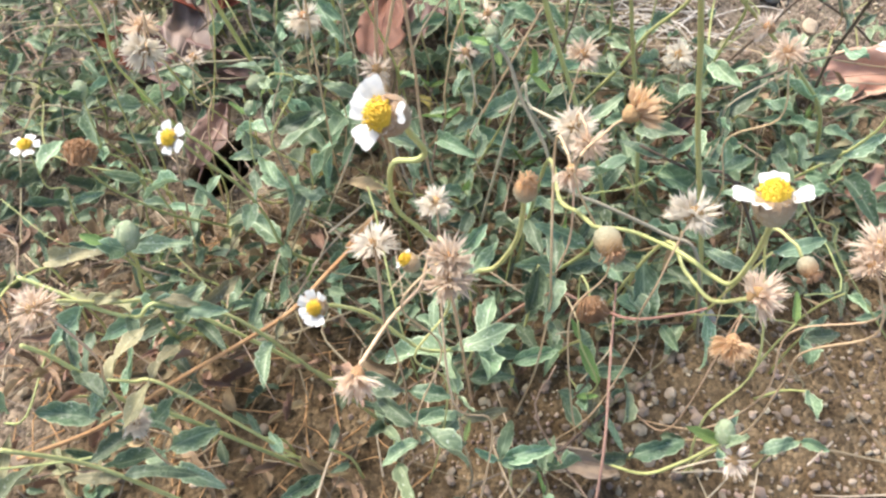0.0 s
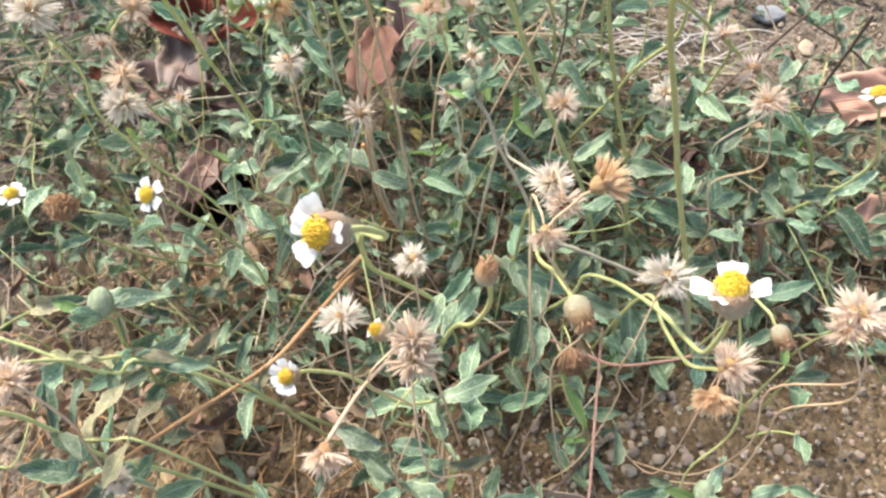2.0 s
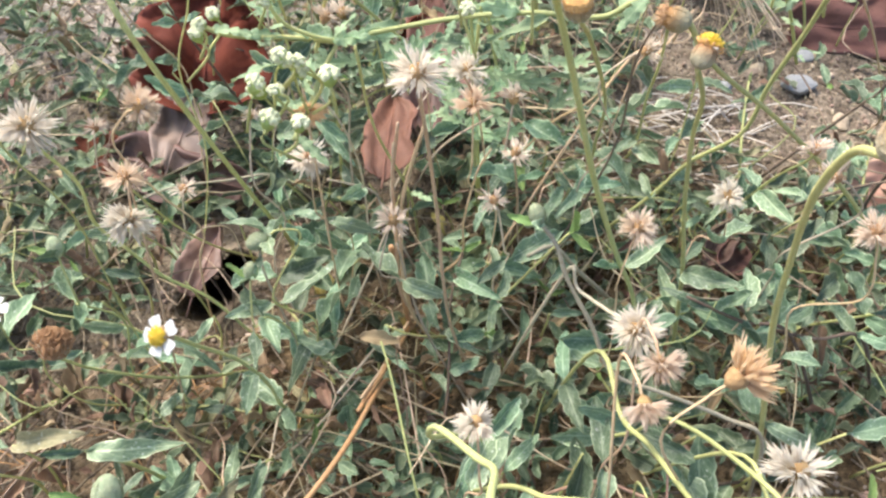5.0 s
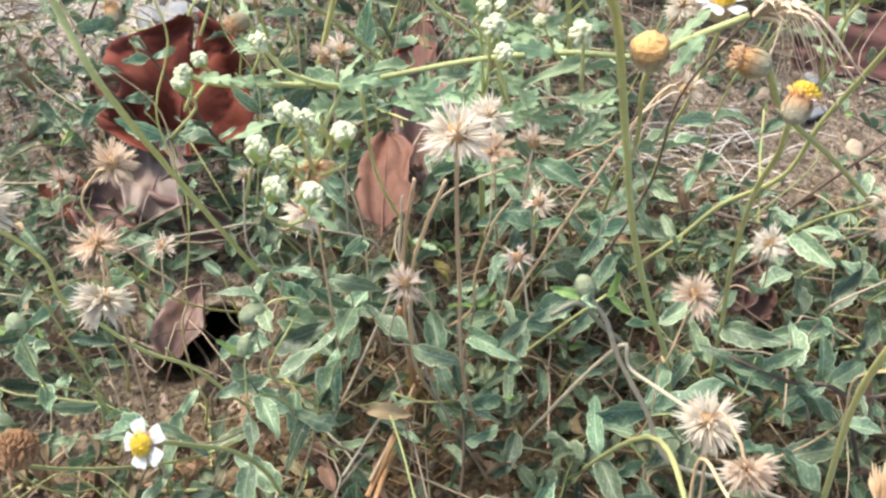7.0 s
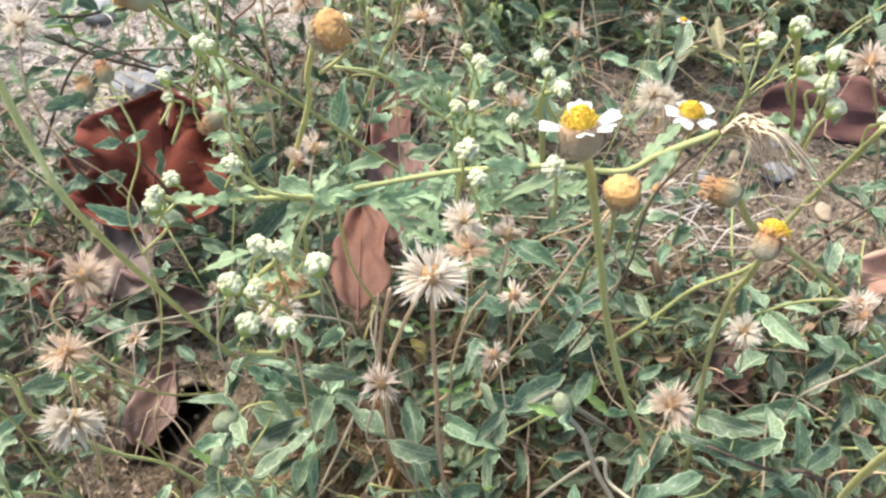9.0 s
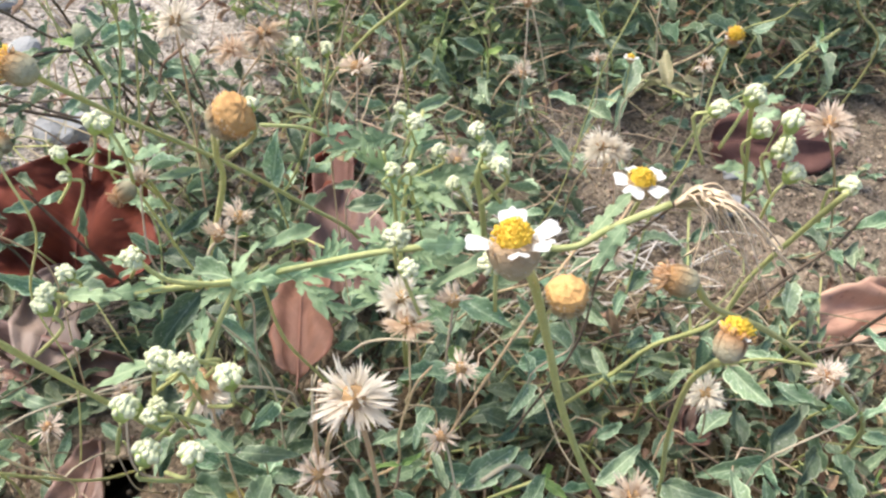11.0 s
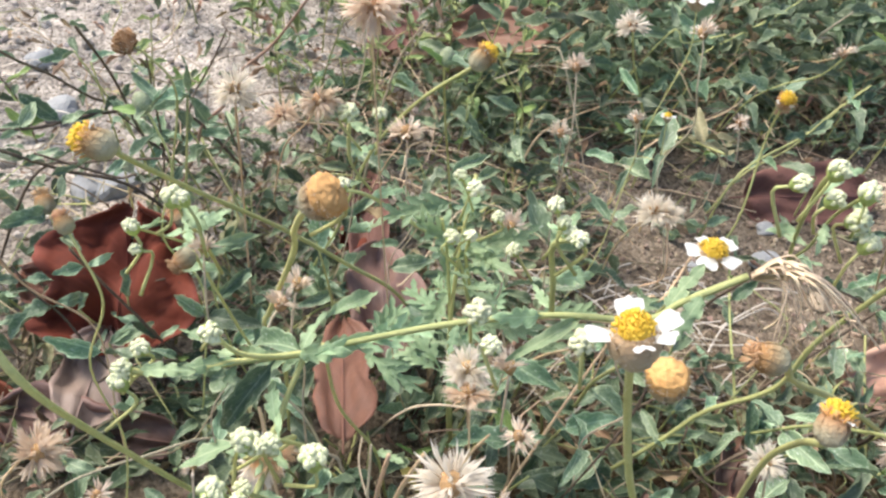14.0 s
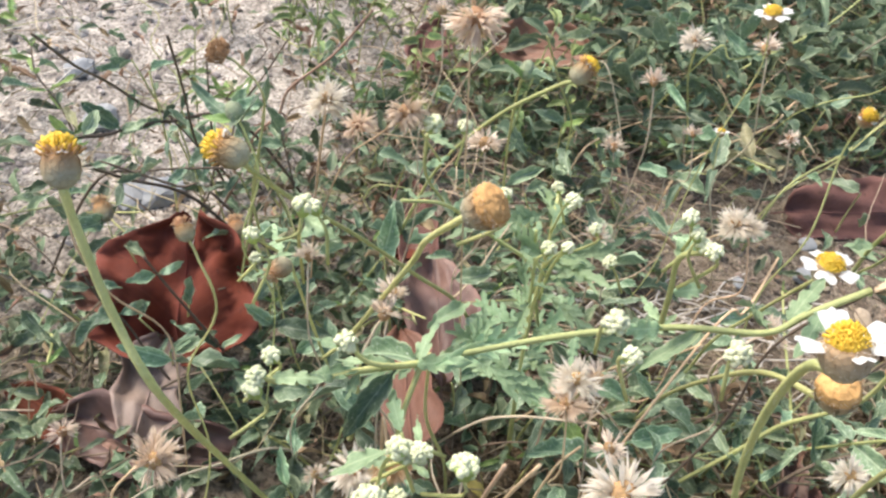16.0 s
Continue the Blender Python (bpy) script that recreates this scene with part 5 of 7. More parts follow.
head("seedw", (-0.002, 0.356, 0.206), (0.331, 0.464, 0.822), 0.0208, 120, stem=(0.7, "tan", (0.005, 0.381, 0.165), (0.013, 0.408, 0.106), (0.02, 0.428, 0.05)))
head("seedt", (0.002, 0.367, 0.177), (-0.022, 0.435, 0.9), 0.0217, 110)
head("seedd", (0.024, 0.39, 0.161), (0.147, 0.514, 0.845), 0.0199, 90)
head("seedg", (-0.067, 0.331, 0.207), (0.242, -0.902, -0.359), 0.0183, 80)
head("seedd", (0.078, 0.374, 0.202), (0.884, -0.027, 0.467), 0.0166, 80)
head("seedd", (0.136, 0.314, 0.2), (-0.118, 0.574, 0.811), 0.0156, 100, stem=(0.9, "green", (0.144, 0.325, 0.188), (0.154, 0.343, 0.164), (0.163, 0.374, 0.121), (0.173, 0.422, 0.04)))
head("seedd", (-0.151, 0.384, 0.103), (0.138, 0.455, 0.879), 0.0174, 120)
head("seedd", (-0.064, 0.39, 0.208), (0.541, 0.375, 0.753), 0.0175, 100)
head("seedd", (-0.123, 0.353, 0.008), (0.11, 0.395, 0.912), 0.0199, 130)
head("half", (0.065, 0.282, 0.272), (0.417, 0.534, 0.736), 0.0102, stem=(1.3, "green", (0.076, 0.297, 0.24), (0.083, 0.31, 0.209), (0.097, 0.324, 0.152), (0.111, 0.331, 0.098), (0.125, 0.334, 0.02)))
head("spent", (0.061, 0.305, 0.268), (-0.945, 0.256, 0.201), 0.0113, stem=(1.4, "green", (0.085, 0.317, 0.239), (0.123, 0.334, 0.201), (0.164, 0.346, 0.159), (0.202, 0.353, 0.117), (0.228, 0.354, 0.08)))
head("ball", (0.026, 0.29, 0.283), (-0.24, -0.057, 0.969), 0.0099, stem=(1.2, "green", (0.043, 0.331, 0.237), (0.068, 0.384, 0.163), (0.078, 0.421, 0.102), (0.088, 0.456, 0.03)))
head("flower", (0.072, 0.196, 0.32), (0.526, 0.161, 0.835), 0.0156, stem=(1.5, "green", (0.077, 0.215, 0.296), (0.084, 0.229, 0.267), (0.097, 0.242, 0.224), (0.112, 0.251, 0.168), (0.134, 0.251, 0.088), (0.145, 0.245, 0.03)), rays=((0, 1), (100, 1), (50, .7),))
head("flower", (0.007, 0.277, 0.316), (-0.114, 0.296, 0.948), 0.0166, stem=(1.6, "green", (0.018, 0.294, 0.287), (0.035, 0.314, 0.233), (0.053, 0.326, 0.172), (0.074, 0.331, 0.113), (0.09, 0.331, 0.075), (0.105, 0.326, 0.02)), rays=((0, 1), (75, 1), (-88, 1), (115, .7), (175, .5),))
head("ball", (-0.046, 0.336, 0.301), (0.62, -0.3, 0.62), 0.0112, stem=(1.3, "green", (-0.055, 0.363, 0.267), (-0.057, 0.378, 0.244), (-0.07, 0.408, 0.187), (-0.075, 0.419, 0.164), (-0.072, 0.431, 0.135), (-0.072, 0.444, 0.098), (-0.076, 0.46, 0.03)))
head("flower", (0.073, 0.359, 0.252), (0.048, 0.047, 0.998), 0.0168, stem=(1.0, "green", (0.083, 0.374, 0.229), (0.101, 0.416, 0.164), (0.109, 0.444, 0.114), (0.12, 0.472, 0.05)))
head("seedw", (0.097, 0.445, 0.193), (-0.24, 0.378, 0.894), 0.0205, 130, stem=(0.6, "tan", (0.109, 0.484, 0.147), (0.122, 0.527, 0.086), (0.136, 0.565, 0.02)))
head("spent", (-0.102, 0.422, 0.202), (-0.795, -0.419, -0.439), 0.0108, stem=(0.9, "green", (-0.102, 0.425, 0.196), (-0.096, 0.444, 0.146), (-0.087, 0.458, 0.1)))
head("seedd", (-0.059, 0.412, 0.195), (0.246, 0.416, 0.875), 0.0185, 90)
head("seedd", (0.031, 0.439, 0.194), (0.173, 0.421, 0.89), 0.0169, 90)
head("half", (-0.11, 0.391, 0.28), (-0.913, 0.234, 0.335), 0.0126, stem=(1.3, "green", (-0.107, 0.406, 0.263), (-0.094, 0.439, 0.221), (-0.068, 0.473, 0.17), (-0.038, 0.495, 0.122), (-0.009, 0.509, 0.08)))
head("half", (0.014, 0.45, 0.269), (0.739, 0.311, 0.598), 0.0108, stem=(1.1, "green", (0.01, 0.466, 0.253), (-0.002, 0.496, 0.222), (-0.017, 0.523, 0.184), (-0.026, 0.54, 0.153), (-0.034, 0.552, 0.121), (-0.043, 0.564, 0.084), (-0.056, 0.575, 0.05)))
head("bud", (0.013, 0.52, 0.229), (0.218, 0.502, 0.837), 0.0089, stem=(0.9, "green", (0.014, 0.533, 0.213), (0.023, 0.572, 0.155), (0.033, 0.605, 0.092), (0.041, 0.629, 0.03)))
head("seedw", (-0.081, 0.485, 0.237), (0.127, 0.331, 0.935), 0.0226, 135, stem=(0.8, "tan", (-0.083, 0.493, 0.222), (-0.089, 0.519, 0.157), (-0.097, 0.541, 0.06)))
head("seedt", (-0.047, 0.491, 0.227), (0.261, -0.865, -0.429), 0.0223, 110, stem=(0.7, "tan", (-0.053, 0.529, 0.191), (-0.071, 0.586, 0.132), (-0.086, 0.653, 0.04)))
head("seedt", (-0.066, 0.527, 0.196), (-0.241, 0.349, 0.906), 0.0205, 130, stem=(0.6, "tan", (0, 0.612, 0.12), (-0.007, 0.625, 0.088), (-0.022, 0.641, 0.04)))
head("seedd", (-0.007, 0.504, 0.199), (0.046, 0.443, 0.895), 0.0227, 110)
head("seedw", (0.131, 0.591, 0.204), (-0.042, 0.456, 0.889), 0.0231, 120, stem=(0.9, "green", (0.158, 0.638, 0.152), (0.188, 0.679, 0.098), (0.216, 0.716, 0.04)))
head("seedd", (0.169, 0.58, 0.204), (-0.066, 0.464, 0.884), 0.0223, 100)
head("half", (0.156, 0.468, 0.232), (-0.2, -0.45, 0.85), 0.0100)
head("seedd", (0.149, 0.594, 0.137), (-0.043, 0.459, 0.887), 0.0150, 80)
head("flower", (0.179, 0.612, 0.126), (0.018, 0.216, 0.976), 0.0100)
head("seedd", (0.11, 0.62, 0.11), (-0.045, 0.348, 0.936), 0.0220, 100)
head("seedd", (0.245, 0.558, 0.201), (-0.108, 0.483, 0.869), 0.0158, 90, stem=(0.7, "green", (0.27, 0.605, 0.157), (0.288, 0.663, 0.114), (0.303, 0.721, 0.06)))
head("bud", (0.226, 0.498, 0.243), (0.054, 0.466, 0.883), 0.0092, stem=(1.0, "green", (0.295, 0.569, 0.181), (0.388, 0.647, 0.1)))
head("seedd", (0.237, 0.62, 0.112), (-0.077, 0.472, 0.878), 0.0176, 120)
head("seedt", (-0.025, 0.466, 0.283), (0.062, -0.7, -0.6), 0.0265, 100)
head("flower", (0.136, 0.535, 0.249), (-0.142, 0.058, 0.988), 0.0170)
head("seedd", (-0.024, 0.55, 0.244), (0.031, 0.421, 0.907), 0.0161, 100)
head("half", (-0.143, 0.356, 0.303), (-0.009, 0.613, 0.79), 0.0120, stem=(1.5, "green", (-0.143, 0.353, 0.286), (-0.139, 0.348, 0.258), (-0.131, 0.342, 0.231), (-0.124, 0.371, 0.15), (-0.117, 0.4, 0.073), (-0.111, 0.427, 0.006)))
head("seedt", (0.129, 0.359, 0.271), (-0.169, 0.412, 0.895), 0.0181, 120, stem=(0.8, "tan", (0.196, 0.419, 0.193), (0.251, 0.465, 0.12), (0.303, 0.508, 0.04)))
head("seedd", (0.166, 0.335, 0.162), (-0.862, 0.251, 0.44), 0.0211, 100)
head("seedw", (-0.18, 0.459, 0.226), (0.158, 0.51, 0.845), 0.0189, 130)
head("flower", (0.195, 0.277, 0.197), (-0.243, 0.393, 0.887), 0.0144, stem=(1.0, "green", (0.206, 0.284, 0.175), (0.22, 0.291, 0.144), (0.222, 0.3, 0.117), (0.216, 0.316, 0.08)))
head("seedt", (0.144, 0.157, 0.202), (-0.424, 0.541, 0.727), 0.0169, 110)
head("seedd", (0.11, 0.119, 0.129), (0.901, -0.164, 0.401), 0.0172, 120)
head("bud", (-0.098, 0.303, 0.137), (0.081, 0.553, 0.829), 0.0078)
head("bud", (-0.166, 0.305, 0.251), (0.151, 0.581, 0.8), 0.0075)
head("ball2", (-0.124, 0.504, 0.249), (-0.827, 0.231, 0.512), 0.0106)
head("bud", (-0.119, 0.486, 0.232), (-0.385, 0.448, 0.807), 0.0088)
head("spent", (-0.127, 0.392, 0.25), (-0.342, 0.47, 0.814), 0.0080)
head("spent", (-0.223, 0.606, 0.085), (-0.264, 0.616, 0.742), 0.0165)
head("spent", (-0.138, 0.572, 0.095), (-0.288, 0.606, 0.741), 0.0150)
head("seedd", (-0.09, 0.408, 0.221), (0.082, 0.527, 0.846), 0.0131, 100)
head("seedd", (-0.09, 0.33, 0.204), (0.086, 0.536, 0.84), 0.0093, 120)
head("seedd", (-0.199, 0.412, 0.122), (0.145, 0.546, 0.825), 0.0161, 120)
head("seedw", (0.102, 0.443, 0.192), (-0.083, 0.541, 0.837), 0.0194, 120)
head("seedd", (0.074, 0.514, 0.225), (-0.019, 0.451, 0.892), 0.0160, 100)
tuft((-0.104, 0.34, 0.24), 0.0053)
tuft((-0.1, 0.347, 0.24), 0.0050)
tuft((-0.079, 0.342, 0.25), 0.0063)
tuft((-0.067, 0.304, 0.252), 0.0056)
tuft((-0.052, 0.301, 0.248), 0.0063)
tuft((-0.075, 0.292, 0.252), 0.0060)
tuft((-0.071, 0.285, 0.243), 0.0064)
tuft((-0.062, 0.304, 0.252), 0.0044)
tuft((-0.069, 0.29, 0.251), 0.0039)
tuft((-0.061, 0.284, 0.242), 0.0055)
tuft((-0.105, 0.337, 0.238), 0.0053)
tuft((-0.007, 0.333, 0.261), 0.0067)
tuft((0.013, 0.308, 0.276), 0.0059)
tuft((-0.005, 0.323, 0.259), 0.0049)
tuft((0.017, 0.353, 0.28), 0.0043)
tuft((0.021, 0.349, 0.273), 0.0041)
tuft((0.023, 0.346, 0.273), 0.0046)
tuft((0.019, 0.35, 0.276), 0.0037)
tuft((0.007, 0.411, 0.216), 0.0047)
tuft((0.01, 0.423, 0.229), 0.0060)
tuft((0.005, 0.428, 0.232), 0.0047)
tuft((0.018, 0.414, 0.222), 0.0047)
tuft((0, 0.412, 0.215), 0.0056)
tuft((0.023, 0.405, 0.213), 0.0051)
tuft((-0.106, 0.388, 0.25), 0.0049)
tuft((-0.089, 0.377, 0.27), 0.0058)
tuft((-0.086, 0.376, 0.27), 0.0042)
tuft((-0.105, 0.383, 0.245), 0.0038)
tuft((-0.063, 0.308, 0.245), 0.0057)
tuft((-0.068, 0.304, 0.254), 0.0054)
tuft((-0.076, 0.297, 0.245), 0.0062)
tuft((-0.069, 0.296, 0.246), 0.0040)
tuft((-0.064, 0.302, 0.254), 0.0035)
tuft((-0.035, 0.49, 0.22), 0.0084)
tuft((-0.021, 0.488, 0.22), 0.0059)
tuft((-0.041, 0.338, 0.303), 0.0031)
tuft((0.087, 0.341, 0.297), 0.0056)
tuft((0.112, 0.354, 0.277), 0.0060)
tuft((0.081, 0.345, 0.29), 0.0049)
tuft((0.108, 0.361, 0.269), 0.0059)
tuft((0.114, 0.355, 0.265), 0.0069)
tuft((0.117, 0.35, 0.26), 0.0059)
tuft((0.134, 0.345, 0.258), 0.0059)
branch(1.3, (-0.055, 0.357, 0.22), (-0.04, 0.356, 0.225), (-0.008, 0.353, 0.234), (0.022, 0.348, 0.24), (0.046, 0.341, 0.243), (0.058, 0.342, 0.249), (0.076, 0.343, 0.257))
branch(1.3, (-0.104, 0.34, 0.24), (-0.094, 0.342, 0.234), (-0.075, 0.35, 0.227), (-0.055, 0.357, 0.22))
branch(1.0, (-0.079, 0.343, 0.249), (-0.073, 0.345, 0.237), (-0.064, 0.351, 0.227), (-0.055, 0.357, 0.22))
branch(1.2, (-0.055, 0.357, 0.22), (-0.062, 0.344, 0.213), (-0.066, 0.332, 0.207), (-0.072, 0.32, 0.2))
branch(0.8, (-0.063, 0.308, 0.245), (-0.058, 0.321, 0.228), (-0.065, 0.328, 0.21))
branch(0.8, (-0.068, 0.304, 0.254), (-0.065, 0.316, 0.235), (-0.064, 0.331, 0.22))
branch(1.2, (0.023, 0.346, 0.273), (0.019, 0.355, 0.263), (0.023, 0.36, 0.243), (0.027, 0.365, 0.22))
branch(1.2, (0.087, 0.341, 0.297), (0.113, 0.375, 0.262), (0.17, 0.443, 0.178), (0.217, 0.494, 0.1))
branch(0.9, (0.112, 0.354, 0.277), (0.151, 0.406, 0.219), (0.189, 0.453, 0.156), (0.206, 0.48, 0.12))
branch(0.9, (-0.089, 0.377, 0.27), (-0.093, 0.411, 0.228), (-0.094, 0.43, 0.202), (-0.095, 0.456, 0.16))
branch(0.7, (-0.106, 0.388, 0.25), (-0.106, 0.414, 0.223), (-0.102, 0.444, 0.189), (-0.1, 0.457, 0.17))
branch(1.1, (-0.024, 0.509, 0.16), (-0.034, 0.51, 0.178), (-0.034, 0.512, 0.2))
branch(1.1, (-0.051, 0.463, 0.2), (-0.03, 0.472, 0.189), (-0.012, 0.474, 0.172), (0.013, 0.475, 0.15))
branch(1.2, (0.013, 0.475, 0.15), (0.019, 0.475, 0.133), (0.026, 0.473, 0.1))
branch(1.0, (0.007, 0.411, 0.216), (0.012, 0.437, 0.179), (0.024, 0.475, 0.12))
leaf((0.027, 0.151, 0.05), (0.013, 0.153, 0.055))
leaf((0.029, 0.152, 0.05), (0.035, 0.176, 0.055))
leaf((0.033, 0.151, 0.05), (0.051, 0.16, 0.055))
leaf((0.031, 0.15, 0.05), (0.041, 0.147, 0.055))
leaf((-0.029, 0.17, 0.05), (-0.038, 0.157, 0.055))
leaf((-0.029, 0.17, 0.05), (-0.015, 0.179, 0.055))
leaf((-0.029, 0.171, 0.05), (-0.034, 0.18, 0.055))
leaf((-0.028, 0.168, 0.05), (-0.021, 0.153, 0.055))
leaf((0.09, 0.153, 0.05), (0.115, 0.161, 0.055))
leaf((0.086, 0.151, 0.05), (0.069, 0.147, 0.055))
leaf((0.134, 0.157, 0.05), (0.148, 0.173, 0.055))
leaf((0.131, 0.156, 0.05), (0.125, 0.145, 0.055))
leaf((0.174, 0.161, 0.05), (0.152, 0.156, 0.055))
leaf((0.178, 0.163, 0.05), (0.186, 0.156, 0.055))
leaf((0.18, 0.216, 0.07), (0.179, 0.229, 0.08), "young")
leaf((0.191, 0.22, 0.05), (0.207, 0.228, 0.055))
leaf((0.193, 0.223, 0.05), (0.21, 0.216, 0.055))
leaf((0.185, 0.217, 0.05), (0.179, 0.191, 0.055))
leaf((0.186, 0.188, 0.05), (0.184, 0.169, 0.055))
leaf((0.164, 0.239, 0.1), (0.191, 0.242, 0.1))
leaf((0.103, 0.244, 0.09), (0.104, 0.229, 0.06))
leaf((0.168, 0.318, 0.06), (0.163, 0.321, 0.09))
leaf((0.15, 0.317, 0.05), (0.172, 0.319, 0.055))
leaf((0.047, 0.231, 0.1), (0.047, 0.217, 0.08))
leaf((0.012, 0.223, 0.1), (0.028, 0.236, 0.11))
leaf((0.071, 0.212, 0.06), (0.065, 0.22, 0.07), "young")
leaf((0.072, 0.209, 0.06), (0.079, 0.199, 0.04), "young")
leaf((0.076, 0.218, 0.05), (0.083, 0.213, 0.055))
leaf((0.035, 0.204, 0.05), (0.059, 0.211, 0.055))
leaf((0.016, 0.214, 0.05), (0.041, 0.208, 0.055))
leaf((0.211, 0.405, 0.05), (0.231, 0.378, 0.055))
leaf((0.257, 0.408, 0.05), (0.233, 0.393, 0.055))
leaf((0.237, 0.384, 0.05), (0.23, 0.381, 0.07), "young")
leaf((0.248, 0.335, 0.05), (0.259, 0.306, 0.055))
leaf((-0.152, 0.221, 0.13), (-0.167, 0.218, 0.13))
leaf((-0.145, 0.219, 0.13), (-0.126, 0.215, 0.14))
leaf((-0.153, 0.232, 0.1), (-0.148, 0.225, 0.09))
leaf((-0.146, 0.222, 0.08), (-0.131, 0.225, 0.1))
leaf((-0.139, 0.237, 0.05), (-0.154, 0.249, 0.055))
leaf((-0.134, 0.24, 0.05), (-0.143, 0.254, 0.055))
leaf((-0.135, 0.213, 0.08), (-0.158, 0.208, 0.07))
leaf((-0.134, 0.223, 0.05), (-0.144, 0.203, 0.055))
leaf((-0.17, 0.208, 0.1), (-0.183, 0.203, 0.08))
leaf((-0.199, 0.399, 0.05), (-0.221, 0.39, 0.055))
leaf((-0.196, 0.401, 0.05), (-0.18, 0.41, 0.055))
leaf((-0.192, 0.391, 0.06), (-0.189, 0.387, 0.08), "young")
leaf((-0.193, 0.397, 0.05), (-0.175, 0.402, 0.055))
leaf((-0.233, 0.406, 0.05), (-0.237, 0.388, 0.055))
leaf((-0.228, 0.394, 0.05), (-0.237, 0.406, 0.055))
leaf((-0.158, 0.361, 0.05), (-0.133, 0.357, 0.055))
leaf((-0.11, 0.419, 0.05), (-0.116, 0.437, 0.055))
leaf((-0.113, 0.413, 0.05), (-0.124, 0.402, 0.055))
leaf((-0.098, 0.38, 0.05), (-0.07, 0.371, 0.055))
leaf((-0.081, 0.453, 0.05), (-0.059, 0.472, 0.055))
leaf((-0.072, 0.466, 0.05), (-0.063, 0.443, 0.04), "dull")
leaf((0.029, 0.472, 0.05), (0.012, 0.456, 0.055))
leaf((0.032, 0.468, 0.05), (0.035, 0.444, 0.055))
leaf((0.036, 0.433, 0.07), (0.039, 0.404, 0.08), "young")
leaf((-0.02, 0.256, 0.05), (-0.023, 0.268, 0.055))
leaf((-0.064, 0.251, 0.05), (-0.05, 0.238, 0.055))
leaf((-0.099, 0.251, 0.05), (-0.104, 0.233, 0.055))
leaf((-0.118, 0.237, 0.05), (-0.103, 0.242, 0.055))
leaf((-0.186, 0.223, 0.05), (-0.191, 0.204, 0.055))
leaf((-0.208, 0.247, 0.08), (-0.184, 0.244, 0.1), "dull")
leaf((-0.21, 0.233, 0.08), (-0.217, 0.222, 0.07), "dull")
leaf((-0.198, 0.189, 0.04), (-0.212, 0.18, 0.03), "dull")
leaf((-0.113, 0.172, 0.05), (-0.117, 0.155, 0.055))
leaf((-0.089, 0.163, 0.05), (-0.095, 0.175, 0.055))
leaf((-0.077, 0.154, 0.05), (-0.084, 0.165, 0.055))
leaf((-0.055, 0.157, 0.05), (-0.05, 0.169, 0.055))
leaf((0.223, 0.248, 0.05), (0.231, 0.23, 0.055))
leaf((0.151, 0.443, 0.05), (0.128, 0.426, 0.055))
leaf((0.124, 0.415, 0.05), (0.109, 0.424, 0.055))
leaf((0.136, 0.399, 0.05), (0.149, 0.404, 0.055))
leaf((-0.153, 0.357, 0.05), (-0.128, 0.351, 0.055))
leaf((-0.156, 0.364, 0.05), (-0.165, 0.376, 0.055))
leaf((-0.185, 0.364, 0.05), (-0.206, 0.368, 0.055))
leaf((-0.188, 0.366, 0.05), (-0.167, 0.375, 0.055))
leaf((-0.088, 0.374, 0.05), (-0.066, 0.353, 0.055))
leaf((-0.084, 0.385, 0.05), (-0.104, 0.397, 0.055))
leaf((-0.111, 0.405, 0.05), (-0.115, 0.382, 0.055))
leaf((-0.104, 0.39, 0.05), (-0.076, 0.405, 0.055))
leaf((-0.111, 0.42, 0.05), (-0.102, 0.43, 0.055))
leaf((-0.07, 0.457, 0.05), (-0.05, 0.472, 0.055))
leaf((-0.178, 0.515, 0.05), (-0.147, 0.515, 0.055))
leaf((-0.2, 0.548, 0.05), (-0.195, 0.556, 0.055))
leaf((0.069, 0.423, 0.06), (0.098, 0.421, 0.07))
leaf((0.041, 0.386, 0.08), (0.063, 0.379, 0.07))
leaf((0.069, 0.378, 0.05), (0.053, 0.361, 0.055))
leaf((0.044, 0.313, 0.15), (0.042, 0.307, 0.17), "young")
leaf((0.045, 0.309, 0.15), (0.055, 0.311, 0.14), "young")
leaf((0.016, 0.373, 0.05), (0.042, 0.362, 0.055))
leaf((0.025, 0.366, 0.05), (0.005, 0.367, 0.055))
leaf((0.018, 0.342, 0.05), (0.013, 0.323, 0.055))
leaf((0.049, 0.337, 0.05), (0.066, 0.334, 0.055))
leaf((0.129, 0.34, 0.05), (0.143, 0.33, 0.055))
leaf((0.137, 0.337, 0.05), (0.168, 0.322, 0.05))
leaf((0.187, 0.353, 0.06), (0.155, 0.348, 0.06))
leaf((0.186, 0.389, 0.05), (0.177, 0.366, 0.055))
leaf((0.173, 0.334, 0.05), (0.188, 0.339, 0.055))
leaf((0.188, 0.327, 0.05), (0.203, 0.338, 0.055))
leaf((0.176, 0.328, 0.05), (0.172, 0.339, 0.055))
leaf((0.013, 0.323, 0.05), (-0.007, 0.32, 0.055))
leaf((0.004, 0.322, 0.06), (0.017, 0.318, 0.07), "young")
leaf((0.017, 0.306, 0.05), (0.011, 0.286, 0.055))
leaf((0.094, 0.305, 0.05), (0.079, 0.283, 0.055))
leaf((0.06, 0.303, 0.05), (0.043, 0.285, 0.055))
leaf((0.091, 0.397, 0.05), (0.08, 0.409, 0.055))
leaf((0.104, 0.381, 0.05), (0.118, 0.382, 0.055))
leaf((0.102, 0.339, 0.05), (0.085, 0.333, 0.055))
leaf((0.114, 0.348, 0.05), (0.097, 0.323, 0.055))
leaf((0.127, 0.351, 0.05), (0.107, 0.339, 0.055))
leaf((-0.05, 0.321, 0.05), (-0.037, 0.309, 0.055))
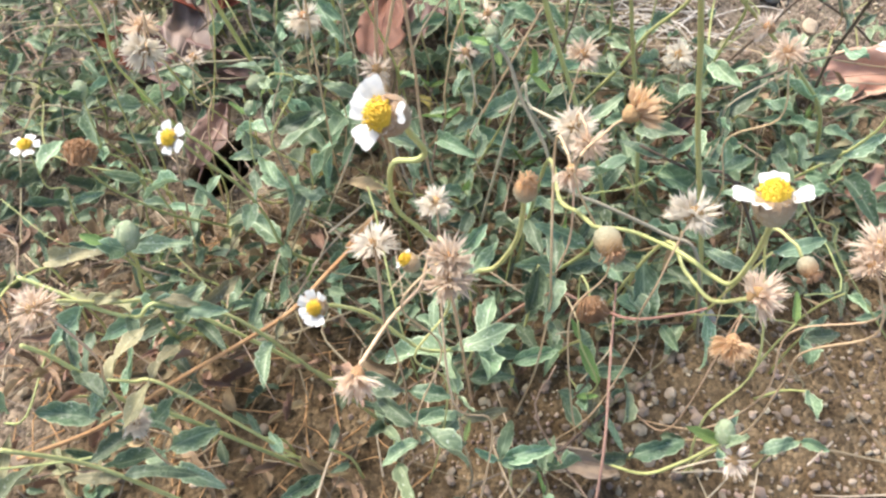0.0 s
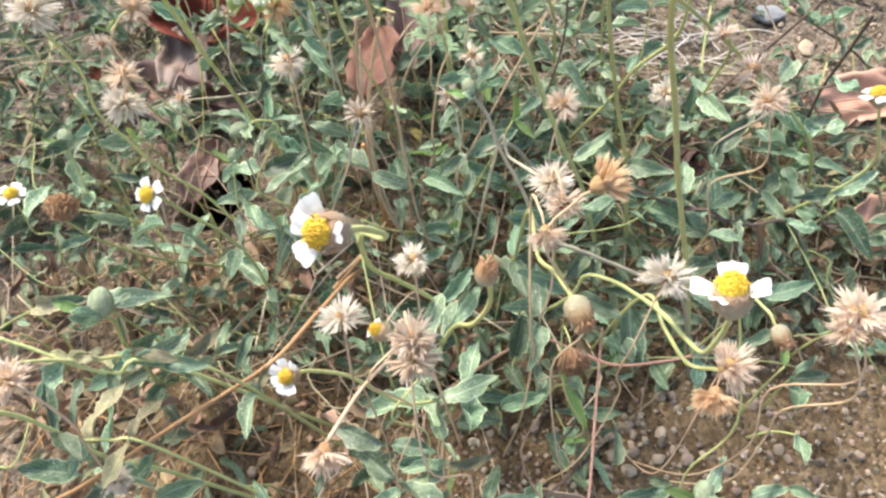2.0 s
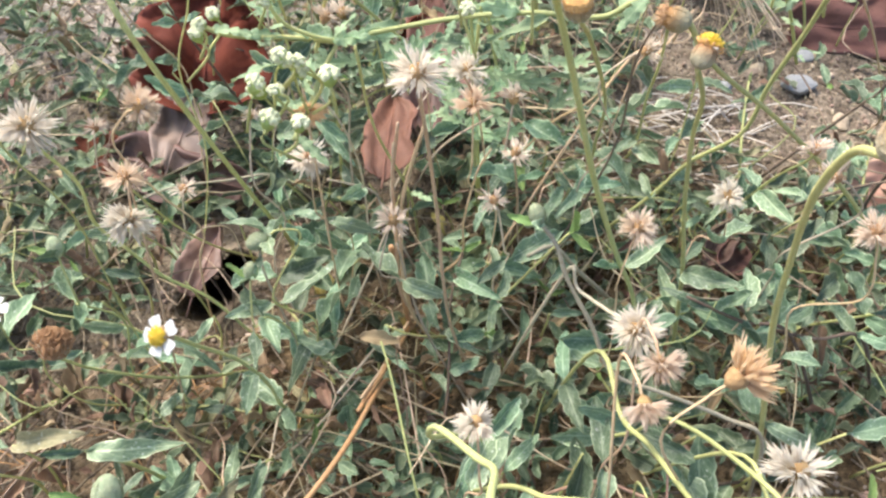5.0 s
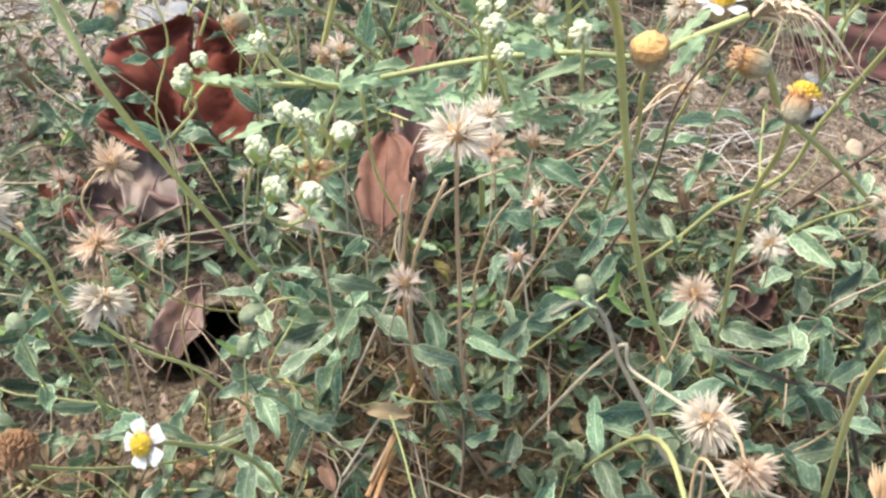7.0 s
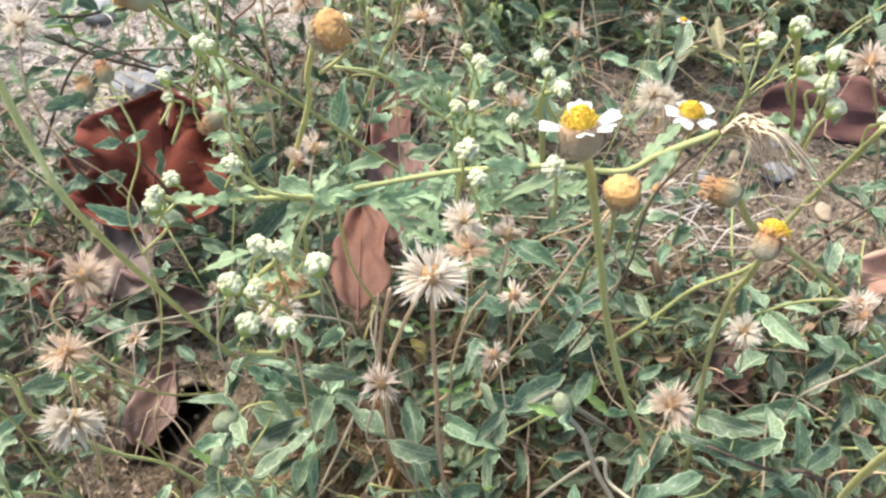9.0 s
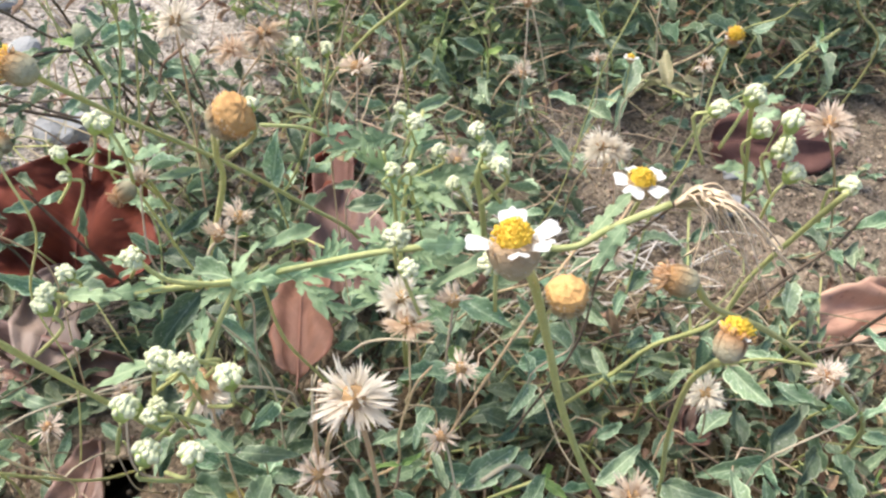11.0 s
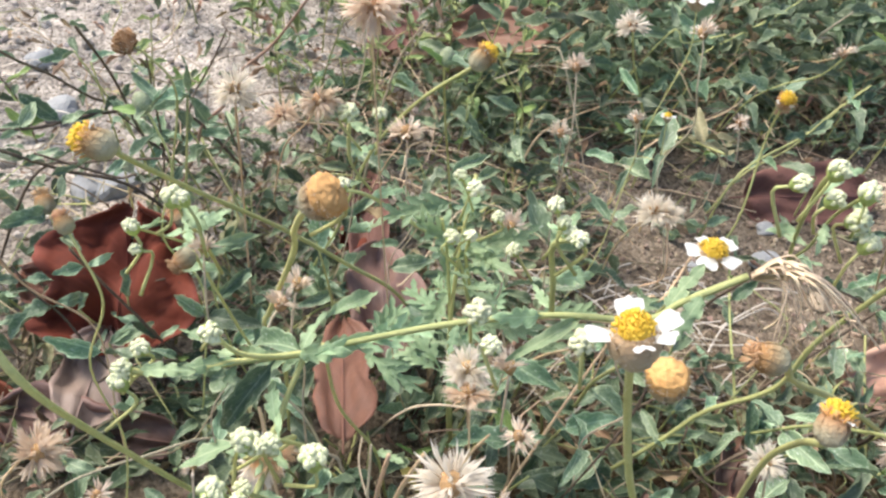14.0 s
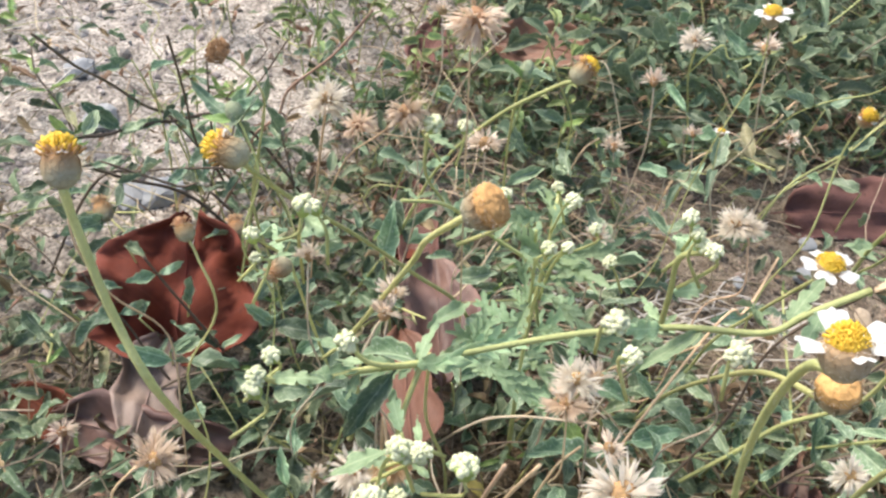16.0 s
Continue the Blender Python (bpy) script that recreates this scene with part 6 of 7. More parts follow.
leaf((-0.029, 0.302, 0.05), (-0.04, 0.309, 0.055))
leaf((-0.218, 0.367, 0.05), (-0.222, 0.348, 0.055))
leaf((-0.202, 0.347, 0.05), (-0.207, 0.332, 0.055))
leaf((-0.171, 0.327, 0.05), (-0.177, 0.313, 0.055))
leaf((-0.138, 0.337, 0.05), (-0.145, 0.32, 0.055))
leaf((-0.081, 0.424, 0.05), (-0.068, 0.432, 0.055))
leaf((-0.059, 0.419, 0.05), (-0.046, 0.427, 0.055))
leaf((-0.033, 0.439, 0.05), (-0.02, 0.447, 0.055))
leaf((-0.014, 0.421, 0.05), (-0.028, 0.406, 0.055))
leaf((0.192, 0.426, 0.05), (0.168, 0.41, 0.055))
leaf((0.261, 0.474, 0.05), (0.233, 0.446, 0.055))
leaf((0.22, 0.361, 0.05), (0.199, 0.344, 0.055))
leaf((0.091, 0.392, 0.05), (0.06, 0.397, 0.06))
leaf((0.11, 0.383, 0.05), (0.12, 0.384, 0.055))
leaf((0.117, 0.427, 0.05), (0.098, 0.442, 0.055))
leaf((0.13, 0.415, 0.05), (0.147, 0.42, 0.055))
leaf((0.145, 0.421, 0.05), (0.159, 0.409, 0.055))
leaf((0.18, 0.379, 0.05), (0.188, 0.393, 0.055))
leaf((0.248, 0.429, 0.05), (0.25, 0.447, 0.055))
leaf((0.263, 0.431, 0.05), (0.279, 0.443, 0.055))
leaf((0.148, 0.482, 0.05), (0.167, 0.485, 0.055))
leaf((0.164, 0.475, 0.05), (0.163, 0.455, 0.055))
leaf((-0.111, 0.541, 0.2), (-0.128, 0.541, 0.2))
leaf((-0.109, 0.536, 0.2), (-0.099, 0.532, 0.22))
leaf((-0.108, 0.55, 0.19), (-0.103, 0.54, 0.18))
leaf((-0.113, 0.546, 0.19), (-0.122, 0.551, 0.18))
leaf((-0.054, 0.516, 0.12), (-0.047, 0.512, 0.15))
leaf((-0.023, 0.688, 0.05), (-0.007, 0.66, 0.055))
leaf((-0.044, 0.704, 0.05), (-0.022, 0.69, 0.055))
leaf((-0.096, 0.538, 0.05), (-0.081, 0.548, 0.055))
leaf((-0.131, 0.551, 0.05), (-0.117, 0.567, 0.055))
leaf((0.101, 0.704, 0.07), (0.085, 0.7, 0.09))
leaf((0.105, 0.702, 0.07), (0.116, 0.691, 0.08), "young")
leaf((0.093, 0.679, 0.05), (0.082, 0.646, 0.055))
leaf((0.2, 0.671, 0.05), (0.17, 0.668, 0.055))
leaf((0.309, 0.743, 0.05), (0.294, 0.776, 0.055))
leaf((0.344, 0.734, 0.06), (0.353, 0.734, 0.08))
leaf((0.398, 0.72, 0.05), (0.396, 0.688, 0.055))
leaf((0.325, 0.632, 0.05), (0.305, 0.649, 0.055))
leaf((0.006, 0.396, 0.05), (-0.006, 0.389, 0.055))
leaf((0.025, 0.45, 0.05), (0.035, 0.434, 0.055))
leaf((-0.017, 0.478, 0.05), (0.001, 0.489, 0.055))
leaf((-0.116, 0.586, 0.05), (-0.101, 0.596, 0.055))
leaf((-0.161, 0.527, 0.05), (-0.178, 0.538, 0.055))
leaf((-0.188, 0.438, 0.05), (-0.17, 0.423, 0.055))
leaf((-0.056, 0.437, 0.05), (-0.04, 0.446, 0.055))
leaf((-0.071, 0.415, 0.05), (-0.082, 0.423, 0.055))
leaf((-0.134, 0.406, 0.05), (-0.145, 0.417, 0.055))
leaf((0.063, 0.446, 0.05), (0.074, 0.426, 0.055))
leaf((0.061, 0.47, 0.05), (0.078, 0.473, 0.055))
leaf((0.105, 0.465, 0.05), (0.123, 0.472, 0.055))
leaf((0.062, 0.648, 0.05), (0.085, 0.66, 0.055))
leaf((0.023, 0.672, 0.05), (-0.001, 0.647, 0.055))
leaf((0.104, 0.645, 0.05), (0.128, 0.657, 0.055))
leaf((0.057, 0.737, 0.05), (0.076, 0.712, 0.055))
leaf((0.006, 0.791, 0.05), (0.032, 0.764, 0.055))
leaf((-0.031, 0.83, 0.05), (-0.006, 0.84, 0.055))
leaf((-0.085, 0.843, 0.05), (-0.06, 0.863, 0.055))
leaf((0.176, 0.839, 0.05), (0.205, 0.849, 0.055))
leaf((0.2, 0.77, 0.05), (0.222, 0.779, 0.055))
leaf((0.271, 0.765, 0.05), (0.278, 0.731, 0.055))
leaf((0.429, 0.825, 0.05), (0.415, 0.849, 0.055))
leaf((0.38, 0.666, 0.05), (0.386, 0.644, 0.055))
leaf((0.361, 0.829, 0.05), (0.369, 0.799, 0.055))
leaf((-0.139, 0.635, 0.13), (-0.128, 0.645, 0.15))
leaf((-0.14, 0.639, 0.13), (-0.162, 0.657, 0.13))
leaf((-0.135, 0.635, 0.13), (-0.125, 0.634, 0.11))
leaf((-0.138, 0.631, 0.12), (-0.137, 0.635, 0.14))
leaf((-0.142, 0.644, 0.08), (-0.15, 0.631, 0.08))
leaf((-0.14, 0.649, 0.08), (-0.12, 0.639, 0.1))
leaf((-0.183, 0.679, 0.1), (-0.18, 0.688, 0.08), "dull")
leaf((-0.207, 0.693, 0.14), (-0.225, 0.703, 0.12))
leaf((-0.194, 0.678, 0.14), (-0.18, 0.674, 0.15))
leaf((-0.175, 0.662, 0.12), (-0.169, 0.669, 0.13))
leaf((-0.166, 0.533, 0.07), (-0.156, 0.538, 0.09))
leaf((-0.196, 0.534, 0.06), (-0.188, 0.536, 0.07))
leaf((-0.171, 0.509, 0.06), (-0.159, 0.519, 0.06))
leaf((-0.198, 0.554, 0.1), (-0.184, 0.544, 0.1))
frond((0.003, 0.432, 0.183), (-0.022, 0.449, 0.170))
frond((0.005, 0.434, 0.180), (0.030, 0.447, 0.181))
frond((0.004, 0.430, 0.190), (-0.006, 0.416, 0.222))
frond((0.008, 0.435, 0.190), (0.024, 0.466, 0.202))
frond((0.010, 0.437, 0.185), (0.038, 0.430, 0.198))
frond((0.004, 0.436, 0.172), (-0.014, 0.480, 0.146))
frond((0.000, 0.430, 0.178), (-0.014, 0.408, 0.170))
frond((0.010, 0.432, 0.170), (0.024, 0.408, 0.168))
frond((0.012, 0.450, 0.120), (-0.010, 0.474, 0.128))
frond((0.014, 0.452, 0.115), (0.040, 0.462, 0.130))
frond((0.013, 0.448, 0.105), (0.026, 0.424, 0.112))
frond((-0.049, 0.387, 0.203), (-0.025, 0.413, 0.189), "long")
frond((-0.045, 0.384, 0.187), (-0.010, 0.391, 0.192))
frond((-0.052, 0.350, 0.227), (-0.026, 0.362, 0.222), "long")
frond((-0.035, 0.380, 0.195), (-0.020, 0.408, 0.180))
frond((-0.045, 0.382, 0.190), (-0.070, 0.372, 0.200))
frond((-0.055, 0.357, 0.220), (-0.076, 0.376, 0.214), "leaf")
frond((-0.040, 0.356, 0.224), (-0.020, 0.340, 0.218))
frond((0.030, 0.347, 0.240), (0.004, 0.334, 0.236), "long")
frond((0.046, 0.341, 0.243), (0.062, 0.368, 0.232))
frond((-0.064, 0.351, 0.225), (-0.082, 0.338, 0.212), "leaf")
frond((-0.094, 0.430, 0.200), (-0.070, 0.444, 0.196), "long")
frond((-0.096, 0.456, 0.160), (-0.118, 0.470, 0.160))
frond((0.040, 0.420, 0.160), (0.066, 0.410, 0.166))
frond((0.045, 0.425, 0.120), (0.072, 0.440, 0.130))
for k in range(26):
    turn, high = 2.4 * k, 0.085 + 0.125 * (k % 13) / 12
    root = Vector((0.008 + 0.004 * math.cos(turn), 0.438 + 0.02 * (0.2 - high), high))
    out = Vector((math.cos(turn), math.sin(turn), 0.35 + 0.3 * math.sin(5.0 * k)))
    frond(root, root + out.normalized() * (0.018 + 0.010 * (k % 3)))
branch(1.2, (0.019, 0.463, 0.204), (0.010, 0.440, 0.186), (0.008, 0.440, 0.120), (0.016, 0.456, 0.0))
branch(1.0, (-0.002, 0.424, 0.214), (0.003, 0.432, 0.183), (0.010, 0.446, 0.110), (0.018, 0.458, 0.0))
branch(1.0, (-0.050, 0.372, 0.206), (-0.046, 0.392, 0.140), (-0.030, 0.420, 0.06), (-0.024, 0.430, -0.004))
stalk("tan", 1.3, (0.481, 0.804, 0.052), (0.415, 0.799, 0.05), (0.340, 0.766, 0.05), (0.291, 0.724, 0.05), (0.203, 0.680, 0.048))
stalk("green", 1.4, (0.434, 0.751, 0.052), (0.344, 0.687, 0.05), (0.269, 0.644, 0.048))
stalk("tan", 1.0, (0.200, 0.743, 0.052), (0.143, 0.718, 0.05), (0.111, 0.687, 0.048))
stalk("brown", 0.9, (0.295, 0.686, 0.012), (0.258, 0.664, 0.008), (0.218, 0.640, 0.004))
stalk("tan", 1.1, (0.330, 0.900, 0.10), (0.250, 0.870, 0.09), (0.170, 0.830, 0.06), (0.110, 0.800, 0.02))
stalk("green", 1.2, (0.480, 0.900, 0.11), (0.400, 0.850, 0.08), (0.300, 0.815, 0.05), (0.230, 0.800, 0.01))
stalk("brown", 1.2, (0.220, 0.950, 0.11), (0.150, 0.900, 0.08), (0.080, 0.860, 0.05), (0.030, 0.840, 0.01))
stalk("tan", 1.0, (0.560, 0.980, 0.10), (0.470, 0.940, 0.09), (0.380, 0.920, 0.05), (0.310, 0.910, 0.01))
stalk("pale", 1.0, (0.380, 0.740, 0.13), (0.370, 0.755, 0.10), (0.405, 0.780, 0.08), (0.440, 0.790, 0.02))
leaf((-0.092, 0.398, 0.010), (-0.078, 0.382, 0.022), "yellow")
leaf((-0.094, 0.392, 0.008), (-0.084, 0.378, 0.010), "yellow")
leaf((-0.103, 0.294, 0.006), (-0.094, 0.288, 0.016), "yellow")
leaf((-0.036, 0.352, 0.026), (-0.024, 0.344, 0.020), "yellow")
stalk("rusty", 2.0, (-0.038, 0.346, 0.10), (-0.034, 0.351, 0.06), (-0.029, 0.349, 0.02))
stalk("rusty", 1.8, (-0.054, 0.273, 0.06), (-0.041, 0.312, 0.04), (-0.029, 0.349, 0.02))
stalk("pale", 1.5, (0.032, 0.339, 0.10), (0.046, 0.345, 0.10), (0.064, 0.352, 0.07), (0.09, 0.36, 0.03))
straw_tuft((0.077, 0.343, 0.257), (0.104, 0.328, 0.243), (0.106, 0.332, 0.233), (0.089, 0.329, 0.249), (0.083, 0.324, 0.247), (0.08, 0.33, 0.258), (0.095, 0.333, 0.249), (0.103, 0.321, 0.248), (0.084, 0.327, 0.253), (0.098, 0.329, 0.242), (0.09, 0.336, 0.237), (0.101, 0.344, 0.242), (0.113, 0.336, 0.236), (0.097, 0.331, 0.236), (0.11, 0.33, 0.24))

# ---- creeping weeds over the ground ----
wr = random.Random(21)


def weed(x, y, size=1.0, kind="leaf"):
    """A low shoot: a bent stem with opposite toothed leaves and a tuft of young leaves at its tip."""
    z = ground_height(x, y) - 0.002
    foot = Vector((x, y, z))
    dry = kind == "dull"
    ob = thing("creeping_weed", foot, "low creeping weed with dull yellowing toothed leaves" if dry else "low creeping weed with toothed grey-green hairy leaves", "weed", "creeping weeds")
    a = wr.uniform(0, 2 * math.pi)
    run = Vector((math.cos(a), math.sin(a), 0))
    length = wr.uniform(0.05, 0.1) * size
    rise = wr.uniform(0.35, 1.1)
    pts = [foot + run * length * t + Vector((wr.uniform(-1, 1), wr.uniform(-1, 1), 0)) * 0.008 * t + Vector((0, 0, length * rise * (t - 0.35 * t * t))) for t in (0, 0.35, 0.7, 1.0)]
    path = along(pts, 4)
    verts, faces = [], []
    tube(path, 0.0011, 0.0007, verts, faces, 5, foot)
    part_of("stem", mesh_of("stem", verts, faces, wr.choice(("green", "brown", "brown"))), ob, Matrix.Translation(foot))
    n = wr.randint(6, 8)
    for k in range(n):
        t = (k + 0.6) / n
        p = path[min(len(path) - 1, int(t * len(path)))]
        b = a + (math.pi / 2 if k % 2 else 0.3) + wr.uniform(-0.5, 0.5)
        tip = k == n - 1
        for sgn in (0, math.pi):
            if wr.random() < 0.1:
                continue
            l = wr.uniform(0.011, 0.023) * size * (0.6 if tip else 1)
            d = Vector((math.cos(b + sgn), math.sin(b + sgn), wr.uniform(-0.15, 0.75) + (0.4 if tip else 0))).normalized()
            k2 = ("young" if not dry and wr.random() < 0.7 else kind) if tip else ("dull" if wr.random() < 0.1 else "yellow" if wr.random() < 0.004 else kind)
            end = p + d * l
            end.z = max(end.z, 0.004)
            add_leaf(ob, p, end, k2, r=wr)
    return ob


step = 0.047
for j in range(27):
    for i in range(-10, 15):
        x = (i + wr.uniform(-0.5, 0.5)) * step
        y = 0.07 + (j + wr.uniform(-0.5, 0.5)) * step
        if abs(x - 0.06) > 0.30 + 0.33 * y:
            continue
        if y > (0.8 if x > 0.1 else 1.1):
            continue
        if wr.random() < (0.16 if y > 0.72 and x < 0.1 else cover(x, y) * 0.86):
            left = max(0.0, min(1.0, (-x - 0.05) * 6)) * (0.6 if y < 0.26 else 0.15)
            weed(x, y, wr.uniform(0.85, 1.2) * (1.35 if y > 0.72 else 1), "dull" if wr.random() < 0.08 + left else "young" if y > 0.72 and x < 0.1 and wr.random() < 0.6 else "leaf")

# ---- undergrowth between the shoots ----
ur = random.Random(41)


def mass(name, label, category, material):
    verts, faces, uvs = [], [], []
    return name, label, category, material, verts, faces, uvs


def finish(m):
    name, label, category, material, verts, faces, uvs = m
    ob = new(name, mesh_of(name, verts, faces, material, uvs or None))
    return tagged(ob, label, category, kind="stuff")


leaves = mass("undergrowth", "dense low undergrowth of small toothed grey-green leaves", "undergrowth", "leaf_mass")
shapes = [([v.co.copy() for v in me.vertices], [tuple(p.vertices) for p in me.polygons]) for me in LEAVES["leaf"][:5]]
count = 0
while count < 5400:
    x, y = ur.uniform(-0.5, 0.75), ur.uniform(0.04, 1.3)
    if abs(x - 0.06) > 0.30 + 0.36 * y or ur.random() > cover(x, y) * (0.45 if x < -0.05 and y < 0.36 else 1):
        continue
    if x < 0.07 and y > 0.78 and ur.random() < 0.6:
        continue
    count += 1
    a = ur.uniform(0, 6.28)
    p = Vector((x, y, ground_height(x, y) + abs(ur.gauss(0, 0.022)) + 0.004))
    d = Vector((math.cos(a), math.sin(a), ur.uniform(-0.2, 0.9))).normalized()
    if in_hollow(p):
        continue
    m = leaf_pose(p, p + d * ur.uniform(0.009, 0.024), (ur.uniform(-0.7, 0.7), ur.uniform(-0.9, 0.4), 1))
    vs, fs = ur.choice(shapes)
    i = len(leaves[4])
    leaves[4].extend(m @ v for v in vs)
    leaves[6].extend(((k % 5 - 2) / 2, k // 5 / 13) for k in range(len(vs)))
    leaves[5].extend(tuple(i + k for k in f) for f in fs)
# taller thicket at the far side
count = 0
while count < 4400:
    x, y = ur.uniform(0.06, 0.9), ur.uniform(0.74, 1.45)
    if ur.random() > cover(x, y) or noise.noise((x * 22, y * 22, 5.0)) < -0.12 or ((x - 0.36) / 0.5) ** 4 + ((y - 1.08) / 0.36) ** 4 > 1 + 0.6 * noise.noise((x * 7, y * 7, 1.0)):
        continue
    count += 1
    a = ur.uniform(0, 6.28)
    p = Vector((x, y, ground_height(x, y) + 0.115 * ur.random() ** 1.2 + 0.004))
    d = Vector((math.cos(a), math.sin(a), ur.uniform(-0.3, 0.9))).normalized()
    m = leaf_pose(p, p + d * ur.uniform(0.011, 0.036), (ur.uniform(-0.7, 0.7), ur.uniform(-0.9, 0.4), 1))
    vs, fs = ur.choice(shapes)
    i = len(leaves[4])
    leaves[4].extend(m @ v for v in vs)
    leaves[6].extend(((k % 5 - 2) / 2, k // 5 / 13) for k in range(len(vs)))
    leaves[5].extend(tuple(i + k for k in f) for f in fs)
finish(leaves)
dead = mass("dry_leaf_mass", "small curled dry brown leaves caught between weed stems", "dry leaves", "dry_mass")
count = 0
while count < 2300:
    x, y = ur.uniform(-0.5, 0.75), ur.uniform(0.04, 1.3)
    near_left = x < -0.04 and y < 0.33
    if abs(x - 0.06) > 0.30 + 0.36 * y or ur.random() > cover(x, y) * 0.97 + (0.5 if near_left else 0.02) or (not near_left and ur.random() < 0.5):
        continue
    count += 1
    a = ur.uniform(0, 6.28)
    p = Vector((x, y, ground_height(x, y) + abs(ur.gauss(0, 0.028)) + 0.003))
    if in_hollow(p):
        continue
    d = Vector((math.cos(a), math.sin(a), ur.uniform(-1.0, 0.5))).normalized()
    end = p + d * ur.uniform(0.008, 0.022) * (1.35 if near_left else 1)
    end.z = max(end.z, ground_height(end.x, end.y) + 0.002)
    m = leaf_pose(p, end, (ur.uniform(-1, 1), ur.uniform(-1, 1), 0.6), ur.uniform(0.4, 0.9))
    vs, fs = ur.choice(shapes)
    i = len(dead[4])
    dead[4].extend(m @ v for v in vs)
    dead[6].extend(((k % 5 - 2) / 2, k // 5 / 13) for k in range(len(vs)))
    dead[5].extend(tuple(i + k for k in f) for f in fs)
count = 0
while count < 900:
    x, y = ur.uniform(-0.02, 0.9), ur.uniform(0.74, 1.4)
    if ur.random() > cover(x, y):
        continue
    count += 1
    a = ur.uniform(0, 6.28)
    p = Vector((x, y, ground_height(x, y) + 0.1 * ur.random() + 0.004))
    d = Vector((math.cos(a), math.sin(a), ur.uniform(-0.8, 0.5))).normalized()
    m = leaf_pose(p, p + d * ur.uniform(0.009, 0.024), (ur.uniform(-1, 1), ur.uniform(-1, 1), 0.6), ur.uniform(0.4, 0.9))
    vs, fs = ur.choice(shapes)
    i = len(dead[4])
    dead[4].extend(m @ v for v in vs)
    dead[6].extend(((k % 5 - 2) / 2, k // 5 / 13) for k in range(len(vs)))
    dead[5].extend(tuple(i + k for k in f) for f in fs)
finish(dead)
for name, label, material, many, high in (("stem_tangle", "tangle of thin brown weed stems close to the soil", "stem_mass", 900, 0.6), ("dry_tangle", "tangle of thin pale dry grass stems", "straw_mass", 400, 0.7), ("green_tangle", "thin green weed stems leaning over one another", "green_mass", 230, 0.9)):
    t = mass(name, label, "weed stems", material)
    count = 0
    while count < many:
        x, y = (ur.uniform(-0.02, 0.8), ur.uniform(0.72, 1.2)) if count % 4 == 3 else (ur.uniform(-0.5, 0.75), ur.uniform(0.06, 1.3))
        brush = 0.9 if -0.17 < x < 0.02 and 0.24 < y < 0.37 else 0.0
        if abs(x - 0.06) > 0.30 + 0.36 * y or ur.random() > max(cover(x, y), brush):
            continue
        count += 1
        a = ur.uniform(0, 6.28)
        length = ur.uniform(0.05, 0.18)
        p = Vector((x, y, ground_height(x, y) - 0.001))
        d = Vector((math.cos(a), math.sin(a), 0))
        rise = ur.uniform(0.15, high + 0.3)
        if in_hollow(p + d * length * 0.5) or in_hollow(p + d * length):
            continue
        w = Vector((ur.uniform(-1, 1), ur.uniform(-1, 1), 0)) * length * 0.22
        r = ur.uniform(0.0004, 0.0008)
        top = rise * 0.07
        tube(along([p, p + d * length * 0.25 + w + Vector((0, 0, top * 0.7)), p + d * length * 0.65 - w + Vector((0, 0, top)), p + d * length + Vector((0, 0, top * ur.uniform(0.5, 1.5)))], 4), r, r * 0.7, t[4], t[5], 5)
    finish(t)

# thin sprigs on the pale sand at the far side
sprig = mass("sprig_stems", "thin yellow-green upright weed stems on pale sand", "weed stems", "green_mass")
small = mass("sprig_leaves", "small yellow-green leaves on thin upright weed stems", "weed leaves", "young_mass")
for k in range(52):
    x, y = ur.uniform(-0.2, 0.12), ur.uniform(0.72, 1.12)
    if x < -0.12 and ur.random() < 0.6:
        continue
    p = Vector((x, y, ground_height(x, y) - 0.002))
    lean = Vector((ur.uniform(-1, 1), ur.uniform(-0.7, 0.7), 0)) * 0.05
    high = ur.uniform(0.07, 0.19)
    line = along([p, p + lean * 0.3 + Vector((0, 0, high * 0.45)), p + lean + Vector((ur.uniform(-0.01, 0.01), 0, high))], 6)
    tube(line, 0.0009, 0.0005, sprig[4], sprig[5], 5)
    for q in line[4::2]:
        for _ in range(2):
            a = ur.uniform(0, 6.28)
            d = Vector((math.cos(a), math.sin(a), ur.uniform(-0.1, 0.8))).normalized()
            m = leaf_pose(q, q + d * ur.uniform(0.008, 0.019), (ur.uniform(-0.7, 0.7), ur.uniform(-0.9, 0.4), 1))
            vs, fs = ur.choice(shapes)
            i = len(small[4])
            small[4].extend(m @ v for v in vs)
            small[6].extend(((n % 5 - 2) / 2, n // 5 / 13) for n in range(len(vs)))
            small[5].extend(tuple(i + n for n in f) for f in fs)
finish(sprig)
finish(small)

# ---- litter, grit and stones ----
gr = random.Random(31)


def scatter(name, label, category, count, make, material, bounds=(-0.55, 0.75, 0.0, 1.35), keep=lambda x, y: True):
    verts, faces = [], []
    while count > 0:
        x, y = gr.uniform(bounds[0], bounds[1]), gr.uniform(bounds[2], bounds[3])
        if not keep(x, y):
            continue
        count -= 1
        make(x, y, ground_height(x, y), verts, faces)
    ob = new(name, mesh_of(name, verts, faces, material, smooth=False))
    tagged(ob, label, category, kind="stuff")
    return ob


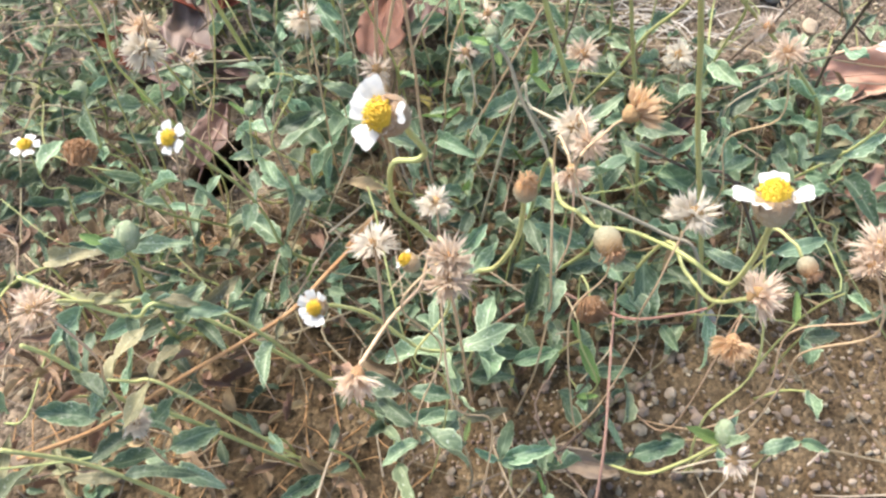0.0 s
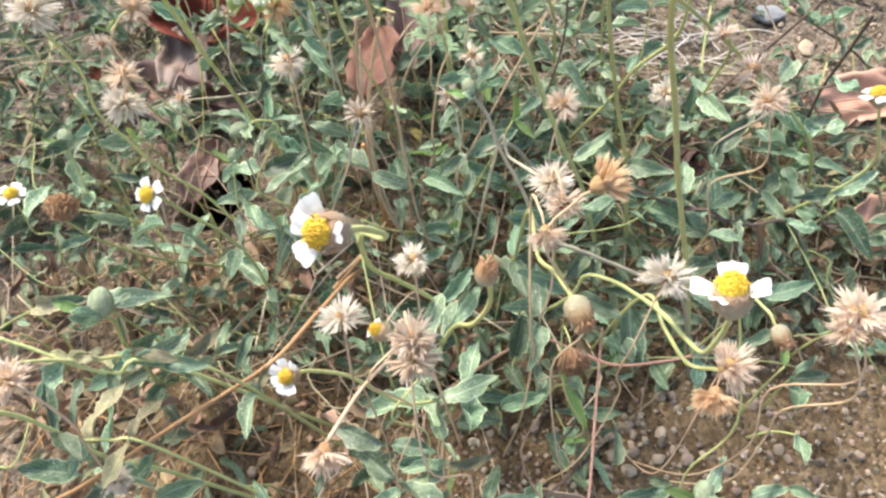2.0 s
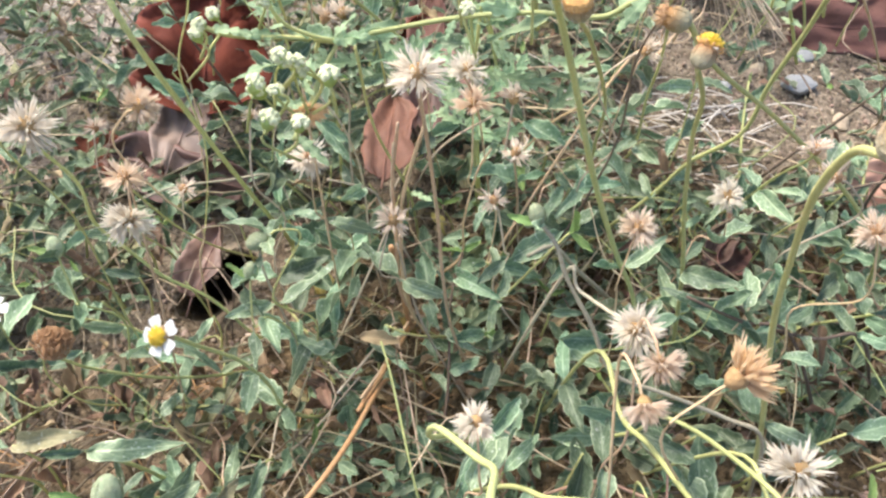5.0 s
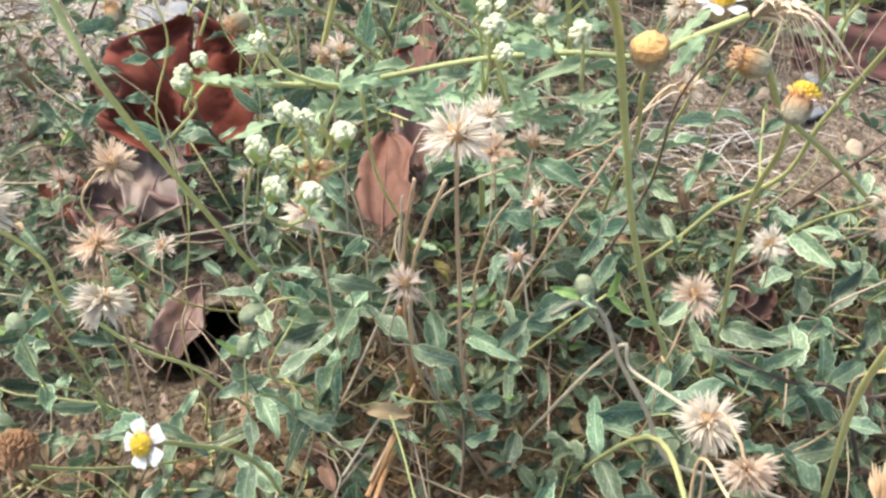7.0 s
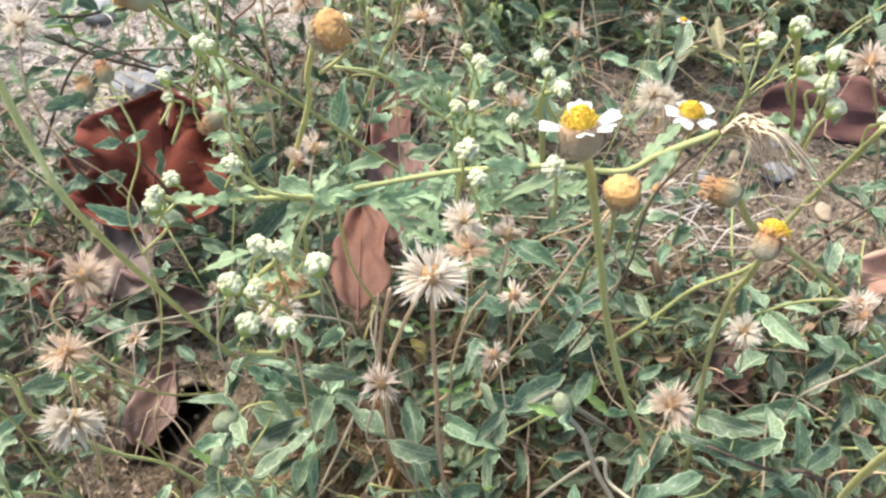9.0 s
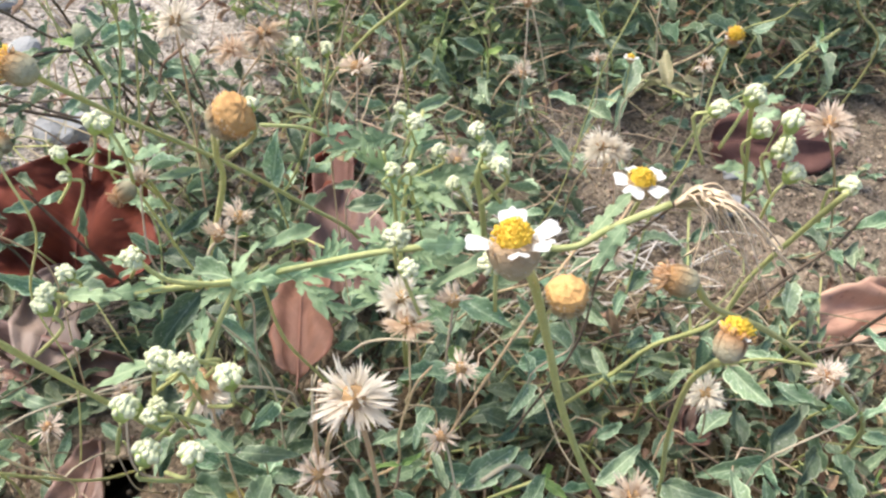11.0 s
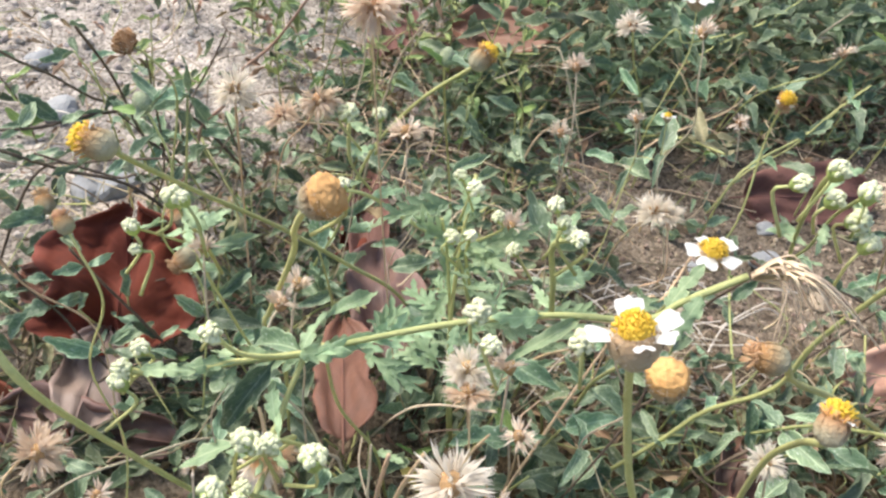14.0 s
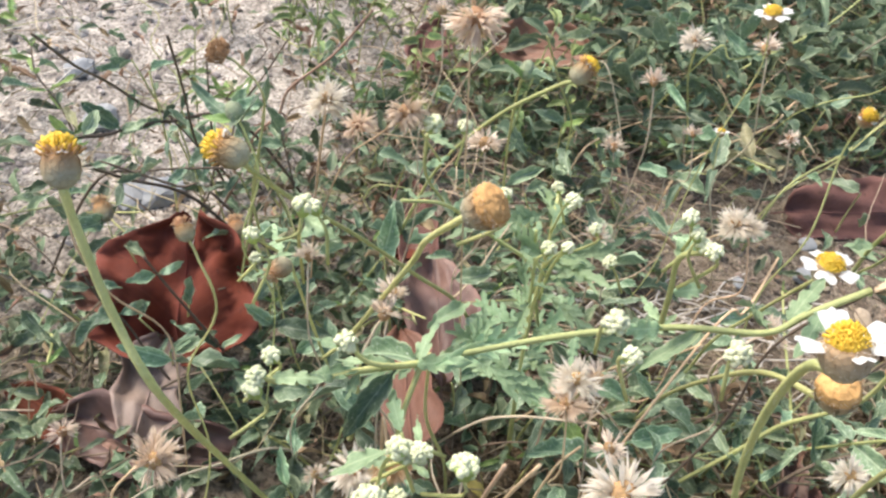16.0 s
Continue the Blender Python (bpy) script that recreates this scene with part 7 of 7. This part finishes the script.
def blob(x, y, z, verts, faces, size):
    """A rough little stone."""
    i = len(verts)
    turn = Euler((gr.uniform(0, 6), gr.uniform(0, 6), gr.uniform(0, 6))).to_matrix()
    sx, sy, sz = size * gr.uniform(0.7, 1.2), size * gr.uniform(0.6, 1.0), size * gr.uniform(0.45, 0.8)
    for v in ((1, 1, 1), (1, 1, -1), (1, -1, 1), (1, -1, -1), (-1, 1, 1), (-1, 1, -1), (-1, -1, 1), (-1, -1, -1), (1.5, 0, 0), (-1.5, 0, 0), (0, 1.5, 0), (0, -1.5, 0), (0, 0, 1.5), (0, 0, -1.5)):
        p = Vector(v) * 0.33 * gr.uniform(0.85, 1.15)
        verts.append(turn @ Vector((p.x * sx, p.y * sy, p.z * sz)) + Vector((x, y, z + size * 0.18)))
    for a, b, c, d, m in ((0, 1, 3, 2, 8), (4, 6, 7, 5, 9), (0, 4, 5, 1, 10), (2, 3, 7, 6, 11), (0, 2, 6, 4, 12), (1, 5, 7, 3, 13)):
        for p, q in ((a, b), (b, c), (c, d), (d, a)):
            faces.append((i + p, i + q, i + m))


def bare(x, y):
    return cover(x, y) < 0.1 or gr.random() < 0.12


scatter("grit", "small tan grit and gravel on sandy soil", "gravel", 8000, lambda x, y, z, v, f: blob(x, y, z, v, f, abs(gr.gauss(0, 1)) * 0.0019 + 0.0015), "grit", keep=bare)
scatter("pale_grit", "pale grey grit on sandy soil", "gravel", 2200, lambda x, y, z, v, f: blob(x, y, z, v, f, abs(gr.gauss(0, 1)) * 0.0018 + 0.0014), "pale_grit", keep=bare)


def twiglet(x, y, z, verts, faces):
    a = gr.uniform(0, 6.28)
    l = gr.uniform(0.01, 0.05)
    d = Vector((math.cos(a), math.sin(a), gr.uniform(-0.05, 0.35)))
    p = Vector((x, y, z + 0.001))
    bend = Vector((gr.uniform(-1, 1), gr.uniform(-1, 1), gr.uniform(0, 0.6))) * l * 0.12
    tube([p, p + d * l * 0.5 + bend, p + d * l], 0.0006, 0.0003, verts, faces, 4)


def flake(x, y, z, verts, faces):
    a = gr.uniform(0, 6.28)
    l, w = gr.uniform(0.003, 0.011), gr.uniform(0.0014, 0.0032)
    d = Vector((math.cos(a), math.sin(a), gr.uniform(-0.2, 0.6))).normalized()
    s = Vector((-math.sin(a), math.cos(a), gr.uniform(-0.5, 0.5)))
    p = Vector((x, y, z + 0.003))
    i = len(verts)
    c = Vector((0, 0, w * 0.7))
    verts += [p - d * l * 0.5, p - s * w + c, p, p + s * w + c, p + d * l * 0.5]
    faces += [(i, i + 1, i + 2), (i, i + 2, i + 3), (i + 1, i + 4, i + 2), (i + 2, i + 4, i + 3)]


pale_side = lambda x, y: (x + 0.34) ** 2 + (y - 1.1) ** 2 < 0.3
scatter("gravel", "pale rounded gravel strewn over dry sand", "gravel", 1500, lambda x, y, z, v, f: blob(x, y, z, v, f, abs(gr.gauss(0, 1)) * 0.0045 + 0.004), "gravel", bounds=(-0.7, 0.15, 0.6, 1.5), keep=pale_side)
weedy = lambda x, y: not in_hollow(Vector((x, y, 0))) and (cover(x, y) > 0.3 or (cover(x, y) > 0.1 and y < 0.6) or gr.random() < 0.05)
scatter("twig_litter", "thin grey-brown dead twigs lying under the weeds", "twigs", 1500, twiglet, "twig", keep=weedy)
scatter("straw_litter", "bits of pale straw lying under the weeds", "straw", 650, twiglet, "straw", keep=weedy)
scatter("leaf_litter", "crumbled brown dry leaf flakes on the soil", "leaf litter", 2200, flake, "dry_mass", keep=weedy)
scatter("dry_stem_litter", "dry tan stems and bits littering the soil", "straw", 150, twiglet, "rusty", bounds=(-0.32, 0.0, 0.08, 0.33))
def straw_piece(x, y, z, verts, faces):
    a = gr.uniform(-0.9, 0.9) + (math.pi if gr.random() < 0.5 else 0)
    l = gr.uniform(0.03, 0.07)
    p = Vector((x, y, z + 0.002))
    d = Vector((math.cos(a), math.sin(a), gr.uniform(0.0, 0.25)))
    bend = Vector((gr.uniform(-1, 1), gr.uniform(-1, 1), gr.uniform(0, 1))) * l * 0.2
    tube(along([p, p + d * l * 0.5 + bend, p + d * l], 4), 0.0007, 0.0005, verts, faces, 5)


scatter("straw_patch", "tangle of bleached straw on bare sand", "straw", 75, straw_piece, "bleached", bounds=(0.09, 0.24, 0.46, 0.58))
scatter("straw_bits", "bleached straw bits on pale sand", "straw", 45, straw_piece, "bleached", bounds=(-0.45, -0.16, 0.62, 1.05))
STONES = []
for k in range(8):
    v, f = [], []
    blob(0, 0, 0, v, f, 1.0)
    STONES.append(mesh_of("stone", v, f, "stone", smooth=False))
placed = 0
while placed < 300:
    x, y = (gr.uniform(-0.02, 0.3), gr.uniform(0.06, 0.3)) if placed % 2 else (gr.uniform(-0.45, 0.5), gr.uniform(0.05, 1.0))
    if not bare(x, y):
        continue
    placed += 1
    s = gr.uniform(0.004, 0.009)
    part_of("stone", gr.choice(STONES), ground, Matrix.Translation((x, y, ground_height(x, y))) @ Matrix.Rotation(gr.uniform(0, 6.28), 4, "Z") @ Matrix.Diagonal((s, s, s, 1)))
